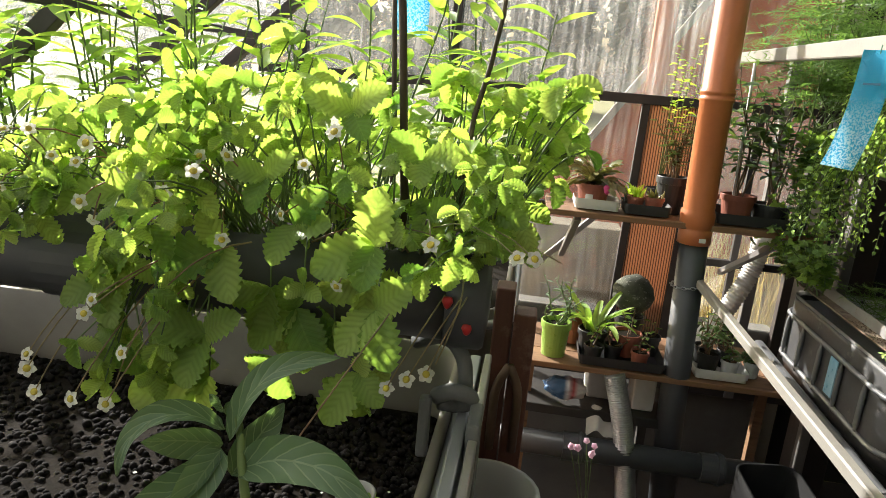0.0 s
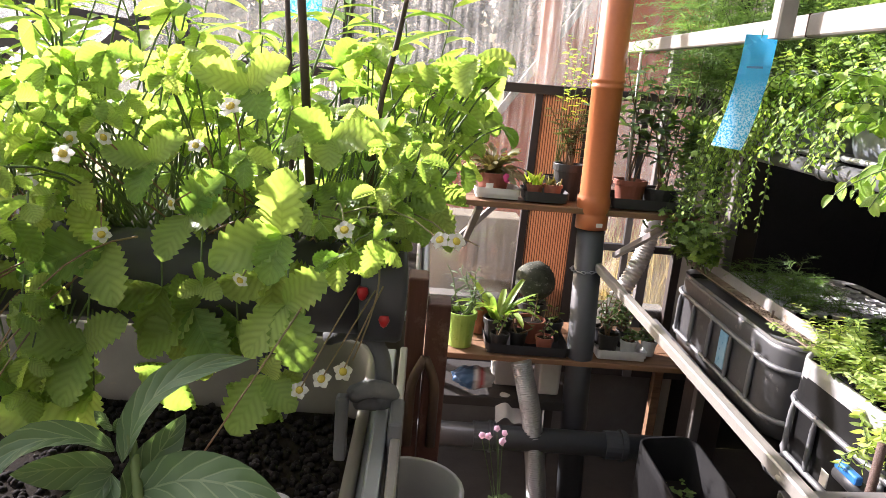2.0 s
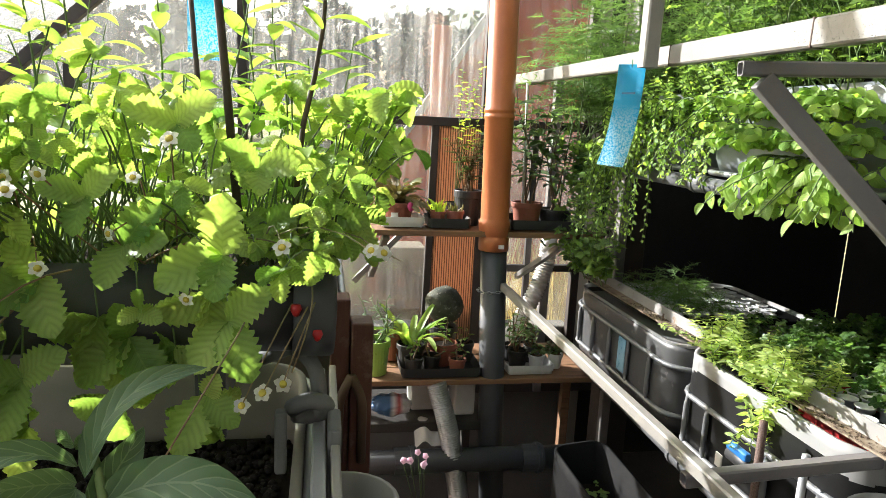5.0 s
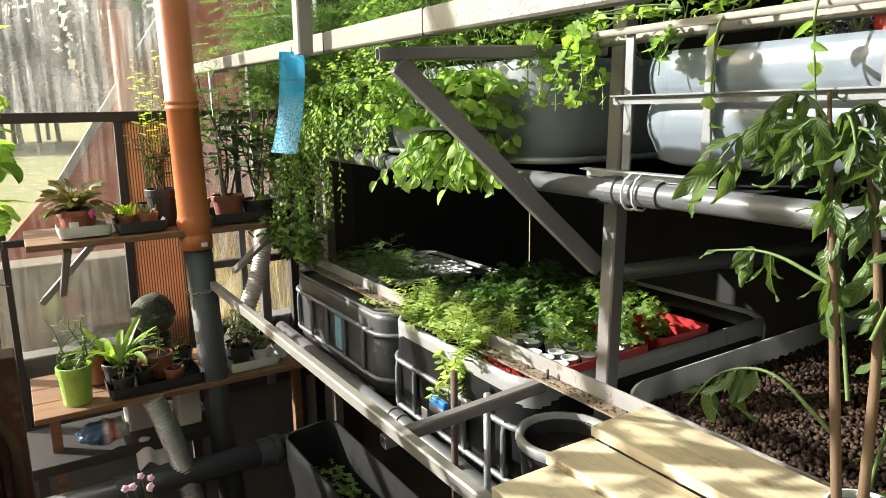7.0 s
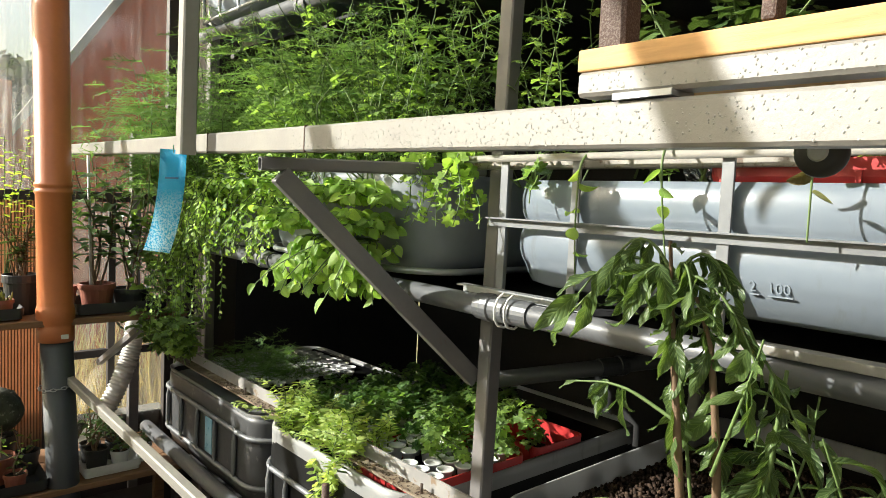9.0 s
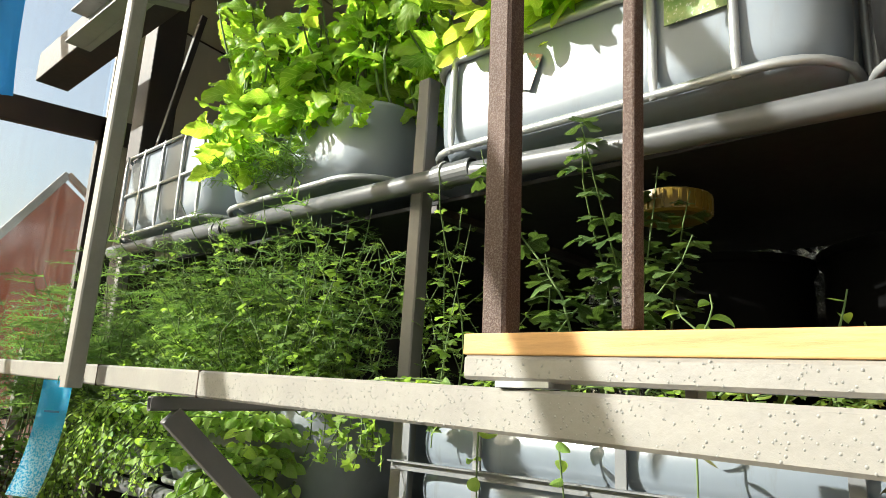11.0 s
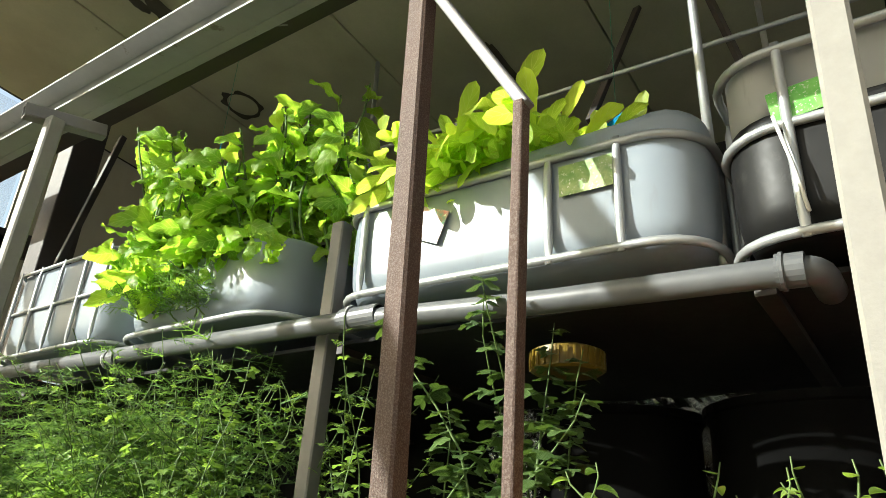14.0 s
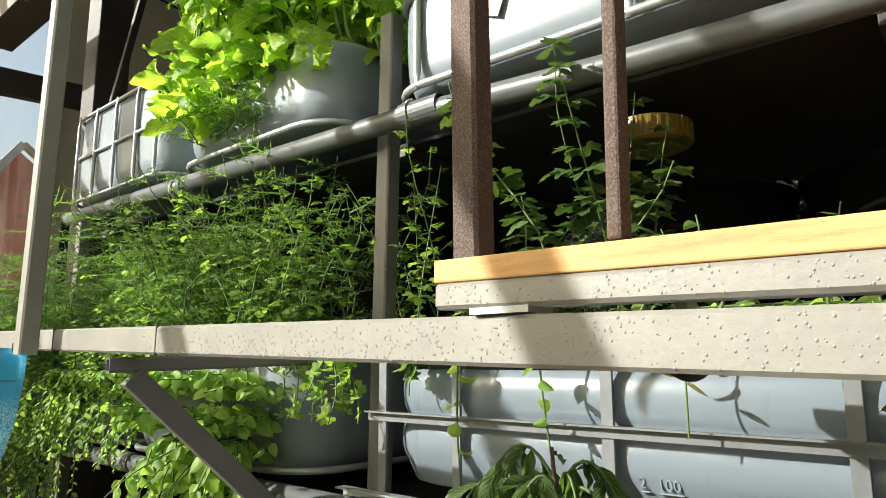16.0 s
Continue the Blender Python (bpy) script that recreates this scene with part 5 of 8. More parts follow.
def strawberries():
    r = random.Random(21)
    th = thing("strawberry_plants", (-0.6, 0.96, 1.38), "lush strawberry plants with small white flowers in the pipe", "strawberries")
    mats, stalks = [], []

    def crown(x):
        t = (PA.x - x) / (PA.x - PB.x)
        return PA.lerp(PB, min(max(t, 0), 1)) + Vector((0, 0, 0.055))
    def add(p, way, nrm, size, x, lift):
        mats.append(aim(p, way, nrm, size))
        stalks.append(arc(crown(x + r.gauss(0, 0.05)), p, lift, 5))
    # leaves that stand out: where the three leaflets meet, and the tip of each
    lit = (
        ((-0.140, 0.80, 1.356), (-0.094, 0.79, 1.397), (-0.174, 0.775, 1.307), (-0.113, 0.77, 1.297)),
        ((-0.146, 0.80, 1.430), (-0.141, 0.79, 1.499), (-0.208, 0.77, 1.400), (-0.150, 0.76, 1.388)),
        ((-0.358, 0.88, 1.385), (-0.438, 0.85, 1.345), (-0.386, 0.87, 1.432), (-0.330, 0.84, 1.325)),
        ((-0.378, 0.87, 1.268), (-0.393, 0.84, 1.202), (-0.325, 0.86, 1.304), (-0.446, 0.85, 1.280)),
        ((-0.119, 0.92, 1.515), (-0.058, 0.90, 1.521), (-0.160, 0.90, 1.545), (-0.114, 0.88, 1.485)),
        ((-0.267, 0.88, 1.423), (-0.222, 0.87, 1.476), (-0.280, 0.84, 1.380), (-0.210, 0.85, 1.435)),
        ((-0.515, 0.90, 1.437), (-0.580, 0.87, 1.410), (-0.478, 0.88, 1.495), (-0.446, 0.86, 1.422)))
    lit += (
        ((-0.305, 0.88, 1.480), (-0.310, 0.85, 1.438), (-0.265, 0.87, 1.512), (-0.350, 0.86, 1.490)),
        ((-0.219, 0.95, 1.564), (-0.276, 0.92, 1.580), (-0.168, 0.93, 1.598), (-0.190, 0.91, 1.532)),
        ((-0.252, 0.88, 1.347), (-0.271, 0.86, 1.335), (-0.222, 0.86, 1.337), (-0.243, 0.86, 1.377)),
        ((-0.037, 0.97, 1.390), (-0.050, 0.95, 1.370), (-0.017, 0.95, 1.385), (-0.037, 0.95, 1.411)),
        ((0.022, 0.98, 1.400), (0.043, 0.96, 1.393), (0.004, 0.96, 1.412), (0.031, 0.96, 1.384)),
        ((-0.090, 0.93, 1.388), (-0.075, 0.91, 1.373), (-0.101, 0.91, 1.382), (-0.086, 0.91, 1.408)),
        ((-0.500, 0.86, 1.330), (-0.550, 0.83, 1.300), (-0.470, 0.85, 1.370), (-0.480, 0.83, 1.275)))
    shaded = (
        ((-0.179, 0.90, 1.229), (-0.214, 0.87, 1.164), (-0.139, 0.87, 1.200), (-0.162, 0.88, 1.266)),
        ((-0.387, 0.90, 1.194), (-0.488, 0.87, 1.160), (-0.444, 0.88, 1.210), (-0.390, 0.87, 1.140)),
        ((-0.109, 0.93, 1.444), (-0.125, 0.91, 1.400), (-0.072, 0.91, 1.405), (-0.068, 0.91, 1.465)),
        ((-0.275, 0.92, 1.300), (-0.330, 0.90, 1.245), (-0.235, 0.90, 1.235), (-0.285, 0.90, 1.350)),
        ((-0.030, 0.95, 1.455), (-0.010, 0.93, 1.400), (0.020, 0.93, 1.445), (-0.055, 0.93, 1.480)))
    deep = tuple(((x, 0.905 + 0.012 * (i % 3), z), (dx, -0.1, -1), s) for i, (x, z, dx, s) in enumerate(((-0.305, 1.33, -0.2, 1.2), (-0.22, 1.29, -0.3, 1.0), (-0.356, 1.33, -0.5, 1.1), (-0.175, 1.36, 0.0, 1.2), (-0.19, 1.21, 0.3, 1.0), (-0.30, 1.22, 0.2, 1.1), (-0.42, 1.24, -0.6, 1.0), (-0.27, 1.26, 0.1, 1.1), (-0.47, 1.29, -0.4, 0.9))))

    def clear(p):
        """Keeps other leaves from covering the leaves that stand out."""
        if -0.22 < p.x < -0.02 and p.y < 1.06 and p.z > 1.56:
            return False
        if p.x < -0.44 and p.y < 1.0 and p.z < 1.385:
            return False
        if (-0.24 < p.x < -0.09 and p.y < 1.0 and 1.32 < p.z < 1.41) or (p.x > -0.14 and p.z < 1.42):
            return False
        for h in lit[:2]:
            q = p - Vector(h[0])
            along_sun = q.dot(SUN_DIR)
            if 0.0 < along_sun < 0.7 and (q - SUN_DIR * along_sun).length < 0.034:
                return False
        for h in lit[:10]:
            if abs(p.x - h[0][0]) < 0.062 and abs(p.z - h[0][2]) < 0.058 and p.y < h[0][1] + 0.045:
                return False
        return True
    for k in range(450):          # the front of the clump
        x = r.uniform(-0.82, -0.01)
        z = 1.60 - (1.60 - 1.385) * r.random() ** 1.0
        s = (1.60 - z) / 0.36
        p = Vector((x, 1.0 - 0.19 * math.sin(min(1.0, s + 0.12) * math.pi * 0.62) + r.gauss(0, 0.055), z - 0.05 * abs(x + 0.3) - 0.32 * max(0.0, -0.42 - x)))
        if clear(p):
            add(p, (r.gauss(0, 0.9), -0.45 + r.gauss(0, 0.3), -0.3 + r.gauss(0, 0.45)), (r.gauss(0, 0.45), -0.3 - 0.5 * s, 0.95 - 0.4 * s), r.uniform(0.30, 0.82), x, 0.05)
    for k in range(130):          # the top and the far side
        x = 0.08 - 0.95 * r.random() ** 1.35
        y = r.uniform(0.96, 1.32)
        p = Vector((x, y, 1.605 - 1.6 * (y - 1.05) ** 2 - 0.06 * abs(x + 0.3) - 0.30 * max(0.0, -0.42 - x) + r.gauss(0, 0.035)))
        if not clear(p):
            continue
        add(p, (r.gauss(0, 1), r.gauss(-0.3, 0.8), -0.1 + r.gauss(0, 0.35)), (r.gauss(0, 0.5), r.gauss(-0.2, 0.5), 1), r.uniform(0.45, 1.05), x, 0.07)
    for k in range(26):           # a few leaves hanging down at the thin end
        x = r.uniform(-0.53, -0.40)
        z = r.uniform(1.20, 1.40)
        add(Vector((x, 0.86 + r.gauss(0, 0.03), z)), (r.gauss(0, 0.6), -0.35, -0.7 + r.gauss(0, 0.3)), (r.gauss(0, 0.3), -0.8, 0.5), r.uniform(0.4, 0.95), x, 0.05)
    for k in range(80):           # within the clump
        x = r.uniform(-0.42, 0.02)
        p = Vector((x, r.uniform(0.95, 1.22), r.uniform(1.40, 1.54) - 0.25 * max(0.0, -0.42 - x)))
        if clear(p):
            add(p, (r.gauss(0, 1), r.gauss(-0.3, 0.7), r.gauss(0, 0.4)), (r.gauss(0, 0.5), -0.4 + r.gauss(0, 0.4), 0.9), r.uniform(0.5, 1.0), x, 0.04)
    # leaves that stand out at the front, and shaded ones that hang behind them
    for node_at, *tips in lit + shaded:
        a = Vector(node_at)
        for tip in tips:
            b = Vector(tip)
            L = (b - a).length
            mid = a.lerp(b, 0.5) + Vector((0, -0.12 * L, 0.06 * L))
            tpl = spine_leaf([a, mid, b], L * 0.36, "obovate", (r.gauss(0, 0.15), -0.85, 0.5), 27, 6, cup=0.3, pleat=L * 0.022, serr=0.22, wavy=0.03, side=8)
            ob = new("leaf", template_mesh("leaf", tpl, LEAF_STRAW))
            ob.parent = th
            ob.matrix_parent_inverse = th.matrix_basis.inverted()
        stalks.append(arc(crown(a.x - 0.03), a, 0.05, 6))
    for p, way, s in deep:
        mats.append(aim(p, way, (r.gauss(0, 0.2), -1, 0.3), s))
        stalks.append(arc(crown(p[0] - 0.03), p, 0.03, 6))
    meshes = [template_mesh("strawberry_leaf", t, LEAF_STRAW) for t in TRIFOLIATE]
    leaf_parts(th, meshes, mats, "leaf", r)
    stems_part(th, stalks, GREEN_STEM, 0.0016, 0.0011, 5, "stalk_tangle")["kind"] = "stuff"
    # runners and hanging flower stalks
    runs = [arc((-0.10, 0.94, 1.39), (-0.205, 0.70, 1.22), 0.09, 10, (0.05, -0.10, 0)), arc((-0.33, 0.9, 1.39), (-0.48, 0.83, 1.20), 0.10, 8, (0, -0.06, 0)),
            arc((-0.06, 0.95, 1.40), (0.07, 1.0, 1.385), 0.03, 8), arc((-0.25, 0.9, 1.40), (-0.06, 0.92, 1.41), 0.06, 8, (0, -0.05, 0)), arc((-0.06, 0.93, 1.38), (-0.075, 0.87, 1.27), 0.05, 8, (0.03, -0.04, 0))]
    fl = []
    for k in range(26):
        x = r.uniform(-0.75, -0.12)
        c = crown(x)
        e = Vector((x + r.gauss(0, 0.06), r.uniform(0.76, 0.86), r.uniform(1.38, 1.57) - 0.2 * max(0.0, -0.42 - x)))
        runs.append(arc(c, e, 0.08, 6))
        fl.append(aim(e, (r.gauss(0, 1), 0.3, r.gauss(0, 0.5)), (r.gauss(0, 0.4), -0.8, 0.6), r.uniform(0.8, 1.15)))
    for e in ((-0.472, 0.78, 1.332), (-0.483, 0.78, 1.313), (-0.437, 0.78, 1.27), (-0.577, 0.8, 1.24), (-0.578, 0.8, 1.221), (-0.57, 0.8, 1.19), (-0.505, 0.78, 1.20), (-0.46, 0.78, 1.20), (-0.086, 0.87, 1.255), (-0.135, 0.87, 1.228), (-0.11, 0.87, 1.244), (-0.38, 0.86, 1.50), (-0.345, 0.86, 1.505)):
        fl.append(aim(e, (r.gauss(0, 1), 0.3, r.gauss(0, 0.5)), (r.gauss(0, 0.3), -0.9, 0.4), r.uniform(0.9, 1.25)))
        runs.append(arc(crown(e[0] + 0.08), e, 0.02, 7, (0, -0.05, 0)))
    stems_part(th, runs, RED_STEM, 0.0013, 0.0009, 5, "runner_tangle", "thin reddish runners")["kind"] = "stuff"
    flowers(th, fl)
    for e in ((-0.073, 0.925, 1.335), (-0.045, 0.93, 1.30)):
        part("strawberry", lathe([(0.0, -0.011), (0.004, -0.008), (0.0075, 0.0), (0.006, 0.006), (0.0, 0.007)], 12, at=e), surface("ripe_red_fruit", (0.5, 0.02, 0.02), rough=0.35), th, "small ripe red strawberry", True)


strawberries()


def tall_narrow_plants():
    r = random.Random(5)
    me = [template_mesh("narrow_leaf", t, LEAF_WILLOW) for t in NARROW]
    spots = [(-1.55, 1.92, 0.80), (-1.28, 2.02, 0.92), (-1.72, 2.22, 0.98), (-0.98, 1.95, 0.88), (-0.62, 1.75, 0.80), (-0.46, 1.88, 0.80), (-0.30, 1.62, 0.66), (-0.14, 1.66, 0.72), (-0.86, 1.75, 0.78), (-1.15, 2.25, 0.95), (-0.20, 1.92, 0.80), (-0.02, 1.80, 0.66), (-0.72, 2.15, 0.9), (-1.45, 2.3, 0.95)]
    for k, (x, y, h) in enumerate(spots):
        base = Vector((x, y, 1.16))
        th = thing("tall_herb", base, "tall green herb with narrow pointed leaves in the rear bed", "herb plant", "tall herbs")
        thin = x > -0.4
        cur = shoots((x, y, 1.16, 0.06, 0.06), 3 if thin else 4, h * (1.05 if thin else 1.0), 0.15, r, n=8)
        for c in cur:
            stems_part(th, [c], GREEN_STEM, 0.0042, 0.0018, 6, "stem")
        leaf_parts(th, me, leaves_on(cur, 10 if thin else 13, r, 0.3, 0.6, 0.9, 1.6, 0.35, 2.4, 0.1), "leaf", r)
    # one dark-stemmed plant and two black canes in front
    base = Vector((-0.09, 1.0, 1.37))
    th = thing("tall_herb", base, "tall herb with a dark stem and pointed leaves", "herb plant", "tall herbs")
    cur = [[Vector((-0.092, 1.0, 1.37)).lerp(Vector((-0.020, 1.02, 1.90)), i / 8) + Vector((0.004 * math.sin(i * 1.7), 0, 0)) for i in range(9)]]
    stems_part(th, cur, DARK_STEM, 0.0045, 0.0025, 7, "stem")
    leaf_parts(th, me, leaves_on(cur, 26, r, 0.2, 0.5, 0.55, 0.95, 0.3), "leaf", r)
    for a, b in (((-0.147, 1.0, 1.37), (-0.206, 1.0, 2.0)), ((-0.262, 1.5, 1.14), (-0.315, 1.52, 2.0))):
        tagged(mesh_object("cane", sweep([a, Vector(a).lerp(Vector(b), 0.5) + Vector((0.004, 0, 0)), b], [0.0058, 0.0055, 0.005], 8), DARK_STEM, smooth=True), "dark plant cane stuck in the bed", "cane")


tall_narrow_plants()
rear = cut_tank("cut_tank", -1.95, 0.0, 1.36, 2.45, 0.85, 1.175, "cream cut tank holding tall herbs", TANK_CREAM, (1.15,), (), rad=0.08)
structure("bed_stand", box(-1.9, -0.05, 1.42, 2.4, FLOOR_Z, 0.85, 0.01), WOOD_BROWN, "timber stand under the bed")


def broad_plant():
    th = thing("broad_leaf_plant", (-0.205, 0.61, 1.02), "young plant with large grey-green pointed leaves", "plant")
    stems_part(th, [[Vector((-0.194, 0.61, 1.02)), Vector((-0.204, 0.615, 1.16)), Vector((-0.211, 0.62, 1.207)), Vector((-0.223, 0.635, 1.244)), Vector((-0.232, 0.65, 1.271)), Vector((-0.241, 0.66, 1.294))]], GREEN_STEM, 0.006, 0.0035, 8, "stem")
    specs = [
        ([(-0.242, 0.65, 1.268), (-0.228, 0.652, 1.314), (-0.203, 0.655, 1.345), (-0.172, 0.66, 1.359), (-0.142, 0.67, 1.361)], 0.017, (-0.5, -0.75, 0.35)),
        ([(-0.248, 0.65, 1.279), (-0.269, 0.63, 1.304), (-0.291, 0.60, 1.312), (-0.306, 0.58, 1.297), (-0.308, 0.57, 1.268)], 0.016, (0.0, -0.45, 0.9)),
        ([(-0.249, 0.65, 1.264), (-0.281, 0.632, 1.273), (-0.310, 0.61, 1.278)], 0.019, (0.1, -0.95, 0.2)),
        ([(-0.246, 0.64, 1.264), (-0.249, 0.61, 1.257), (-0.255, 0.58, 1.241), (-0.262, 0.56, 1.222)], 0.020, (0.5, -0.55, 0.6)),
        ([(-0.246, 0.64, 1.261), (-0.262, 0.60, 1.245), (-0.282, 0.56, 1.244), (-0.303, 0.54, 1.237)], 0.021, (-0.1, -0.6, 0.8)),
        ([(-0.236, 0.64, 1.238), (-0.223, 0.65, 1.262), (-0.212, 0.665, 1.280), (-0.200, 0.68, 1.300)], 0.021, (0.4, -0.85, 0.2)),
        ([(-0.230, 0.64, 1.246), (-0.180, 0.625, 1.276), (-0.131, 0.605, 1.283), (-0.103, 0.595, 1.272), (-0.083, 0.59, 1.262)], 0.025, (0.0, -0.75, 0.65)),
        ([(-0.252, 0.66, 1.292), (-0.258, 0.657, 1.304), (-0.266, 0.655, 1.312)], 0.008, (-0.5, -0.5, 0.6)),
        ([(-0.250, 0.66, 1.290), (-0.247, 0.655, 1.303), (-0.243, 0.652, 1.309)], 0.004, (0.2, -0.8, 0.5)),
    ]
    for pts, w, face in specs:
        pts = [Vector(p) + Vector((0.0, 0, -0.008)) for p in pts]
        tpl = spine_leaf(pts, w * 0.86, "ovate", face, 16, 6, cup=0.45, wavy=0.09, pleat=0.0011, side=7)
        ob = new("leaf", template_mesh("leaf", tpl, LEAF_BROAD))
        ob.parent = th
        ob.matrix_parent_inverse = th.matrix_basis.inverted()


broad_plant()

# small white cup with a seedling standing in the pebbles
cup = thing("cup", (-0.16, 0.84, 1.03), "small white plastic cup with a green seedling in the pebbles", "cup")
part("cup_shell", lathe([(0.0, 1.03), (0.019, 1.03), (0.024, 1.088), (0.0265, 1.09), (0.0265, 1.094), (0.0235, 1.094), (0.021, 1.06), (0.0, 1.058)], 24, at=(-0.16, 0.84, 0)), TANK_PALE, cup, smooth=True)
r = random.Random(77)
leaf_parts(cup, [template_mesh("seedling_leaf", t, LEAF_BASIL) for t in OVAL], [aim((-0.16 + r.gauss(0, 0.006), 0.84 + r.gauss(0, 0.006), 1.07), (r.gauss(0, 0.6), r.gauss(0, 0.6), 1), (r.gauss(0, 1), -1, 0.4), r.uniform(0.5, 0.8)) for k in range(7)], "leaf", r)
# petals fallen on the pebbles
tagged(leaf_mass("fallen_petal", bed, [leaf_template("obovate", 0.006, 0.003, 2, 2)], [aim((r.uniform(-0.5, -0.05), r.uniform(0.6, 0.95), 1.042), (r.gauss(0, 1), r.gauss(0, 1), 0.1), (0, 0, 1), r.uniform(0.7, 1.2)) for k in range(45)], PETAL, "white petals fallen on the pebbles", r), kind="stuff")

# ---- shelves at the end wall ----
TERRA = surface("terracotta_plastic", (0.30, 0.10, 0.06), (0.25, 0.08, 0.05), rough=0.6, grain=60)
POT_BLACK = surface("black_pot_plastic", (0.018, 0.018, 0.019), (0.03, 0.03, 0.03), rough=0.5)
POT_LIME = surface("lime_glazed_pot", (0.33, 0.50, 0.10), (0.30, 0.46, 0.09), rough=0.3, grain=40, relief=0.04)
POT_WHITE = surface("white_pot_plastic", (0.62, 0.63, 0.62), (0.55, 0.56, 0.55), rough=0.5)
TRAY_WHITE = surface("white_tray_plastic", (0.66, 0.66, 0.64), (0.58, 0.57, 0.54), rough=0.45)
PAPER = surface("paper_label", (0.75, 0.74, 0.70), rough=0.8)

shelf = thing("shelf", (0.65, 3.2, 1.115), "brown timber shelf across the end wall", "shelf", "shelves")
for k in range(3):
    part("board", box(0.10, 1.24, 2.955 + k * 0.145, 3.095 + k * 0.145, 1.093, 1.118, 0.003), WOOD_BROWN, shelf)
part("bracket", bar((0.24, 3.0, 1.085), (0.24, 3.82, 0.72), 0.03, 0.03), STEEL_GREY, shelf)
part("bracket", bar((1.10, 3.0, 1.085), (1.10, 3.82, 0.72), 0.03, 0.03), STEEL_GREY, shelf)
part("support", bar((0.02, 3.36, 1.07), (1.46, 3.36, 1.07), 0.03, 0.03), STEEL_DARK, shelf)
part("support", bar((0.14, 3.75, 0.70), (0.42, 3.75, 1.0), 0.035, 0.03), STEEL_GREY, shelf)
low_shelf = thing("shelf", (0.65, 3.2, 0.405), "brown timber lower shelf by the end wall", "shelf", "shelves")
for k in range(3):
    part("board", box(0.05, 1.24, 2.94 + k * 0.175, 3.11 + k * 0.175, 0.405, 0.430, 0.003), WOOD_BROWN, low_shelf)
for lx in (0.12, 1.18):
    part("leg", box(lx - 0.02, lx + 0.02, 3.1, 3.14, FLOOR_Z, 0.405), WOOD_BROWN, low_shelf)


def pot_parts(th, x, y, z, rt, rb, h, mat, label_at=None, n=26):
    part("pot", lathe([(0.0, z + 0.002), (rb, z + 0.002), (rt * 0.96, z + h * 0.80), (rt * 1.05, z + h * 0.81), (rt * 1.05, z + h * 0.985), (rt * 1.03, z + h), (rt * 0.96, z + h), (rt * 0.94, z + h * 0.80), (rb * 0.9, z + h * 0.2)], n, at=(x, y, 0)), mat, th, smooth=False)
    part("potting_soil", lathe([(rt * 0.95, z + h * 0.86), (rt * 0.5, z + h * 0.9), (0.0, z + h * 0.88)], 18, at=(x, y, 0)), SOIL, th, "dark potting soil")
    if label_at:
        part("pot_label", box(x - 0.016 + label_at, x + 0.016 + label_at, y - rt * 0.965, y - rt * 0.94, z + h * 0.35, z + h * 0.6), PAPER, th, "small white label")


def tray(x0, x1, y0, y1, z, h, mat, label):
    th = thing("plant_tray", ((x0 + x1) / 2, (y0 + y1) / 2, z), label, "tray", "plant trays")
    part("tray_shell", tub(x0, x1, y0, y1, z + 0.001, z + h, 0.02, 0.006, h * 0.7), mat, th, smooth=False)
    return th


def shrub(name, x, y, z, rt, rb, h, potmat, label, height, count, spread, per, templates, leafmat, seed, stemmat=BROWN_STEM, smin=0.8, smax=1.3, category="potted plant", label_at=None, lean=(0, 0, 0), droop=0.15, up=0.4):
    r = random.Random(seed)
    th = thing(name, (x, y, z), label, category, "potted plants")
    pot_parts(th, x, y, z, rt, rb, h, potmat, label_at)
    cur = shoots((x, y, z + h * 0.85, rt * 0.35, rt * 0.35), count, height, spread, r, lean, n=8)
    for c in cur:
        stems_part(th, [c], stemmat, 0.005, 0.0018, 6, "stem")
    me = [template_mesh("leaf", t, leafmat) for t in templates]
    leaf_parts(th, me, leaves_on(cur, per, r, 0.25, up, smin, smax, 0.3, 2.4, droop), "leaf", r)
    return th


S1, S2 = 1.118, 0.430
BIG_OVAL = [leaf_template("lance", 0.085, 0.019, 8, 4, droop=d, cup=0.3, seed=k) for k, d in enumerate((0.3, 0.8, 1.2))]
LEAF_CACTUS = leaf_material("leaf_cactus", (0.20, 0.22, 0.07), (0.12, 0.06, 0.04), (0.16, 0.14, 0.06), trans=0.15, side=5, rough=0.4)
tray(0.215, 0.41, 3.0, 3.16, S1, 0.022, TRAY_WHITE, "white plastic tray under a potted cactus")
r = random.Random(31)
th = thing("potted_plant", (0.295, 3.08, S1 + 0.008), "reddish leaf cactus with one pink flower in a terracotta pot", "potted plant", "potted plants")
pot_parts(th, 0.295, 3.08, S1 + 0.006, 0.072, 0.055, 0.105, TERRA, -0.02)
seg = leaf_template("strap", 0.062, 0.013, 5, 2, droop=0.35, cup=0.2, serr=0.25)
mats = []
for k in range(75):
    a, e = r.uniform(0, 6.28), r.uniform(0.1, 1.25)
    p = Vector((0.295, 3.08, S1 + 0.105))
    d = Vector((math.cos(a) * math.cos(e), math.sin(a) * math.cos(e), math.sin(e)))
    for j in range(3):
        mats.append(aim(p, d, (r.gauss(0, 0.5), r.gauss(0, 0.5), 1), r.uniform(0.85, 1.1)))
        p = p + d * 0.052
        d = (d + Vector((0, 0, -0.35))).normalized()
leaf_parts(th, [template_mesh("leaf", seg, LEAF_CACTUS)], mats, "leaf", r)
part("flower", lathe([(0.0, -0.03), (0.012, -0.02), (0.017, 0.0), (0.010, 0.012), (0.0, 0.014)], 12, at=(0.345, 3.0, S1 + 0.105)), surface("magenta_flower", (0.55, 0.05, 0.20)), th, "drooping magenta flower", True)

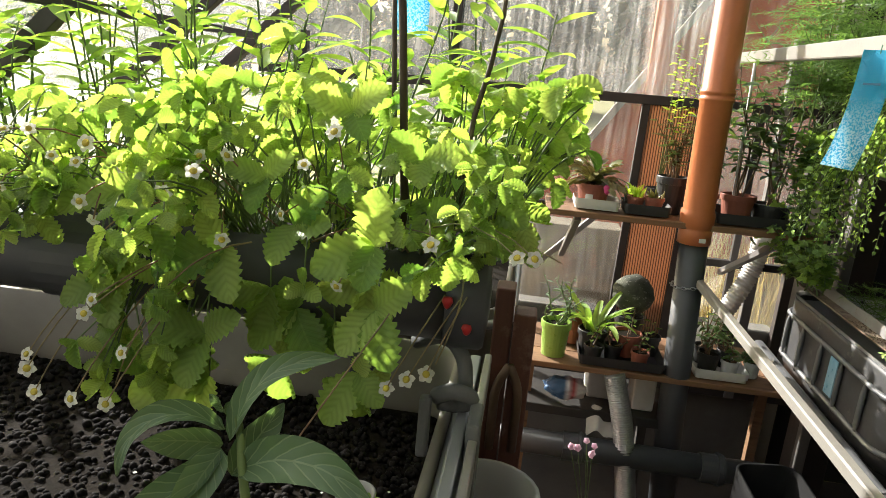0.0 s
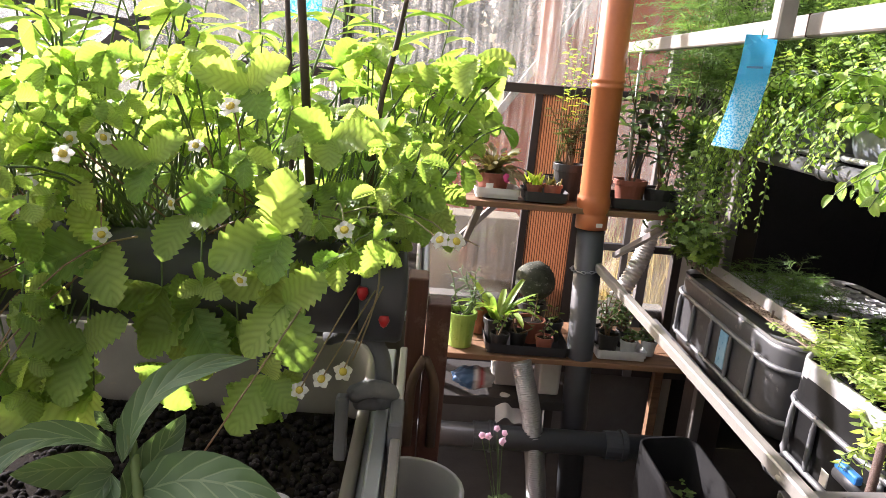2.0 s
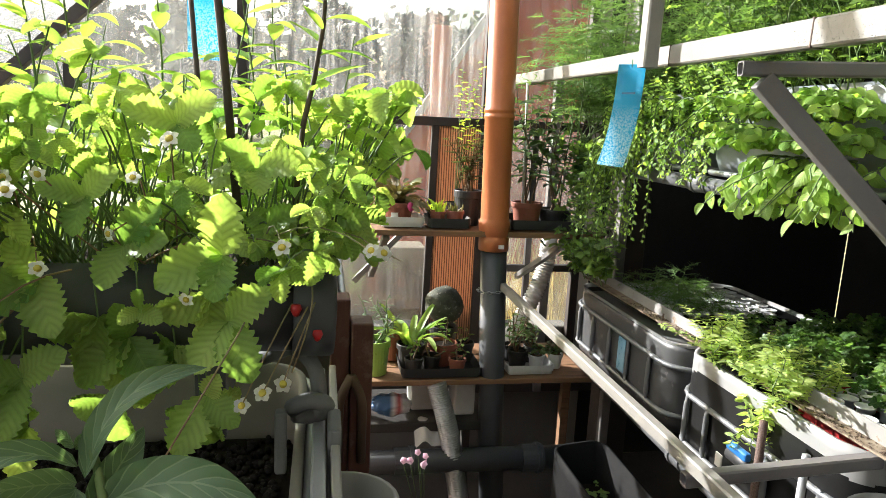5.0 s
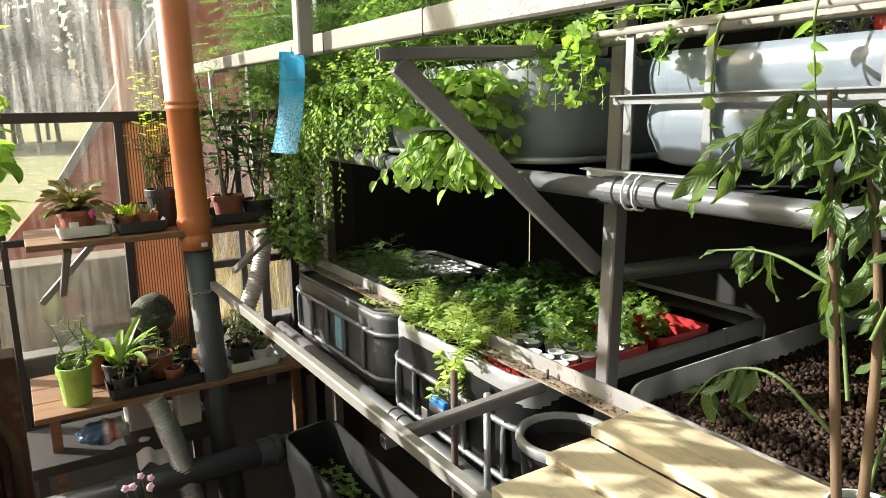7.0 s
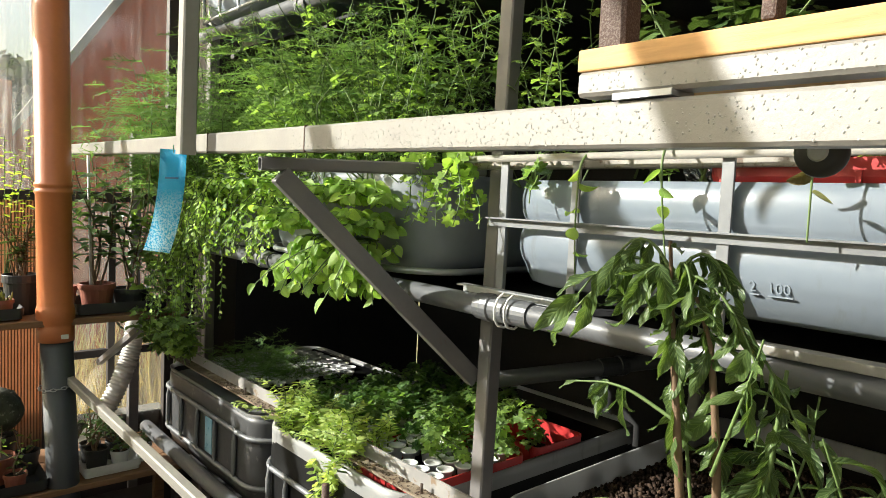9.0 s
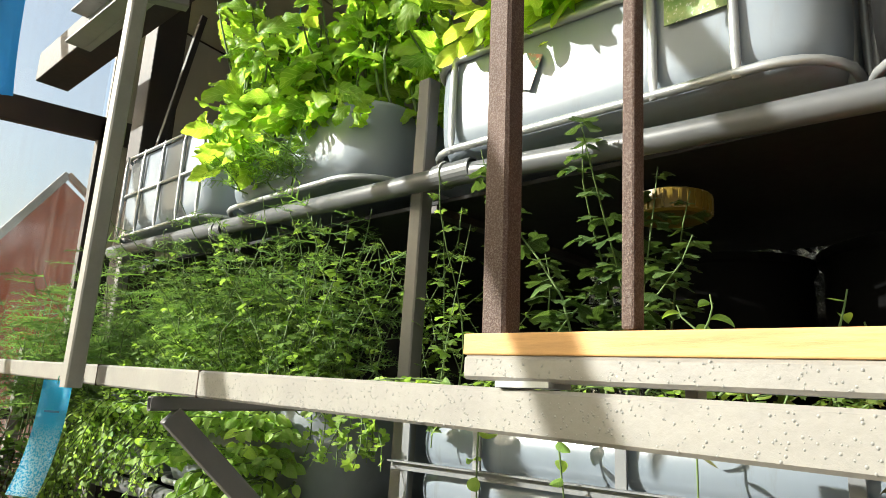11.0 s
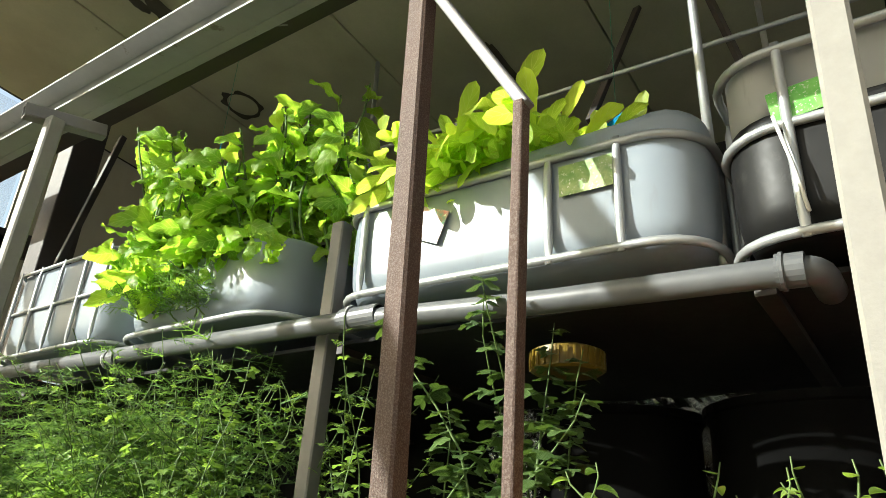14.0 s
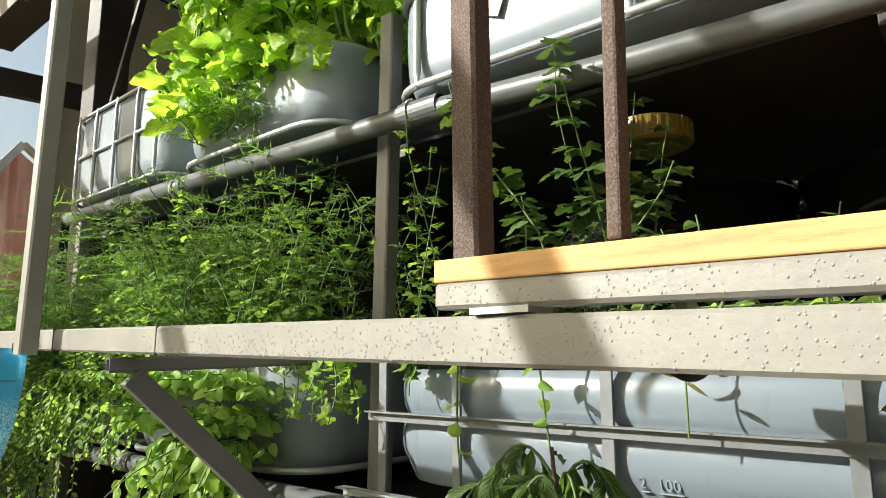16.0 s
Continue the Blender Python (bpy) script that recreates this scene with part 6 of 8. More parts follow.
tray(0.425, 0.62, 2.985, 3.17, S1, 0.024, POT_BLACK, "black plastic tray with small pots")
for (x, y, rr, hh, sd) in ((0.475, 3.05, 0.036, 0.07, 1), (0.552, 3.04, 0.040, 0.075, 2), (0.47, 3.12, 0.036, 0.07, 3)):
    r = random.Random(sd)
    th = thing("potted_plant", (x, y, S1 + 0.008), "small terracotta pot with a pale green pitcher plant", "potted plant", "potted plants")
    pot_parts(th, x, y, S1 + 0.007, rr, rr * 0.75, hh, TERRA if sd < 3 else POT_BLACK, 0.0 if sd == 2 else None)
    me = [template_mesh("leaf", leaf_template("strap", 0.075, 0.008, 6, 3, droop=d, cup=1.2), LEAF_LETTUCE if sd != 2 else LEAF_CACTUS) for d in (-0.2, 0.4)]
    ms = [aim((x + r.gauss(0, 0.01), y + r.gauss(0, 0.01), S1 + hh * 0.9), (r.gauss(0, 0.35), r.gauss(0, 0.35), 1), (r.gauss(0, 1), -1, 0.2), r.uniform(0.5, 1.2 if sd == 1 else 0.7)) for k in range(14)]
    leaf_parts(th, me, ms, "leaf", r)
shrub("potted_plant", 0.635, 3.16, S1, 0.066, 0.052, 0.165, POT_BLACK, "evergreen shrub with small leaves in a black pot", 0.30, 8, 0.14, 22, [leaf_template("lance", 0.05, 0.010, 5, 2, droop=0.3)], LEAF_DARK, 41)
tray(0.805, 1.165, 2.99, 3.25, S1, 0.02, POT_BLACK, "black plastic tray under two pots")
shrub("potted_plant", 0.905, 3.10, S1 + 0.008, 0.070, 0.054, 0.115, TERRA, "leafy citrus seedling with a white stake in a terracotta pot", 0.56, 5, 0.14, 15, BIG_OVAL, LEAF_DARK, 42, smin=0.9, smax=1.35)
tagged(mesh_object("plant_stake", sweep([(0.875, 3.07, S1 + 0.10), (0.862, 3.08, 1.78)], 0.006, 8), TRAY_WHITE, smooth=True), "white plastic stake in a pot", "stake")
shrub("potted_plant", 1.05, 3.12, S1 + 0.008, 0.078, 0.064, 0.085, POT_BLACK, "dark-leaved young tree in a low black pot", 0.54, 5, 0.16, 15, BIG_OVAL, LEAF_DARK, 43, smin=0.9, smax=1.35)
shrub("potted_plant", 0.80, 3.24, S1, 0.060, 0.048, 0.10, TERRA, "dark-leaved shrub in a terracotta pot behind the pipe", 0.5, 4, 0.12, 13, BIG_OVAL, LEAF_DARK, 44, smin=0.9, smax=1.3)
r = random.Random(45)
th = thing("potted_plant", (0.60, 3.25, S1), "climbing twigs with bright yellow-green leaves in a small pot", "potted plant", "potted plants")
pot_parts(th, 0.60, 3.30, S1, 0.05, 0.04, 0.09, POT_BLACK)
cur = [arc((0.60, 3.30, S1 + 0.08), (0.60 + dx, 3.12 + dy, 1.62 + h), 0.05, 8) for dx, dy, h in ((0.06, 0.0, 0.25), (0.02, 0.05, 0.15), (0.08, 0.02, 0.06), (-0.02, 0.05, 0.22))]
for c in cur:
    stems_part(th, [c], GREEN_STEM, 0.003, 0.0012, 5, "stem")
leaf_parts(th, [template_mesh("leaf", t, LEAF_LETTUCE) for t in OVAL], leaves_on(cur, 18, r, 0.5, 0.4, 0.5, 1.0), "leaf", r)

# lower shelf
r = random.Random(51)
th = shrub("potted_plant", 0.213, 3.045, S2, 0.066, 0.054, 0.165, POT_LIME, "thin-stemmed plant in a glossy lime green pot", 0.24, 7, 0.14, 10, [leaf_template("lance", 0.05, 0.005, 4, 2, droop=0.5)], LEAF_BROAD, 51, GREEN_STEM)
tray(0.325, 0.70, 2.95, 3.25, S2, 0.022, POT_BLACK, "black plastic tray full of pots")
th = thing("potted_plant", (0.385, 3.10, S2 + 0.008), "strap-leaved lily in a black pot", "potted plant", "potted plants")
pot_parts(th, 0.385, 3.10, S2 + 0.007, 0.066, 0.052, 0.12, POT_BLACK)
me = [template_mesh("leaf", leaf_template("strap", 0.24, 0.017, 10, 4, droop=d, cup=0.4), LEAF_BASIL) for d in (0.6, 1.2, 1.7)]
leaf_parts(th, me, [aim((0.385 + r.gauss(0, 0.012), 3.10 + r.gauss(0, 0.008), S2 + 0.11), (math.cos(a) * 0.55, math.sin(a) * 0.45, 1), (math.cos(a + 3.14), math.sin(a + 3.14), 0.8), r.uniform(0.75, 1.1)) for a in [k * 0.45 for k in range(15)]], "leaf", r)
for x, y, rr, hh, mt, lab in ((0.385, 2.99, 0.042, 0.085, POT_BLACK, "small black pot with dry soil"), (0.475, 3.03, 0.040, 0.085, POT_BLACK, "small black pot with dry soil"), (0.545, 3.14, 0.068, 0.11, TERRA, "wide terracotta pot with low leaves"), (0.59, 2.995, 0.040, 0.08, TERRA, "small terracotta pot with a thin stem"), (0.31, 3.22, 0.06, 0.14, TERRA, "terracotta pot behind the lily"), (0.66, 3.17, 0.045, 0.1, POT_BLACK, "black pot with a bare stem")):
    shrub("potted_plant", x, y, S2 + 0.008, rr, rr * 0.78, hh, mt, lab, 0.12, 2, 0.05, 5, OVAL, LEAF_HERB, int(x * 1000), BROWN_STEM, 0.5, 0.9)
ball = thing("basket_ball_plant", (0.57, 3.28, S2), "ball of pale moss and leaves in a black pot", "potted plant")
pot_parts(ball, 0.57, 3.28, S2, 0.07, 0.055, 0.16, POT_BLACK)
bm = bmesh.new()
bmesh.ops.create_icosphere(bm, subdivisions=3, radius=0.095)
for v in bm.verts:
    v.co *= 1 + 0.12 * noise.noise(v.co * 30)
    v.co += Vector((0.57, 3.28, S2 + 0.262))
part("ball", bm, surface("pale_moss", (0.07, 0.075, 0.05), (0.03, 0.035, 0.022), wear=(0.2, 0.2, 0.16), wear_at=0.58, blotch=22, rough=0.9, grain=120, relief=1.0), ball, smooth=True)
tray(0.83, 1.06, 2.97, 3.2, S2, 0.022, TRAY_WHITE, "white plastic tray with small pots")
for x, y, rr, hh, mt in ((0.985, 3.03, 0.038, 0.08, POT_WHITE), (0.90, 3.06, 0.048, 0.095, POT_BLACK), (1.09, 3.06, 0.036, 0.075, POT_WHITE), (0.90, 3.17, 0.042, 0.085, POT_BLACK), (1.0, 3.15, 0.042, 0.085, POT_BLACK)):
    shrub("potted_plant", x, y, S2 + 0.008, rr, rr * 0.78, hh, mt, "small pot with a dark green seedling", 0.2 if mt is POT_BLACK else 0.07, 4, 0.07, 8, OVAL, LEAF_DARK, int(x * 999 + y * 77), BROWN_STEM, 0.6, 1.1)

# below the shelves
th = thing("plastic_bag", (0.29, 3.0, 0.17), "blue white and red plastic bag lying under the shelf", "bag")
bm = bmesh.new()
bmesh.ops.create_icosphere(bm, subdivisions=4, radius=1.0)
for v in bm.verts:
    n = noise.noise(v.co * 3.1) * 0.25 + noise.noise(v.co * 9) * 0.09
    v.co = Vector((v.co.x * 0.095, v.co.y * 0.05, v.co.z * 0.052)) * (1 + n) + Vector((0.29, 3.02, 0.285))
m, t, b = nodes_of("printed_bag")
sep = t.nodes.new("ShaderNodeSeparateXYZ")
t.links.new(coords(t), sep.inputs[0])
col = ramp(t, sep.outputs[0], [(0.0, (0.05, 0.10, 0.22)), (0.28, (0.05, 0.13, 0.26)), (0.30, (0.6, 0.6, 0.62)), (0.325, (0.45, 0.06, 0.06)), (0.345, (0.62, 0.6, 0.6))])
t.links.new(col, b.inputs["Base Color"])
b.inputs["Roughness"].default_value = 0.3
part("bag", bm, m, th, smooth=True)
th = thing("cloth", (0.46, 3.0, 0.1), "crumpled pale cloth hanging under the shelf", "cloth")
bm = sheet(0.40, 0.53, 2.93, 3.05, 0.2, 14, 12, 0.03, 18)
for v in bm.verts:
    v.co.z -= 0.9 * max(0, 3.0 - v.co.y) + 0.35 * abs(v.co.x - 0.46)
part("fabric", bm, surface("pale_cloth", (0.6, 0.58, 0.54), rough=0.95, relief=0.5), th, smooth=True)
tagged(mesh_object("bin_box", box(0.40, 0.55, 3.12, 3.3, 0.205, 0.39, 0.01), TRAY_WHITE), "pale plastic box under the shelf", "box")
tagged(mesh_object("bin_box", box(0.60, 0.70, 3.05, 3.2, 0.205, 0.39, 0.01), TRAY_WHITE), "pale plastic box under the shelf", "box")
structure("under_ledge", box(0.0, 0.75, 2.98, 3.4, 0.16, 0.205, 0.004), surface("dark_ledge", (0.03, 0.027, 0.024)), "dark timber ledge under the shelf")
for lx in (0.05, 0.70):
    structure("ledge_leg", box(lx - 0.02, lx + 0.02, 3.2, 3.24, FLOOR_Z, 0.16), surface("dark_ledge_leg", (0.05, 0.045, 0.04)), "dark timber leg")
pipe_run("floor_drain", [(-0.4, 2.9, 0.06), (1.3, 2.9, 0.05)], 0.055, PIPE_DARK, "dark grey drain pipe under the shelves", [((0.35, 2.9, 0.057), (1, 0, 0), 0.1), ((0.95, 2.9, 0.052), (1, 0, 0), 0.1)])
# ribbed silver hose
HOSE = surface("silver_hose", (0.50, 0.50, 0.50), (0.42, 0.42, 0.42), rough=0.35, metal=0.7)
pts = rounded([(0.485, 2.935, 0.415), (0.55, 2.90, 0.20), (0.605, 2.89, -0.1), (0.645, 2.89, -0.42)], 0.2, 12)
dense = []
for a, b in zip(pts, pts[1:]):
    k = max(1, int((b - a).length / 0.0025))
    dense.extend(a.lerp(b, i / k) for i in range(k))
th = thing("ribbed_hose", (0.62, 2.92, FLOOR_Z), "ribbed silver hose hanging from the shelf", "hose")
part("hose", sweep(dense, [0.043 + 0.004 * math.sin(i * 1.55) for i in range(len(dense))], 20), HOSE, th, smooth=True)
# white padded duct by the window
th = thing("padded_duct", (1.0, 3.72, 0.45), "white wrinkled duct leaning at the window", "duct")
pts = rounded([(1.0, 3.70, 0.30), (1.16, 3.70, 0.60), (1.24, 3.72, 0.80), (1.25, 3.72, 0.99)], 0.15, 13)
pts = [a.lerp(b, k / 4) for a, b in zip(pts, pts[1:]) for k in range(4)]
part("duct", sweep(pts, [0.047 + 0.004 * math.sin(i * 1.3) for i in range(len(pts))], 18), surface("white_duct", (0.7, 0.68, 0.64), rough=0.6), th, smooth=True)
# pink flowers low down
r = random.Random(61)
th = thing("cyclamen", (0.42, 2.75, -0.2), "small plant with pale pink flowers near the floor", "plant")
part("pot", lathe([(0.0, -0.45), (0.05, -0.45), (0.07, -0.3), (0.06, -0.3), (0.0, -0.32)], 18, at=(0.44, 2.8, 0)), POT_BLACK, th)
pink = template_mesh("pink_flower", merged([(leaf_template("obovate", 0.028, 0.011, 4, 3, droop=-0.4, cup=0.4), turn(35, 0, 72 * i)) for i in range(5)]), PETAL_PINK)
cur = []
for e in ((0.32, 2.75, 0.14), (0.35, 2.74, 0.145), (0.385, 2.75, 0.175), (0.415, 2.76, 0.15), (0.40, 2.76, 0.12), (0.40, 2.7, -0.22)):
    cur.append(arc((0.44, 2.8, -0.31), e, 0.02, 6))
    leaf_parts(th, [pink], [aim(e, (r.gauss(0, 1), -0.2, r.gauss(0, 0.5)), (r.gauss(0, 0.3), -0.8, 0.5), r.uniform(0.8, 1.2))], "flower", r)
for c in cur[:5]:
    stems_part(th, [c], GREEN_STEM, 0.002, 0.0015, 5, "stem")
leaf_parts(th, [template_mesh("leaf", t, LEAF_DARK) for t in FAN], [aim((0.44 + r.gauss(0, 0.05), 2.78 + r.gauss(0, 0.03), -0.22 + r.gauss(0, 0.03)), (r.gauss(0, 1), r.gauss(0, 1), 0.2), (0, -0.4, 1), 1.4) for k in range(24)], "leaf", r)
# dark trough on the floor
th = thing("floor_trough", (1.0, 2.3, FLOOR_Z), "dark plastic trough with green seedlings on the floor", "trough")
part("trough_shell", tub(0.89, 1.12, 1.4, 2.50, -0.05, 0.33, 0.06, 0.012, 0.2, 0.02), surface("dark_trough", (0.008, 0.008, 0.0085), (0.012, 0.012, 0.012), rough=0.75, spec=0.08), th, smooth=True)
part("trough_soil", box(0.91, 1.10, 1.42, 2.48, 0.0, 0.15), SOIL, th)
for lx, ly in ((0.93, 1.5), (1.08, 1.5), (0.93, 2.4), (1.08, 2.4)):
    part("leg", box(lx - 0.02, lx + 0.02, ly - 0.02, ly + 0.02, FLOOR_Z, -0.05), WOOD_BROWN, th)
leaf_mass("seedling", th, FAN, [aim((r.uniform(0.92, 1.09), r.uniform(1.45, 2.45), 0.17), (r.gauss(0, 1), r.gauss(0, 1), 0.4), (0, 0, 1), r.uniform(0.4, 0.8)) for k in range(260)], LEAF_HERB, "tiny green seedlings", kind="stuff")

# ---- things on the rack ----
def sticky_trap(top, width, length, turn_z, bend, label, cord=0.05, tip=0.0, mat=None):
    """A thin blue card hanging from a cord, curled along its length."""
    th = thing("sticky_trap", top, label, "insect trap", "sticky traps")
    bm = bmesh.new()
    n = 12
    rows = []
    R = Matrix.Rotation(radians(turn_z), 3, "Z") @ Matrix.Rotation(radians(tip), 3, "Y")
    y, z, ang = 0.0, 0.0, 0.0
    for i in range(n + 1):
        row = []
        for u in (-0.5, -0.17, 0.17, 0.5):
            row.append(bm.verts.new(Vector(top) + R @ Vector((u * width, y, z))))
        rows.append(row)
        ang = bend * (i / n) ** 1.5
        y += length / n * math.sin(ang)
        z -= length / n * math.cos(ang)
    for a, b in zip(rows, rows[1:]):
        for j in range(3):
            bm.faces.new((a[j], a[j + 1], b[j + 1], b[j]))
    bmesh.ops.solidify(bm, geom=bm.faces[:], thickness=0.0012)
    part("card", bm, mat or BLUE_CARD, th, smooth=True)
    part("cord", sweep([Vector(top) + Vector((0, 0, -0.008)), Vector(top) + Vector((0, 0, cord))], 0.0012, 6), surface("green_cord", (0.05, 0.25, 0.15)), th, "green tying cord")
    for k, (w, dz) in enumerate(((0.5, 0.075), (0.3, 0.09))):
        c = Vector(top) + R @ Vector((0, -0.0016, -dz))
        part("print_bar", box(-w * width / 2, w * width / 2, -0.0004, 0.0004, -0.0025, 0.0025, 0, Matrix.Translation(c) @ Matrix.Rotation(radians(turn_z), 4, "Z")), surface("blue_print", (0.02, 0.15, 0.30)), th)
    return th


m, t, b = nodes_of("blue_sticky_card")
spk = noise_tex(t, 260, 2, 0.6)
fade = noise_tex(t, 6, 3)
gen = t.nodes.new("ShaderNodeTexCoord")
low = t.nodes.new("ShaderNodeSeparateXYZ")
t.links.new(gen.outputs["Generated"], low.inputs[0])
glue = mixed(t, 1.0, ramp(t, spk, [(0.47, (0, 0, 0)), (0.52, (1, 1, 1))]), ramp(t, low.outputs[2], [(0.0, (1, 1, 1)), (0.45, (0.55, 0.55, 0.55)), (0.62, (0.02, 0.02, 0.02))]), "MULTIPLY")
col = mixed(t, glue, mixed(t, fade, (0.03, 0.42, 0.72), (0.06, 0.50, 0.78)), (0.62, 0.88, 0.97))
t.links.new(col, b.inputs["Base Color"])
b.inputs["Roughness"].default_value = 0.25
tr = t.nodes.new("ShaderNodeBsdfTranslucent")
t.links.new(col, tr.inputs[0])
mx = t.nodes.new("ShaderNodeMixShader")
mx.inputs[0].default_value = 0.4
t.links.new(b.outputs[0], mx.inputs[1])
t.links.new(tr.outputs[0], mx.inputs[2])
t.links.new(mx.outputs[0], t.nodes["Material Output"].inputs[0])
BLUE_CARD = m
BLUE_PLAIN = surface("plain_blue_card", (0.02, 0.30, 0.62), (0.02, 0.26, 0.55), rough=0.35, relief=0.05)
sticky_trap((0.762, 1.80, 1.760), 0.086, 0.275, -60, -0.48, "curled blue sticky insect trap tied to the beam", 0.012, 2.0)
sticky_trap((0.355, 1.19, 2.46), 0.10, 0.25, -35, 0.3, "blue sticky insect trap hanging overhead", 1.1, 0.0, BLUE_PLAIN)
sticky_trap((-0.345, 1.97, 1.965), 0.09, 0.25, 20, 0.1, "blue sticky insect trap among the tall herbs", 1.0)
sticky_trap((1.60, 2.20, 3.35), 0.12, 0.25, 60, 0.1, "blue sticky insect trap behind the greens", 0.58)
sticky_trap((1.95, 0.55, 3.12), 0.12, 0.22, 60, 0.1, "blue sticky insect trap behind the lettuce", 0.77)


def plant_mass(name, label, category, boxes, templates, mat, seed, height, spread, per, smin, smax, stem=GREEN_STEM, r0=0.003, lean=(0, 0, 0), as_parts=False, droop=0.1, up=0.4, start=0.2, group="", wob=0.02, face=None):
    """A stand of shoots over one or more base areas (x, y, z, half x, half y, count)."""
    r = random.Random(seed)
    x, y, z = boxes[0][:3]
    th = thing(name, (x, y, z), label, category, group)
    cur = []
    for bx in boxes:
        cur += shoots(bx[:5], bx[5], height, spread, r, lean, n=8, wob=wob)
    ob = stems_part(th, cur, stem, r0, 0.0012, 5, "stem_stand")
    ob["kind"] = "stuff"
    mats = leaves_on(cur, per, r, start, up, smin, smax, 0.3, 2.4, droop, face)
    if as_parts:
        leaf_parts(th, [template_mesh("leaf", q, mat) for q in templates], mats, "leaf", r)
    else:
        leaf_mass("foliage", th, templates, mats, mat, kind="stuff", r=r)
    return th


# upper level: leafy greens and lettuce
r = random.Random(71)
def rosette(name, label, category, at, count, templates, mat, r, lift=1.0, spread=1.0, smin=0.7, smax=1.2, fall=0.0, h=0.12, front=(-0.25, 0, 0), group=""):
    th = thing(name, at, label, category, group)
    ms, st = [], []
    for k in range(count):
        a = r.uniform(0, 6.28)
        q = r.random()
        d = Vector((math.cos(a), math.sin(a), 0)) * spread + Vector((0, 0, lift * r.uniform(0.3, 1.3))) + Vector(front) * r.random()
        p = Vector(at) + Vector((math.cos(a), math.sin(a), 0)) * 0.05 * q + Vector((r.gauss(0, 0.05), r.gauss(0, 0.05), h * r.random()))
        ms.append(aim(p, d, (r.gauss(0, 0.3) - d.x, r.gauss(0, 0.3) - d.y, 0.5), r.uniform(smin, smax)))
    leaf_parts(th, [template_mesh("leaf", q, mat) for q in templates], ms, "leaf", r)
    return th


for x, y, n, h in ((1.36, 2.04, 6, 0.62), (1.40, 1.92, 6, 0.60), (1.34, 1.76, 5, 0.34), (1.38, 1.62, 5, 0.42), (1.42, 1.48, 6, 0.60), (1.44, 1.36, 6, 0.58), (1.50, 1.18, 5, 0.42)):
    th = thing("radish_greens", (x, y, 2.60), "tall bright green leafy radish plant in the upper tank", "leafy greens", "radish greens")
    cur = shoots((x, y, 2.59, 0.05, 0.05), n, h, 0.10, r, lean=(-0.05, 0, 0), n=7)
    for c in cur:
        stems_part(th, [c], GREEN_STEM, 0.006, 0.003, 6, "stem")
    ms = []
    for c in cur:
        for k in range(16):
            p, d = along(c, min(0.999, (k + r.random()) / 16))
            a = r.uniform(0, 6.28)
            ms.append(aim(p, (math.cos(a), math.sin(a), r.uniform(-0.5, 0.6)), (-0.6 + r.gauss(0, 0.45), -0.5 + r.gauss(0, 0.45), 0.5 + r.gauss(0, 0.3)), r.uniform(0.5, 1.15)))
    leaf_parts(th, [template_mesh("leaf", q, LEAF_RADISH) for q in LYRE], ms, "leaf", r)
for x, y, z in ((1.30, 2.00, 2.60), (1.28, 1.92, 2.54), (1.29, 1.86, 2.62), (1.27, 1.80, 2.52), (1.29, 1.70, 2.60), (1.29, 1.58, 2.60), (1.27, 1.98, 2.50)):
    rosette("radish_greens", "radish leaves drooping over the tank edge", "leafy greens", (x, y, z), 20, LYRE, LEAF_RADISH, r, -0.2, 0.6, 0.5, 1.0, h=0.08, front=(-0.9, 0, -0.6), group="radish greens")
for x, y, z in ((1.33, 2.02, 3.02), (1.36, 1.90, 2.96), (1.42, 1.45, 3.0), (1.45, 1.60, 2.95)):
    th = thing("radish_greens", (x, y, 2.63), "tall radish shoot gone to flower bud", "leafy greens", "radish greens")
    cur = shoots((x, y, 2.62, 0.01, 0.01), 1, z - 2.58, 0.03, r)
    stems_part(th, cur, GREEN_STEM, 0.005, 0.002, 6, "stem")
    leaf_parts(th, [template_mesh("leaf", q, LEAF_RADISH) for q in LYRE[:2]], leaves_on(cur, 12, r, 0.3, 0.7, 0.3, 0.55), "leaf", r)
for at, n in (((1.345, 0.82, 2.605), 40), ((1.36, 0.74, 2.62), 44), ((1.37, 0.66, 2.625), 46), ((1.38, 0.57, 2.625), 44), ((1.39, 0.48, 2.62), 30)):
    rosette("lettuce", "bright green loose-leaf lettuce in the upper tank", "lettuce", at, n, SPOON, LEAF_LETTUCE, r, 0.75, 0.85, 0.7, 1.15, h=0.09, front=(-0.5, 0, -0.1), group="lettuces")
for at in ((1.29, 0.86, 2.64), (1.285, 0.80, 2.65), (1.285, 0.73, 2.66), (1.29, 0.66, 2.66), (1.30, 0.58, 2.67), (1.31, 0.50, 2.67)):
    rosette("lettuce", "bright green lettuce leaning over the tank rim", "lettuce", at, 17, SPOON, LEAF_LETTUCE, r, 0.2, 0.5, 0.6, 1.05, h=0.05, front=(-0.6, 0, -0.8), group="lettuces")
th = thing("lettuce", (1.45, 0.22, 2.60), "single upright lettuce leaf shoot", "lettuce", "lettuces")
leaf_parts(th, [template_mesh("leaf", SPOON[3], LEAF_LETTUCE)], [aim((1.38, 0.33, 2.61), (0.0, -0.45, 1), (-1, 0, 0.3), 1.0), aim((1.40, 0.38, 2.62), (0.0, 0.15, 1), (-1, 0, 0.3), 0.9)], "leaf", r)
rosette("radish_greens", "green leafy shoot hanging over the tank edge", "leafy greens", (1.29, 1.38, 2.56), 9, LYRE, LEAF_RADISH, r, -0.6, 0.5, 0.4, 0.7, h=0.02, front=(-0.4, 0, -0.4), group="radish greens")
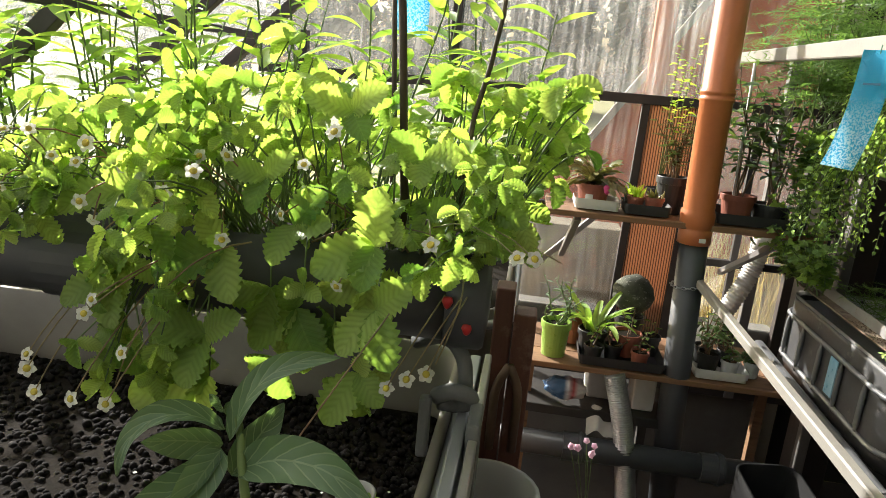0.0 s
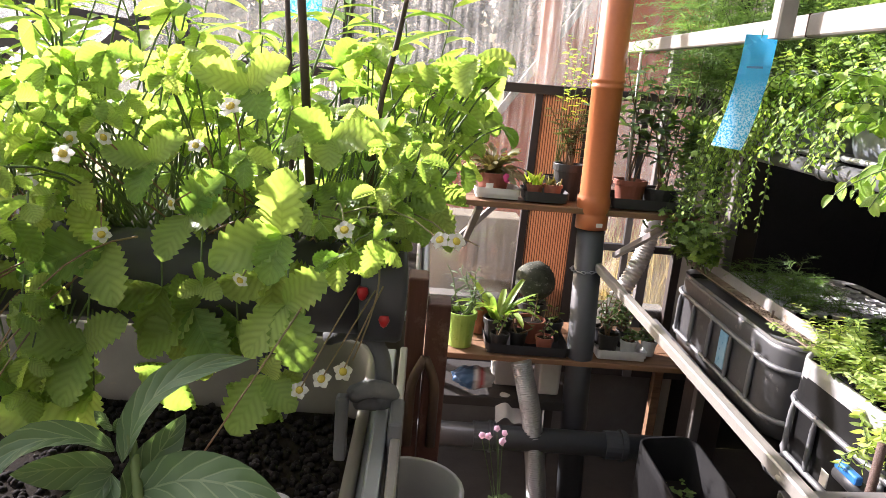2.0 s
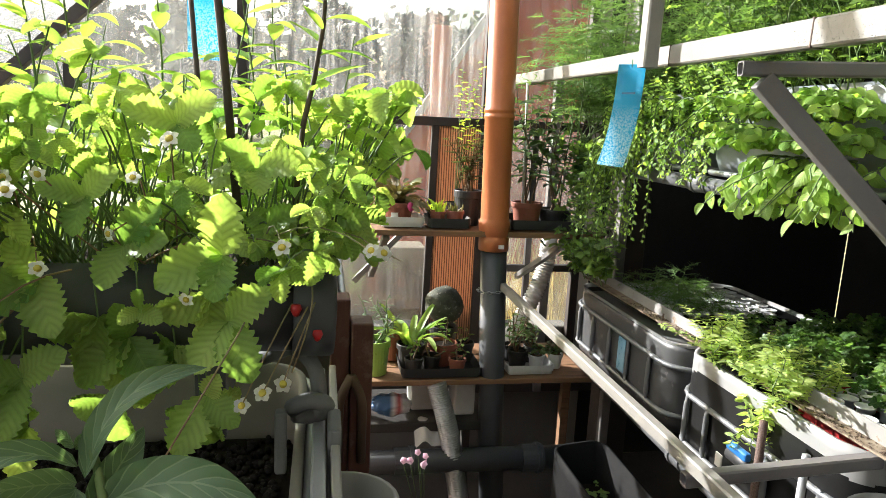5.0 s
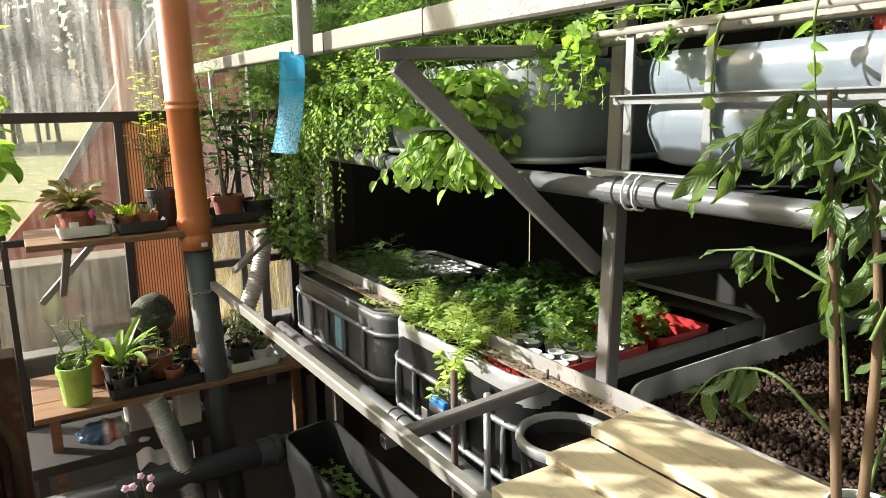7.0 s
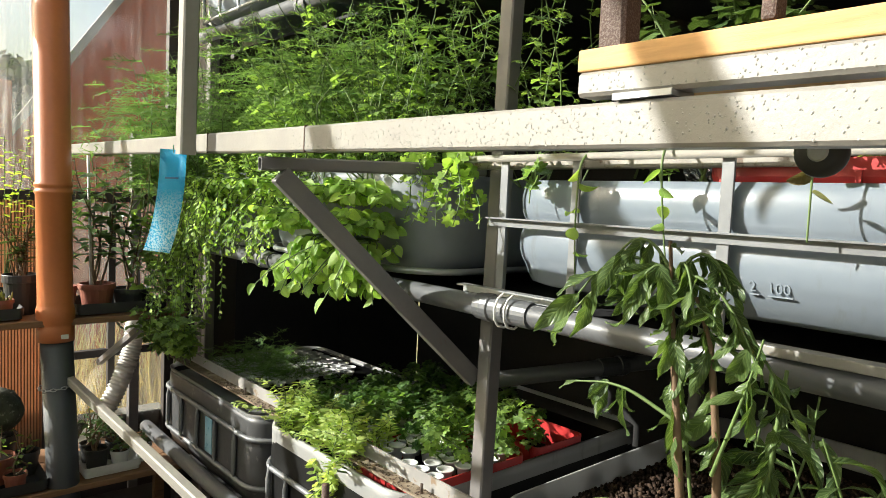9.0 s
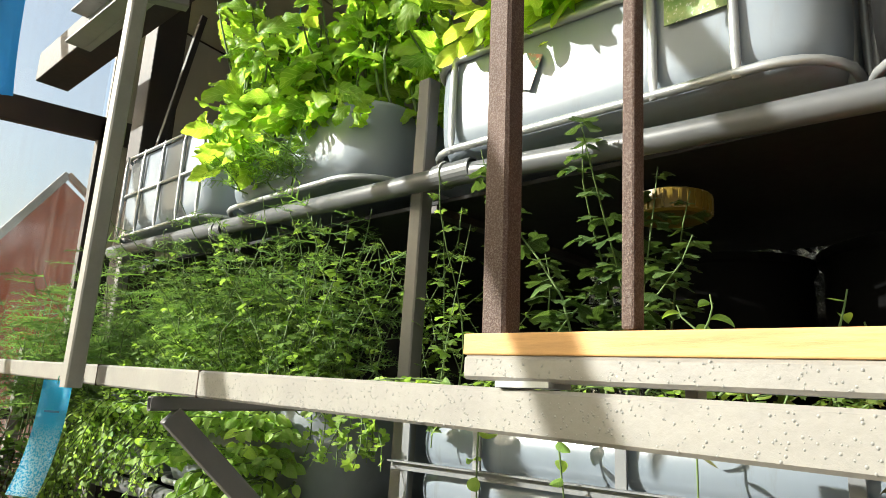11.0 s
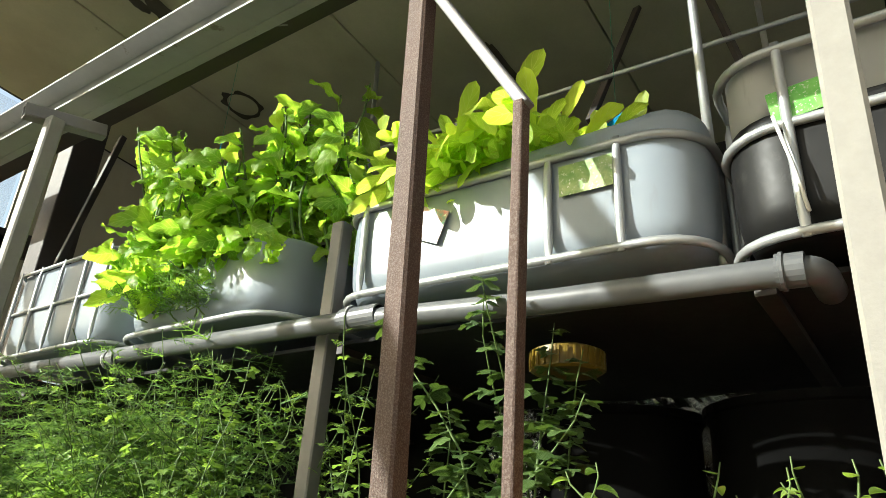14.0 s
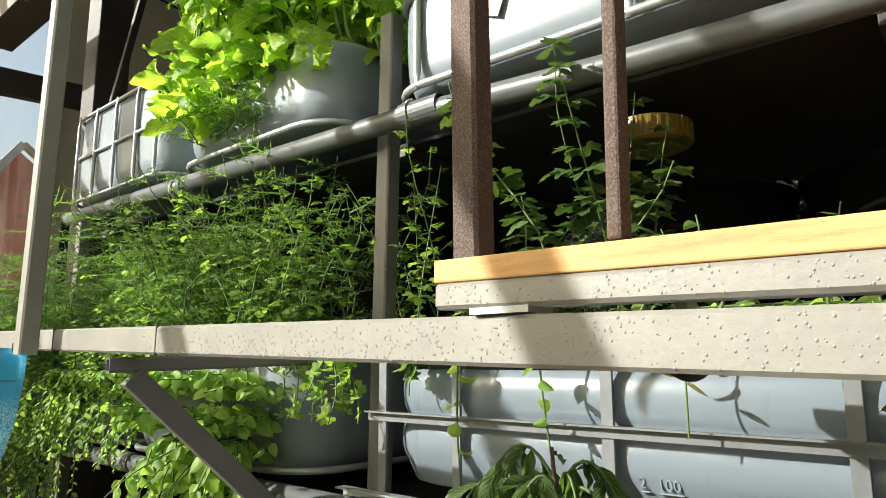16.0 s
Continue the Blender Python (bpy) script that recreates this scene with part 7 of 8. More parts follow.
plant_mass("dill", "fine dark dill hanging by the upper tank", "dill", [(1.28, 1.72, 2.40, 0.05, 0.2, 10)], FROND, LEAF_DILL, 72, 0.12, 0.1, 7, 0.5, 0.9, lean=(-0.05, 0, 0))

# middle level: herbs standing tall
plant_mass("dill", "tall feathery dill standing in the middle tank", "dill", [(1.50, 2.60, 1.70, 0.25, 0.40, 42), (1.42, 1.85, 1.70, 0.16, 0.42, 26)], FROND, LEAF_DILL, 73, 0.62, 0.28, 13, 0.7, 1.5, lean=(-0.08, 0, 0), droop=0.45, wob=0.06)
plant_mass("dill", "feathery dill standing beyond the beam", "dill", [(1.20, 2.95, 1.55, 0.22, 0.25, 40)], FROND, LEAF_DILL, 74, 0.62, 0.26, 15, 0.9, 1.5, droop=0.45, wob=0.06)
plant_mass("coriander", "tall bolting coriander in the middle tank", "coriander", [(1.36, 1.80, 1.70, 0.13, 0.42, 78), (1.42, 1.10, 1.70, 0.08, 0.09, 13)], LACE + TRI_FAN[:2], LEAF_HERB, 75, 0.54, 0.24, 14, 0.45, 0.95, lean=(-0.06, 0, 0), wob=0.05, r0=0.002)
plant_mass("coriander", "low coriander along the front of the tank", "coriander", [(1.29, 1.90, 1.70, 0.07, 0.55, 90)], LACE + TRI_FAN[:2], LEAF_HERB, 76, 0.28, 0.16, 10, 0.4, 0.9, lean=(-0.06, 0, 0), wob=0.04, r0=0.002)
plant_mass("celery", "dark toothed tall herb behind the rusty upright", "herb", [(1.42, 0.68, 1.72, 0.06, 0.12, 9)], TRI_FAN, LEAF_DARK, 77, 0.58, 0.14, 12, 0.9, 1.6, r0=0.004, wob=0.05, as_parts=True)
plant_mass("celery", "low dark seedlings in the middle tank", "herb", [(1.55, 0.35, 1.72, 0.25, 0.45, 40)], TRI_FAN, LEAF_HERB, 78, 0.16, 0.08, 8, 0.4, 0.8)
plant_mass("seedling_row", "young seedlings showing above the board", "seedlings", [(1.20, 0.15, 1.78, 0.12, 0.35, 16)], OVAL, LEAF_BASIL, 79, 0.16, 0.05, 5, 0.5, 0.9)

# middle level: mint, trailing herb and hanging sprigs
plant_mass("mint", "dense bright mint spilling over the tank edge", "mint", [(1.23, 1.66, 1.64, 0.05, 0.24, 46), (1.19, 1.64, 1.56, 0.04, 0.24, 40)], OVAL, LEAF_BASIL, 80, 0.12, 0.12, 17, 0.65, 1.25, lean=(-0.10, 0, -0.06), as_parts=False, droop=0.5, face=(-0.7, -0.35, 0.6))
plant_mass("mint", "mint shoots hanging below the pipe", "mint", [(1.18, 1.60, 1.54, 0.05, 0.19, 34)], OVAL, LEAF_BASIL, 81, 0.02, 0.11, 11, 0.8, 1.3, lean=(-0.10, 0, -0.16), as_parts=True, droop=0.8, face=(-0.8, -0.3, 0.5))
plant_mass("trailing_herb", "trailing small-leaved herb curtain", "herb", [(1.22, 2.35, 1.70, 0.08, 0.36, 60)], SMALL_OVAL, LEAF_BASIL, 82, 0.10, 0.12, 34, 0.9, 1.5, lean=(-0.08, 0, -0.34), droop=0.2, wob=0.03, face=(-0.7, 0.1, 0.6))
plant_mass("trailing_herb", "trailing small-leaved herb at the end of the rack", "herb", [(1.18, 2.75, 1.62, 0.06, 0.25, 24)], SMALL_OVAL, LEAF_BASIL, 83, 0.05, 0.12, 36, 0.9, 1.5, lean=(-0.06, 0, -0.5), droop=0.2, wob=0.03, face=(-0.7, 0.1, 0.6))
plant_mass("trailing_herb", "bushy small-leaved herb above the pipe", "herb", [(1.25, 2.3, 1.60, 0.08, 0.4, 40)], SMALL_OVAL, LEAF_BASIL, 84, 0.20, 0.12, 30, 0.9, 1.6, lean=(-0.06, 0, 0.0), droop=0.2, face=(-0.7, 0.1, 0.6))
plant_mass("coriander", "coriander sprig hanging in front of the upright", "coriander", [(1.24, 1.22, 1.78, 0.04, 0.08, 9)], TRI_FAN, LEAF_BASIL, 85, 0.05, 0.09, 10, 0.45, 0.8, lean=(-0.08, 0, -0.22))


def hanging_vine(pts, seed, n, label, templates=OVAL, mat=LEAF_BASIL, smin=0.6, smax=1.0):
    r = random.Random(seed)
    th = thing("hanging_shoot", pts[0], label, "vine", "hanging shoots")
    c = rounded(pts, 0.1, 6)
    stems_part(th, [c], GREEN_STEM, 0.0028, 0.0016, 6, "stem")
    leaf_parts(th, [template_mesh("leaf", q, mat) for q in templates], leaves_on([c], n, r, 0.35, 0.3, smin, smax, 0.1, 2.4, 0.8), "leaf", r)


hanging_vine([(1.28, 0.80, 1.78), (1.19, 0.80, 1.76), (1.185, 0.80, 1.62), (1.19, 0.795, 1.50)], 1, 5, "pale shoot with few leaves hanging over the tank")
hanging_vine([(1.28, 0.63, 1.80), (1.18, 0.62, 1.77), (1.18, 0.61, 1.66), (1.185, 0.60, 1.57)], 2, 4, "pale shoot with few leaves hanging over the tank")
hanging_vine([(1.28, 0.38, 1.80), (1.18, 0.37, 1.76), (1.18, 0.37, 1.62)], 3, 4, "dry shoot hanging over the tank", OVAL, LEAF_CACTUS)
hanging_vine([(1.28, 0.95, 1.78), (1.20, 0.93, 1.75), (1.195, 0.93, 1.66)], 4, 5, "lobed leaf shoot hanging over the tank", TRI_FAN, LEAF_HERB)
hanging_vine([(1.28, 0.10, 1.80), (1.18, 0.12, 1.76), (1.18, 0.13, 1.60)], 5, 6, "dry shoot hanging over the tank", OVAL, LEAF_CACTUS)
plant_mass("ledge_weed", "tangle of pale stems lying along the ledge", "weeds", [(1.27, 0.5, 1.79, 0.03, 0.6, 40)], OVAL, LEAF_BASIL, 86, 0.05, 0.10, 5, 0.4, 0.8, lean=(-0.03, 0.1, -0.04))

# wilting plant in front of the middle tank
r = random.Random(91)
th = thing("potted_plant", (1.02, 0.42, 0.93), "tall wilting plant with drooping leaves in a white pot", "potted plant")
pot_parts(th, 1.045, 0.40, 0.957, 0.052, 0.042, 0.085, POT_WHITE)
cur = [rounded([(1.02, 0.425, 1.0), (0.985, 0.44, 1.30), (0.99, 0.47, 1.52), (1.0, 0.485, 1.615)], 0.2, 8), rounded([(1.03, 0.40, 1.0), (1.02, 0.40, 1.3), (1.01, 0.42, 1.48), (1.0, 0.44, 1.54)], 0.2, 8),
       rounded([(1.05, 0.38, 1.0), (1.06, 0.35, 1.3), (1.07, 0.34, 1.45)], 0.2, 8), rounded([(1.0, 0.43, 1.15), (0.98, 0.52, 1.23), (0.97, 0.60, 1.20), (0.96, 0.64, 1.13)], 0.1, 8), rounded([(1.06, 0.40, 1.0), (1.10, 0.33, 1.2), (1.12, 0.28, 1.33)], 0.2, 8),
       rounded([(0.995, 0.45, 1.36), (0.98, 0.54, 1.40), (0.97, 0.62, 1.385)], 0.05, 6),
       rounded([(1.07, 0.42, 1.0), (1.11, 0.40, 1.25), (1.12, 0.38, 1.42)], 0.1, 6), rounded([(1.0, 0.40, 1.3), (0.99, 0.36, 1.42), (0.99, 0.34, 1.5)], 0.1, 6), rounded([(1.02, 0.43, 1.2), (1.04, 0.47, 1.38), (1.05, 0.5, 1.5)], 0.1, 6)]
for e in ((0.985, 0.63, 1.52), (0.99, 0.57, 1.58), (1.02, 0.40, 1.55), (1.0, 0.35, 1.46), (0.95, 0.52, 1.50), (1.03, 0.30, 1.38), (0.96, 0.42, 1.52), (1.0, 0.68, 1.45)):
    cur.append(arc((1.0, 0.475, 1.56), e, 0.09, 7))
for k, c in enumerate(cur):
    stems_part(th, [c], BROWN_STEM if k in (0, 1) else GREEN_STEM, 0.0075 if k < 3 else 0.003, 0.0028 if k < 3 else 0.0015, 7, "stem")
DROOP = [leaf_template("lance", L, W, 9, 4, droop=d, cup=c, seed=k, wavy=0.3) for k, (L, W, d, c) in enumerate(((0.085, 0.0125, 0.5, 0.5), (0.100, 0.0155, 1.0, 0.3), (0.075, 0.0120, 1.7, 0.7), (0.110, 0.0150, 1.3, -0.4)))]
me = [template_mesh("leaf", q, LEAF_WILT) for q in DROOP]


def limp_leaves(curves, per, start, smin, smax):
    """Leaves that hang at all angles from wilting stems."""
    out = []
    for c in curves:
        for i in range(per):
            p, d = along(c, min(0.999, start + (1 - start) * (i + r.random()) / per))
            a = r.uniform(0, 6.28)
            way = Vector((math.cos(a), math.sin(a), -r.choice((0.2, 0.7, 1.2, 2.4, 3.0)))) + d * 0.3
            out.append(aim(p, way, (r.gauss(0, 0.6), r.gauss(0, 0.6) - 0.3, 0.7), r.uniform(smin, smax)))
    return out


leaf_parts(th, me, limp_leaves(cur[:3], 19, 0.3, 0.4, 0.95) + limp_leaves(cur[3:9], 9, 0.35, 0.35, 0.9) + limp_leaves(cur[9:], 8, 0.1, 0.45, 1.0), "leaf", r)
bush = thing("potted_bush", (1.12, 0.30, 0.95), "green leafy plant with long pointed leaves beside the platform", "plant")
stalk = shoots((1.12, 0.27, 0.94, 0.07, 0.13), 15, 0.50, 0.17, r, (0, -0.03, 0), n=8)
stems_part(bush, stalk, GREEN_STEM, 0.0035, 0.0015, 6, "stem_stand")["kind"] = "stuff"
BLADE = [leaf_template("lance", 0.125, 0.0135, 10, 4, droop=d, cup=0.5, seed=k, wavy=0.12) for k, d in enumerate((0.4, 0.9, 1.5))]
leaf_parts(bush, [template_mesh("leaf", q, LEAF_WILT) for q in BLADE], leaves_on(stalk, 10, r, 0.2, 0.6, 0.6, 1.15, 0.3, 2.4, 0.3), "leaf", r)

# timber platform
plat = thing("platform", (1.1, 0.4, 0.93), "weathered pale pine planks laid as a platform", "platform")
part("plank", box(0.918, 1.040, -1.5, 0.930, 0.905, 0.930, 0.003), WOOD_PALE, plat)
part("plank", box(1.045, 1.215, -1.5, 0.925, 0.9315, 0.955, 0.003, Matrix.Rotation(radians(0.3), 4, "Z")), WOOD_PALE, plat)
part("plank", box(0.765, 0.912, -1.5, 0.905, 0.895, 0.920, 0.003), WOOD_PALE, plat)
part("bearer", box(0.80, 1.25, 0.80, 0.86, 0.865, 0.894, 0.003), WOOD_BROWN, plat)
part("bearer", box(0.80, 1.25, -0.9, -0.84, 0.865, 0.894, 0.003), WOOD_BROWN, plat)

# low level
pebbles("pebble_fill", low_near, 1.33, 2.45, -0.15, 1.10, 0.842, 15000, 0.0068, pebble_material("brown_clay_pebble", (0.02, 0.014, 0.011), (0.085, 0.055, 0.038)), 8, "brown clay pebbles")
RED = surface("red_crate_plastic", (0.45, 0.03, 0.03), (0.36, 0.025, 0.025), rough=0.4)


def crate(x0, x1, y0, y1, z0, z1):
    th = thing("crate", ((x0 + x1) / 2, (y0 + y1) / 2, z0), "red plastic crate with white net cups", "crate", "red crates")
    part("crate_shell", tub(x0, x1, y0, y1, z0, z1, 0.025, 0.005, 0.05), RED, th)
    for k in range(6):
        y = y0 + 0.03 + (y1 - y0 - 0.06) * k / 5
        part("rib", box(x0 - 0.004, x0 - 0.0005, y - 0.004, y + 0.004, z0 + 0.02, z1 - 0.02), RED, th)
    return th


NETPOT = surface("white_net_cup", (0.66, 0.66, 0.65), (0.58, 0.58, 0.57), rough=0.45)


def cup_mesh():
    me = bpy.data.meshes.new("net_cup")
    bm = lathe([(0.016, -0.04), (0.021, -0.004), (0.026, -0.003), (0.0265, 0.0), (0.0245, 0.001), (0.0205, -0.004), (0.019, -0.008), (0.0, -0.006)], 14)
    bm.to_mesh(bm_me := me)
    bm.free()
    me.materials.append(NETPOT)
    me.shade_smooth()
    return me


CUP = cup_mesh()


def cups(parent, x0, x1, y0, y1, z, step, skip=0.0, seed=1):
    r = random.Random(seed)
    nx, ny = int((x1 - x0) / step), int((y1 - y0) / step)
    for i in range(nx):
        for j in range(ny):
            if r.random() < skip:
                continue
            ob = new("net_cup", CUP)
            ob.parent = parent
            ob.matrix_parent_inverse = parent.matrix_basis.inverted()
            ob.matrix_basis = Matrix.Translation((x0 + (i + 0.5) * step + r.gauss(0, 0.002), y0 + (j + 0.5 + 0.5 * (i % 2) * 0.6) * step, z + r.gauss(0, 0.002)))


c1 = crate(1.285, 1.66, 1.30, 1.66, 0.75, 0.90)
cups(c1, 1.295, 1.65, 1.31, 1.66, 0.902, 0.056, 0.12, 1)
c2 = crate(1.72, 1.96, 1.31, 1.55, 0.75, 0.90)
raft = thing("raft", (1.85, 2.75, 0.8), "floating raft of white net cups", "raft", "rafts")
part("raft_board", box(1.30, 1.96, 2.47, 3.07, 0.828, 0.846, 0.004), DRUM, raft)
cups(raft, 1.33, 1.95, 2.50, 3.06, 0.862, 0.058, 0.05, 2)
raft2 = thing("raft", (1.6, 2.0, 0.8), "floating raft of white net cups under parsley", "raft", "rafts")
part("raft_board", box(1.28, 1.95, 1.76, 2.06, 0.81, 0.832, 0.004), DRUM, raft2)
cups(raft2, 1.30, 1.94, 1.77, 2.05, 0.848, 0.058, 0.1, 3)

plant_mass("parsley", "dense green parsley over the low bed, darkened for shade", "parsley", [(1.75, 1.92, 0.84, 0.32, 0.34, 95)], TRI_FAN, LEAF_PARSLEY, 101, 0.13, 0.12, 11, 0.5, 1.0, droop=0.2)
plant_mass("celery", "green celery standing in the red crate", "celery", [(1.62, 1.42, 0.89, 0.22, 0.11, 30)], TRI_FAN, LEAF_HERB, 102, 0.14, 0.12, 10, 0.45, 0.9, droop=0.25)
plant_mass("dill", "low feathery herb in the far low tank", "dill", [(1.50, 2.75, 0.82, 0.15, 0.2, 16)], FROND, LEAF_DILL, 103, 0.16, 0.12, 10, 0.6, 1.1, droop=0.2)
SPRIG = [leaf_template("lance", 0.034, 0.0055, 5, 2, droop=d, cup=0.2, seed=k) for k, d in enumerate((0.2, 0.6))]
plant_mass("spurge", "bright bushy narrow-leaved weed spilling over the bed edge", "weed", [(1.27, 1.80, 0.86, 0.08, 0.24, 60)], SPRIG, LEAF_SPURGE, 104, 0.17, 0.16, 40, 0.8, 1.25, lean=(-0.05, 0, -0.02), droop=0.0)
plant_mass("spurge", "bright narrow-leaved weed hanging down the tank", "weed", [(1.19, 1.66, 0.85, 0.02, 0.04, 6)], SPRIG, LEAF_SPURGE, 105, 0.02, 0.05, 40, 0.8, 1.2, lean=(-0.03, -0.04, -0.12), droop=0.0)
plant_mass("trailing_vine", "broad-leaved vine at the end of the low bed", "vine", [(1.18, 2.92, 0.92, 0.06, 0.16, 18)], TRI_FAN, LEAF_HERB, 106, 0.26, 0.14, 9, 0.7, 1.2, lean=(-0.06, -0.05, 0))
plant_mass("trailing_vine", "long vine hanging by the end of the rack", "vine", [(1.12, 2.90, 1.55, 0.06, 0.16, 22)], FAN, LEAF_HERB, 107, 0.05, 0.10, 26, 0.7, 1.2, lean=(-0.04, 0, -0.58))

# buckets, valve and small pipes by the low bed
def bucket_at(x, y, z, rr, h, mat, label, lid=None):
    th = thing("bucket", (x, y, z), label, "bucket", "buckets")
    part("body", lathe([(0.0, z), (rr * 0.85, z), (rr, z + h * 0.9), (rr * 1.06, z + h * 0.9), (rr * 1.07, z + h * 0.98), (rr * 1.02, z + h), (rr * 0.95, z + h * 0.96), (rr * 0.8, z + 0.02), (0.0, z + 0.02)], 28, at=(x, y, 0)), mat, th)
    if lid:
        part("rim_ring", lathe([(rr * 1.08, z + h * 0.94), (rr * 1.11, z + h * 0.97), (rr * 1.1, z + h * 1.02), (rr * 0.98, z + h * 1.03), (rr * 0.93, z + h * 0.98)], 28, at=(x, y, 0)), lid, th, "pale rim ring", True)
        part("bucket_soil", lathe([(rr * 0.92, z + h * 0.86), (0.0, z + h * 0.88)], 24, at=(x, y, 0)), SOIL, th)
    part("handle", sweep(arc((x - rr * 1.05, y, z + h * 0.9), (x + rr * 1.05, y, z + h * 0.9), -0.12, 8, (-0.08, 0, 0)), 0.004, 6), GALV, th)


bucket_at(1.18, 1.15, 0.50, 0.115, 0.30, POT_BLACK, "black bucket with a pale rim by the low bed", TANK_PALE)
bucket_at(1.24, 0.90, 0.50, 0.12, 0.34, TANK_WHITE, "white bucket under the planks")
structure("bucket_shelf", box(1.04, 1.40, 0.7, 1.3, 0.46, 0.495, 0.004), WOOD_BROWN, "timber shelf under the buckets")
tagged(mesh_object("riser_pipe", sweep([(1.10, 1.537, 0.3), (1.10, 1.537, 0.86)], 0.011, 10), STEEL_RUST, smooth=True), "rusty vertical pipe stub", "pipe")
tagged(mesh_object("riser_pipe", sweep([(1.10, 1.375, 0.3), (1.10, 1.375, 0.85)], 0.010, 10), GALV, smooth=True), "galvanised vertical pipe stub", "pipe")
valve = thing("ball_valve", (1.12, 1.62, 0.70), "blue-handled valve on the drain", "valve")
part("valve_body", sweep([(1.12, 1.56, 0.70), (1.12, 1.68, 0.70)], 0.022, 14), POT_BLACK, valve, smooth=True)
part("valve_handle", box(1.085, 1.105, 1.57, 1.66, 0.725, 0.75, 0.006), surface("blue_handle", (0.03, 0.16, 0.45), rough=0.4), valve, "blue lever")
part("valve_tag", box(1.078, 1.081, 1.66, 1.69, 0.66, 0.70), PAPER, valve, "white paper tag")
tagged(mesh_object("sticker", box(1.171, 1.176, 2.50, 2.565, 0.62, 0.76, 0.002), surface("blue_sticker", (0.08, 0.30, 0.48), (0.3, 0.45, 0.55), rough=0.3)), "blue printed sticker on the tank", "sticker")
pipe_run("inlet_pipe", [(1.85, 1.62, 1.03), (2.7, 1.3, 1.08), (2.7, -0.5, 1.10)], 0.03, PIPE_DARK, "dark pipe behind the low bed", [((2.3, 1.45, 1.056), (0.85, -0.32, 0.05), 0.12)])

# yellow cap, black drums, foil under the upper deck
YELLOW = surface("yellow_cap_plastic", (0.20, 0.13, 0.012), (0.15, 0.10, 0.01), rough=0.4)
cap = thing("screw_cap", (1.55, 0.56, 2.22), "large yellow screw cap under the upper tank", "cap")
part("cap", lathe([(0.0, 2.175), (0.078, 2.175), (0.085, 2.18), (0.085, 2.225), (0.06, 2.235), (0.0, 2.235)], 30, at=(1.55, 0.56, 0)), YELLOW, cap)
for k in range(30):
    a = 2 * math.pi * k / 30
    part("grip_rib", box(0.084, 0.089, -0.003, 0.003, 2.182, 2.222, 0, Matrix.Translation((1.55, 0.56, 0)) @ Matrix.Rotation(a, 4, "Z")), YELLOW, cap)
for x, y, rr in ((2.02, 0.62, 0.22), (2.05, 0.10, 0.27)):
    d = thing("drum", (x, y, 1.69), "large black plastic drum standing in the middle tank", "drum", "black drums")
    part("shell", lathe([(0.0, 1.69), (rr, 1.69), (rr * 1.02, 1.9), (rr, 2.11), (rr * 1.03, 2.12), (rr * 1.03, 2.145), (rr * 0.96, 2.145), (rr * 0.94, 1.9), (0.0, 1.9)], 36, at=(x, y, 0)), DRUM, d, smooth=True)
    part("rim", lathe([(rr * 1.035, 2.125), (rr * 1.06, 2.13), (rr * 1.06, 2.15), (rr * 0.98, 2.152), (rr * 0.98, 2.146)], 36, at=(x, y, 0)), DRUM, d)
foil = sheet(-1.6, 1.3, 1.55, 2.315, 0.0, 170, 46, 0.0)
r = random.Random(107)
for v in foil.verts:
    y, z = v.co.x, v.co.y
    v.co = Vector((2.45 + 0.10 * noise.noise(Vector((y * 6, z * 6, 1))) + 0.05 * noise.noise(Vector((y * 17, z * 17, 4))) + r.uniform(-0.011, 0.011), y, z))
m, t, b = nodes_of("crumpled_foil")
b.inputs["Base Color"].default_value = (0.75, 0.75, 0.76, 1)
b.inputs["Metallic"].default_value = 0.95
b.inputs["Roughness"].default_value = 0.16
bump(t, b, noise_tex(t, 60, 4), 0.5, 0.01)
tagged(mesh_object("foil_sheet", foil, m), "crumpled silver foil hanging at the back", "foil")

# hanging rods, wires and braces under the roof
for a, b2 in (((1.45, 0.168, 2.30), (1.45, 0.172, 3.9)), ((2.0, 1.68, 2.3), (2.0, 1.70, 3.85)), ((2.3, 0.1, 2.3), (2.3, 0.12, 3.8))):
    tagged(mesh_object("hanger_rod", sweep([a, b2], 0.011, 10), GALV, smooth=True), "thin galvanised steel hanger rod", "rod")
tagged(mesh_object("tie_bar", sweep([(2.0, 1.72, 3.36), (2.0, -0.6, 3.30)], 0.009, 8), GALV, smooth=True), "thin galvanised tie bar", "rod")
tagged(mesh_object("roof_brace", bar((1.9, 0.62, 3.1), (2.3, 0.55, 3.88), 0.03, 0.02), STEEL_DARK), "dark diagonal roof brace", "brace")
tagged(mesh_object("roof_brace", bar((2.3, 0.15, 3.2), (2.2, 0.3, 3.86), 0.03, 0.02), STEEL_DARK), "dark diagonal roof brace", "brace")
tagged(mesh_object("roof_brace", bar((1.42, 2.98, 2.85), (1.55, 2.98, 3.6), 0.03, 0.03), STEEL_DARK), "dark diagonal roof brace", "brace")
r = random.Random(111)
WIRE = surface("thin_wire", (0.25, 0.24, 0.22), rough=0.5)
for k in range(16):
    y = r.uniform(0.2, 2.3)
    p = Vector((r.uniform(1.0, 1.12), y, 3.28))
    c = [p, p + Vector((r.gauss(0, 0.03), r.gauss(0, 0.05), -0.05)), p + Vector((r.gauss(0, 0.04), r.gauss(0, 0.10), 0.0 + r.gauss(0, 0.04)))]
    tagged(mesh_object("wire", sweep(rounded(c, 0.05, 4), 0.0022, 5), WIRE, smooth=True), "loose tying wire at the roof beam", "wire", "tying wires")
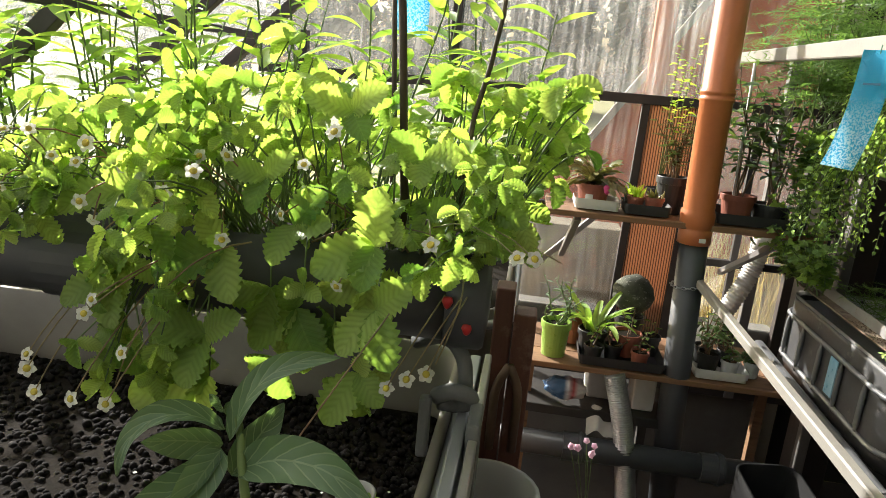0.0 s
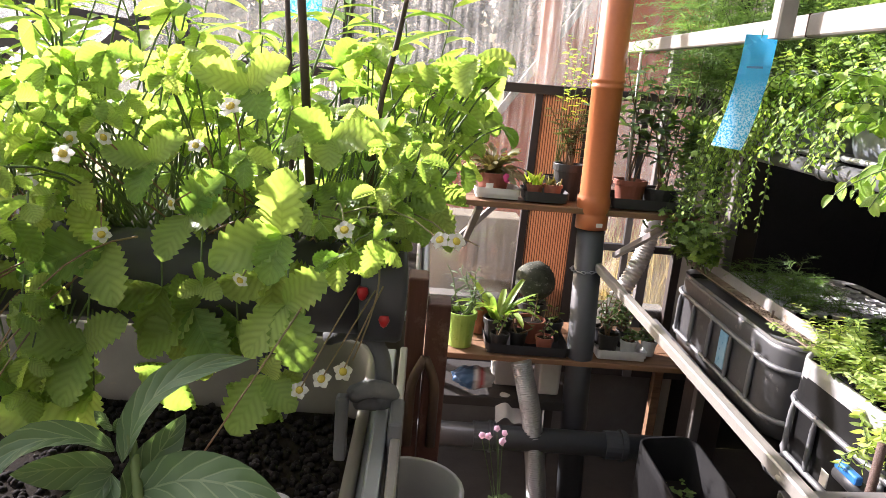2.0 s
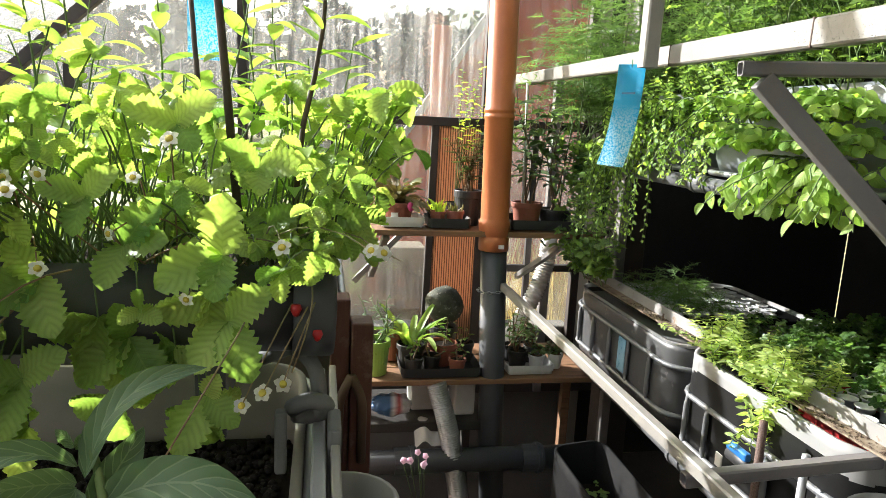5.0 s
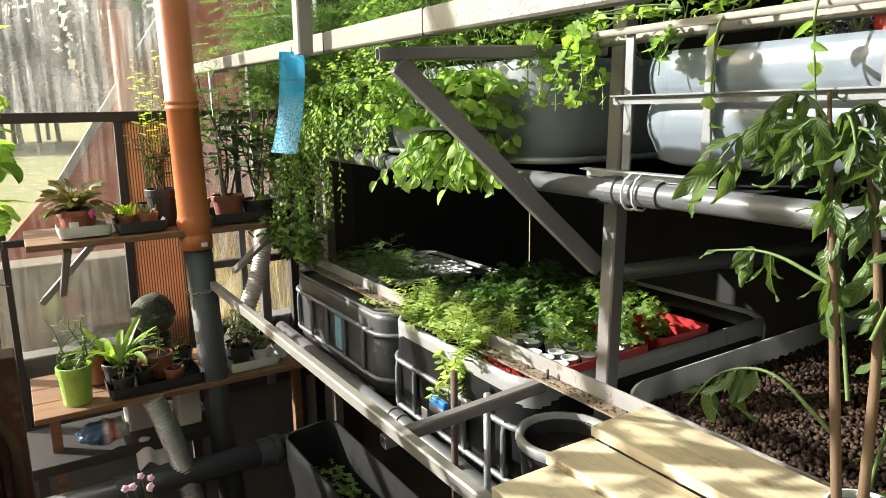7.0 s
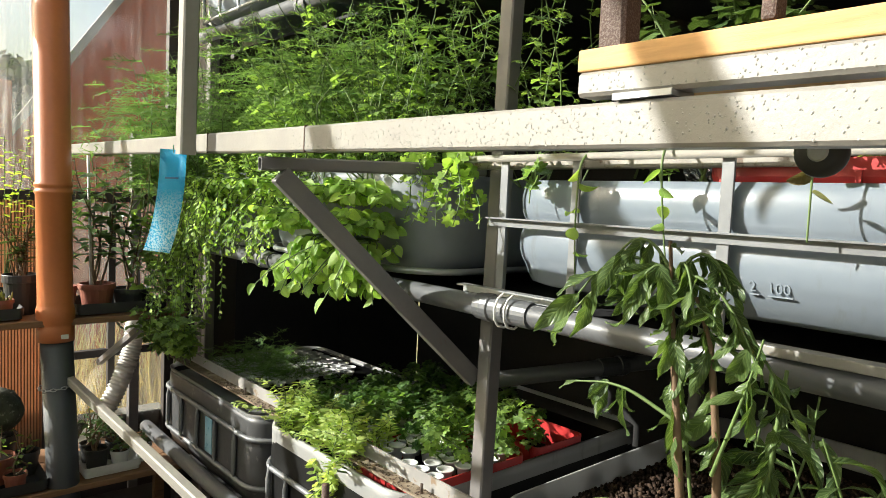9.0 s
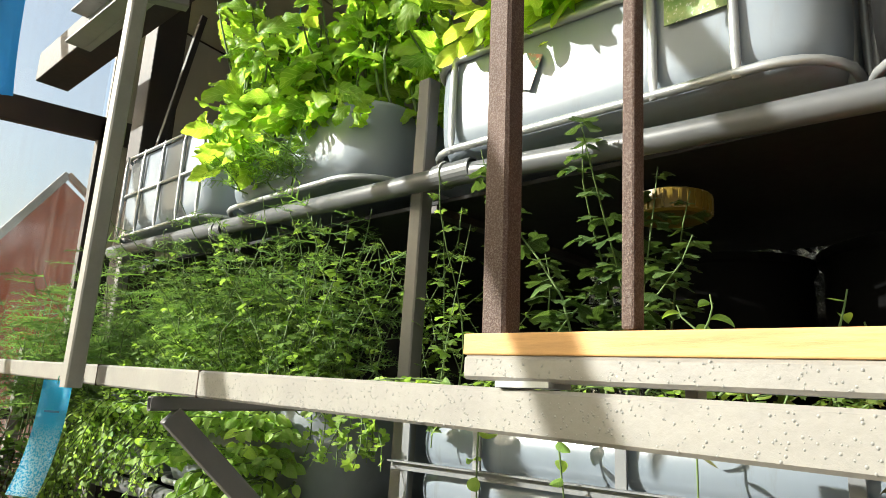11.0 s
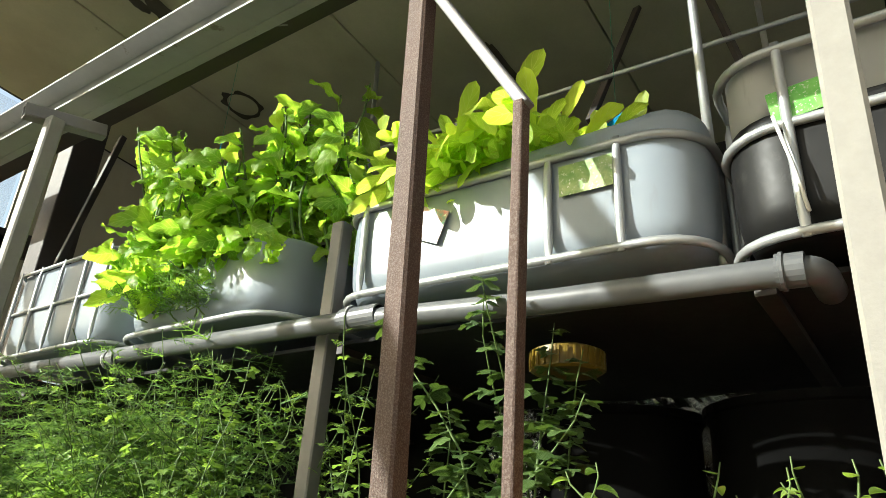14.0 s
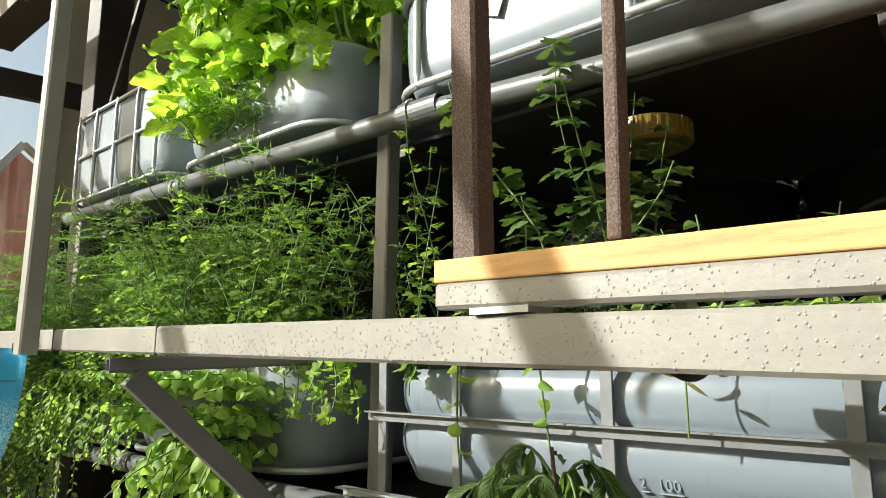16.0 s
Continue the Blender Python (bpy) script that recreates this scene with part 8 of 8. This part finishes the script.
# white string and cable ties at the pipe joints
for a in ((1.175, 0.965, 1.43), (1.17, 0.99, 1.43)):
    tagged(mesh_object("string", sweep([(a[0] + 0.04 + 0.036 * math.cos(i * 0.6), a[1] + 0.004 * i / 3, a[2] - 0.008 + 0.04 * math.sin(i * 0.6)) for i in range(11)], 0.0028, 5, closed=False), TRAY_WHITE, smooth=True), "white string tied round the pipe joint", "string", "strings")
for y in (1.0, 2.10):
    tagged(mesh_object("string", sweep([(1.31 + 0.031 * math.cos(i * 0.6), y + 0.03, 2.306 + 0.031 * math.sin(i * 0.6)) for i in range(11)], 0.0025, 5, closed=True), TRAY_WHITE, smooth=True), "white tie round the drain pipe", "string", "strings")
tagged(mesh_object("string", sweep(rounded([(1.275, -0.01, 2.34), (1.262, 0.0, 2.42), (1.262, 0.02, 2.53)], 0.03), 0.0035, 6), TRAY_WHITE, smooth=True), "white cable tie at the tank cage", "string", "strings")

# seed packets stuck on the tanks
def packet(x, y0, y1, z0, z1, col_a, col_b, label, tilt=0.0):
    mat = surface("seed_packet", col_a, col_b, wear=(0.7, 0.68, 0.62), rough=0.35, blotch=48, wear_at=0.57)
    m = Matrix.Translation((x, (y0 + y1) / 2, (z0 + z1) / 2)) @ Matrix.Rotation(tilt, 4, "X")
    tagged(mesh_object("seed_packet", box(-0.002, 0.0, (y0 - y1) / 2, (y1 - y0) / 2, (z0 - z1) / 2, (z1 - z0) / 2, 0, m), mat), label, "seed packet", "seed packets")


packet(1.286, 0.745, 0.83, 2.458, 2.542, (0.10, 0.35, 0.30), (0.60, 0.20, 0.20), "torn printed seed packet stuck on the tank", 0.4)
packet(1.286, 0.322, 0.448, 2.487, 2.560, (0.14, 0.26, 0.06), (0.30, 0.38, 0.14), "green seed packet stuck on the tank")
packet(1.290, -0.068, 0.027, 2.536, 2.60, (0.10, 0.40, 0.05), (0.20, 0.50, 0.10), "bright green seed packet stuck on the tank", -0.1)

def lettering(text, at, size, mat, parent, label):
    cu = bpy.data.curves.new("text", "FONT")
    cu.body, cu.size, cu.extrude = text, size, 0.0015
    tmp = bpy.data.objects.new("lettering", cu)
    scene.collection.objects.link(tmp)
    me = bpy.data.meshes.new_from_object(tmp)
    bpy.data.objects.remove(tmp)
    me.materials.append(mat)
    ob = new("lettering", me)
    ob.parent = parent
    ob.matrix_parent_inverse = parent.matrix_basis.inverted()
    ob.matrix_basis = Matrix.Translation(at) @ Euler((radians(105), 0, radians(-90))).to_matrix().to_4x4()
    ob["label"] = label


MARK = surface("raised_mark", (0.25, 0.29, 0.33), rough=0.25)
lettering("2", (1.2455, 0.478, 1.532), 0.025, MARK, mid_main, "embossed numeral")
lettering("100", (1.2455, 0.448, 1.532), 0.025, MARK, mid_main, "embossed number")
part("mark_line", box(1.2450, 1.2490, 0.408, 0.447, 1.5255, 1.5275), MARK, mid_main)
part("mark_line", box(1.2450, 1.2490, 0.462, 0.477, 1.5255, 1.5275), MARK, mid_main)
# red crate behind the ledge
crate(1.268, 1.60, -0.55, 0.58, 1.672, 1.752)

def water_drops():
    """Drops clinging to the painted beam and tube."""
    r = random.Random(131)
    V, F = [], []
    base = [(0, 0, 1.0)] + [(math.cos(a) * c, math.sin(a) * c, h) for c, h in ((0.6, 0.8), (1.0, 0.0)) for a in [k * math.pi / 4 for k in range(8)]]
    fc = [(0, 1 + i, 1 + (i + 1) % 8) for i in range(8)] + [(1 + i, 9 + i, 9 + (i + 1) % 8, 1 + (i + 1) % 8) for i in range(8)]
    for k in range(1500):
        y = r.uniform(-0.45, 1.2)
        x = beam_x(y) - 0.0001
        if k % 3 == 0 and y < 0.45:
            z = beam_z(y) + r.uniform(0.011, 0.032)
        else:
            z = beam_z(y) - 0.046 + 0.042 * r.random() ** (1.0 if y < 0.5 else 2.0)
        s = r.uniform(0.0005, 0.0015)
        o = len(V)
        V.extend((x - h * s * 0.6, y + a * s, z + b * s * 1.15) for a, b, h in base)
        F.extend(tuple(i + o for i in f) for f in fc)
    me = bpy.data.meshes.new("water_drops")
    me.from_pydata(V, [], F)
    m, t, b = nodes_of("water_drop")
    b.inputs["Base Color"].default_value = (0.30, 0.29, 0.27, 1)
    b.inputs["Roughness"].default_value = 0.06
    me.materials.append(m)
    me.shade_smooth()
    ob = new("water_drops", me)
    ob.parent = rack
    ob.matrix_parent_inverse = rack.matrix_basis.inverted()
    tagged(ob, "small clear water drops on the beam", kind="stuff")


water_drops()

# burnt and damp marks on the ceiling panels
STAIN = surface("burnt_mark", (0.035, 0.03, 0.022), (0.07, 0.06, 0.045), rough=0.95)
CEIL = Matrix.Translation((0.55, 0, 4.02)) @ Matrix.Rotation(math.atan(0.10), 4, "Y")


def stain(x, y, rx, ry, hole, seed):
    bm = bmesh.new()
    n = 36
    inner, outer = [], []
    for i in range(n):
        a = 2 * math.pi * i / n
        w = 1 + 0.35 * noise.noise(Vector((math.cos(a) * 2, math.sin(a) * 2, seed)))
        outer.append(bm.verts.new(CEIL @ Vector((x - 0.55 + rx * w * math.cos(a), y + ry * w * math.sin(a), -0.004))))
        inner.append(bm.verts.new(CEIL @ Vector((x - 0.55 + rx * hole * math.cos(a), y + ry * hole * math.sin(a), -0.004))))
    for i in range(n):
        j = (i + 1) % n
        bm.faces.new((outer[i], outer[j], inner[j], inner[i]))
    structure("ceiling_mark", bm, STAIN, "dark burnt mark on the ceiling panel")



stain(1.93, 2.576, 0.11, 0.10, 0.78, 1.0)
stain(1.32, 2.40, 0.10, 0.05, 0.0, 2.0)
stain(1.30, 2.17, 0.12, 0.035, 0.0, 3.0)
stain(1.22, 2.46, 0.06, 0.03, 0.0, 4.0)
stain(2.4, 1.2, 0.25, 0.03, 0.0, 5.0)

castor = thing("castor", (0.97, 0.283, 1.78), "black castor wheel under the board", "castor", "castors")
q = Matrix.Translation((0.97, 0.283, 1.733)) @ Matrix.Rotation(radians(90), 4, "Y")
part("wheel", lathe([(0.0, -0.012), (0.02, -0.012), (0.028, -0.009), (0.030, 0.0), (0.028, 0.009), (0.02, 0.012), (0.0, 0.012)], 24, axis=q), POT_BLACK, castor, "black rubber wheel", True)
part("hub", lathe([(0.0, -0.015), (0.010, -0.015), (0.012, -0.0125), (0.0, -0.0125)], 16, axis=q), GALV, castor, "bright hub")
part("fork", box(0.955, 0.985, 0.275, 0.291, 1.757, 1.8025, 0.002), GALV, castor)

# dried foam at the joint of the low beam
lump = bmesh.new()
bmesh.ops.create_icosphere(lump, subdivisions=3, radius=1.0)
for v in lump.verts:
    n = 1 + 0.35 * noise.noise(v.co * 2.3) + 0.3 * noise.noise(v.co * 6.0)
    v.co = Vector((v.co.x * 0.018, v.co.y * 0.034, v.co.z * 0.014)) * n + Vector((0.776, 1.345, 0.868))
tagged(mesh_object("foam_lump", lump, surface("dried_foam", (0.45, 0.43, 0.38), (0.30, 0.27, 0.22), rough=0.95, relief=0.8, blotch=40), None, "", True), "dried pale foam lump on the lower beam", "foam")
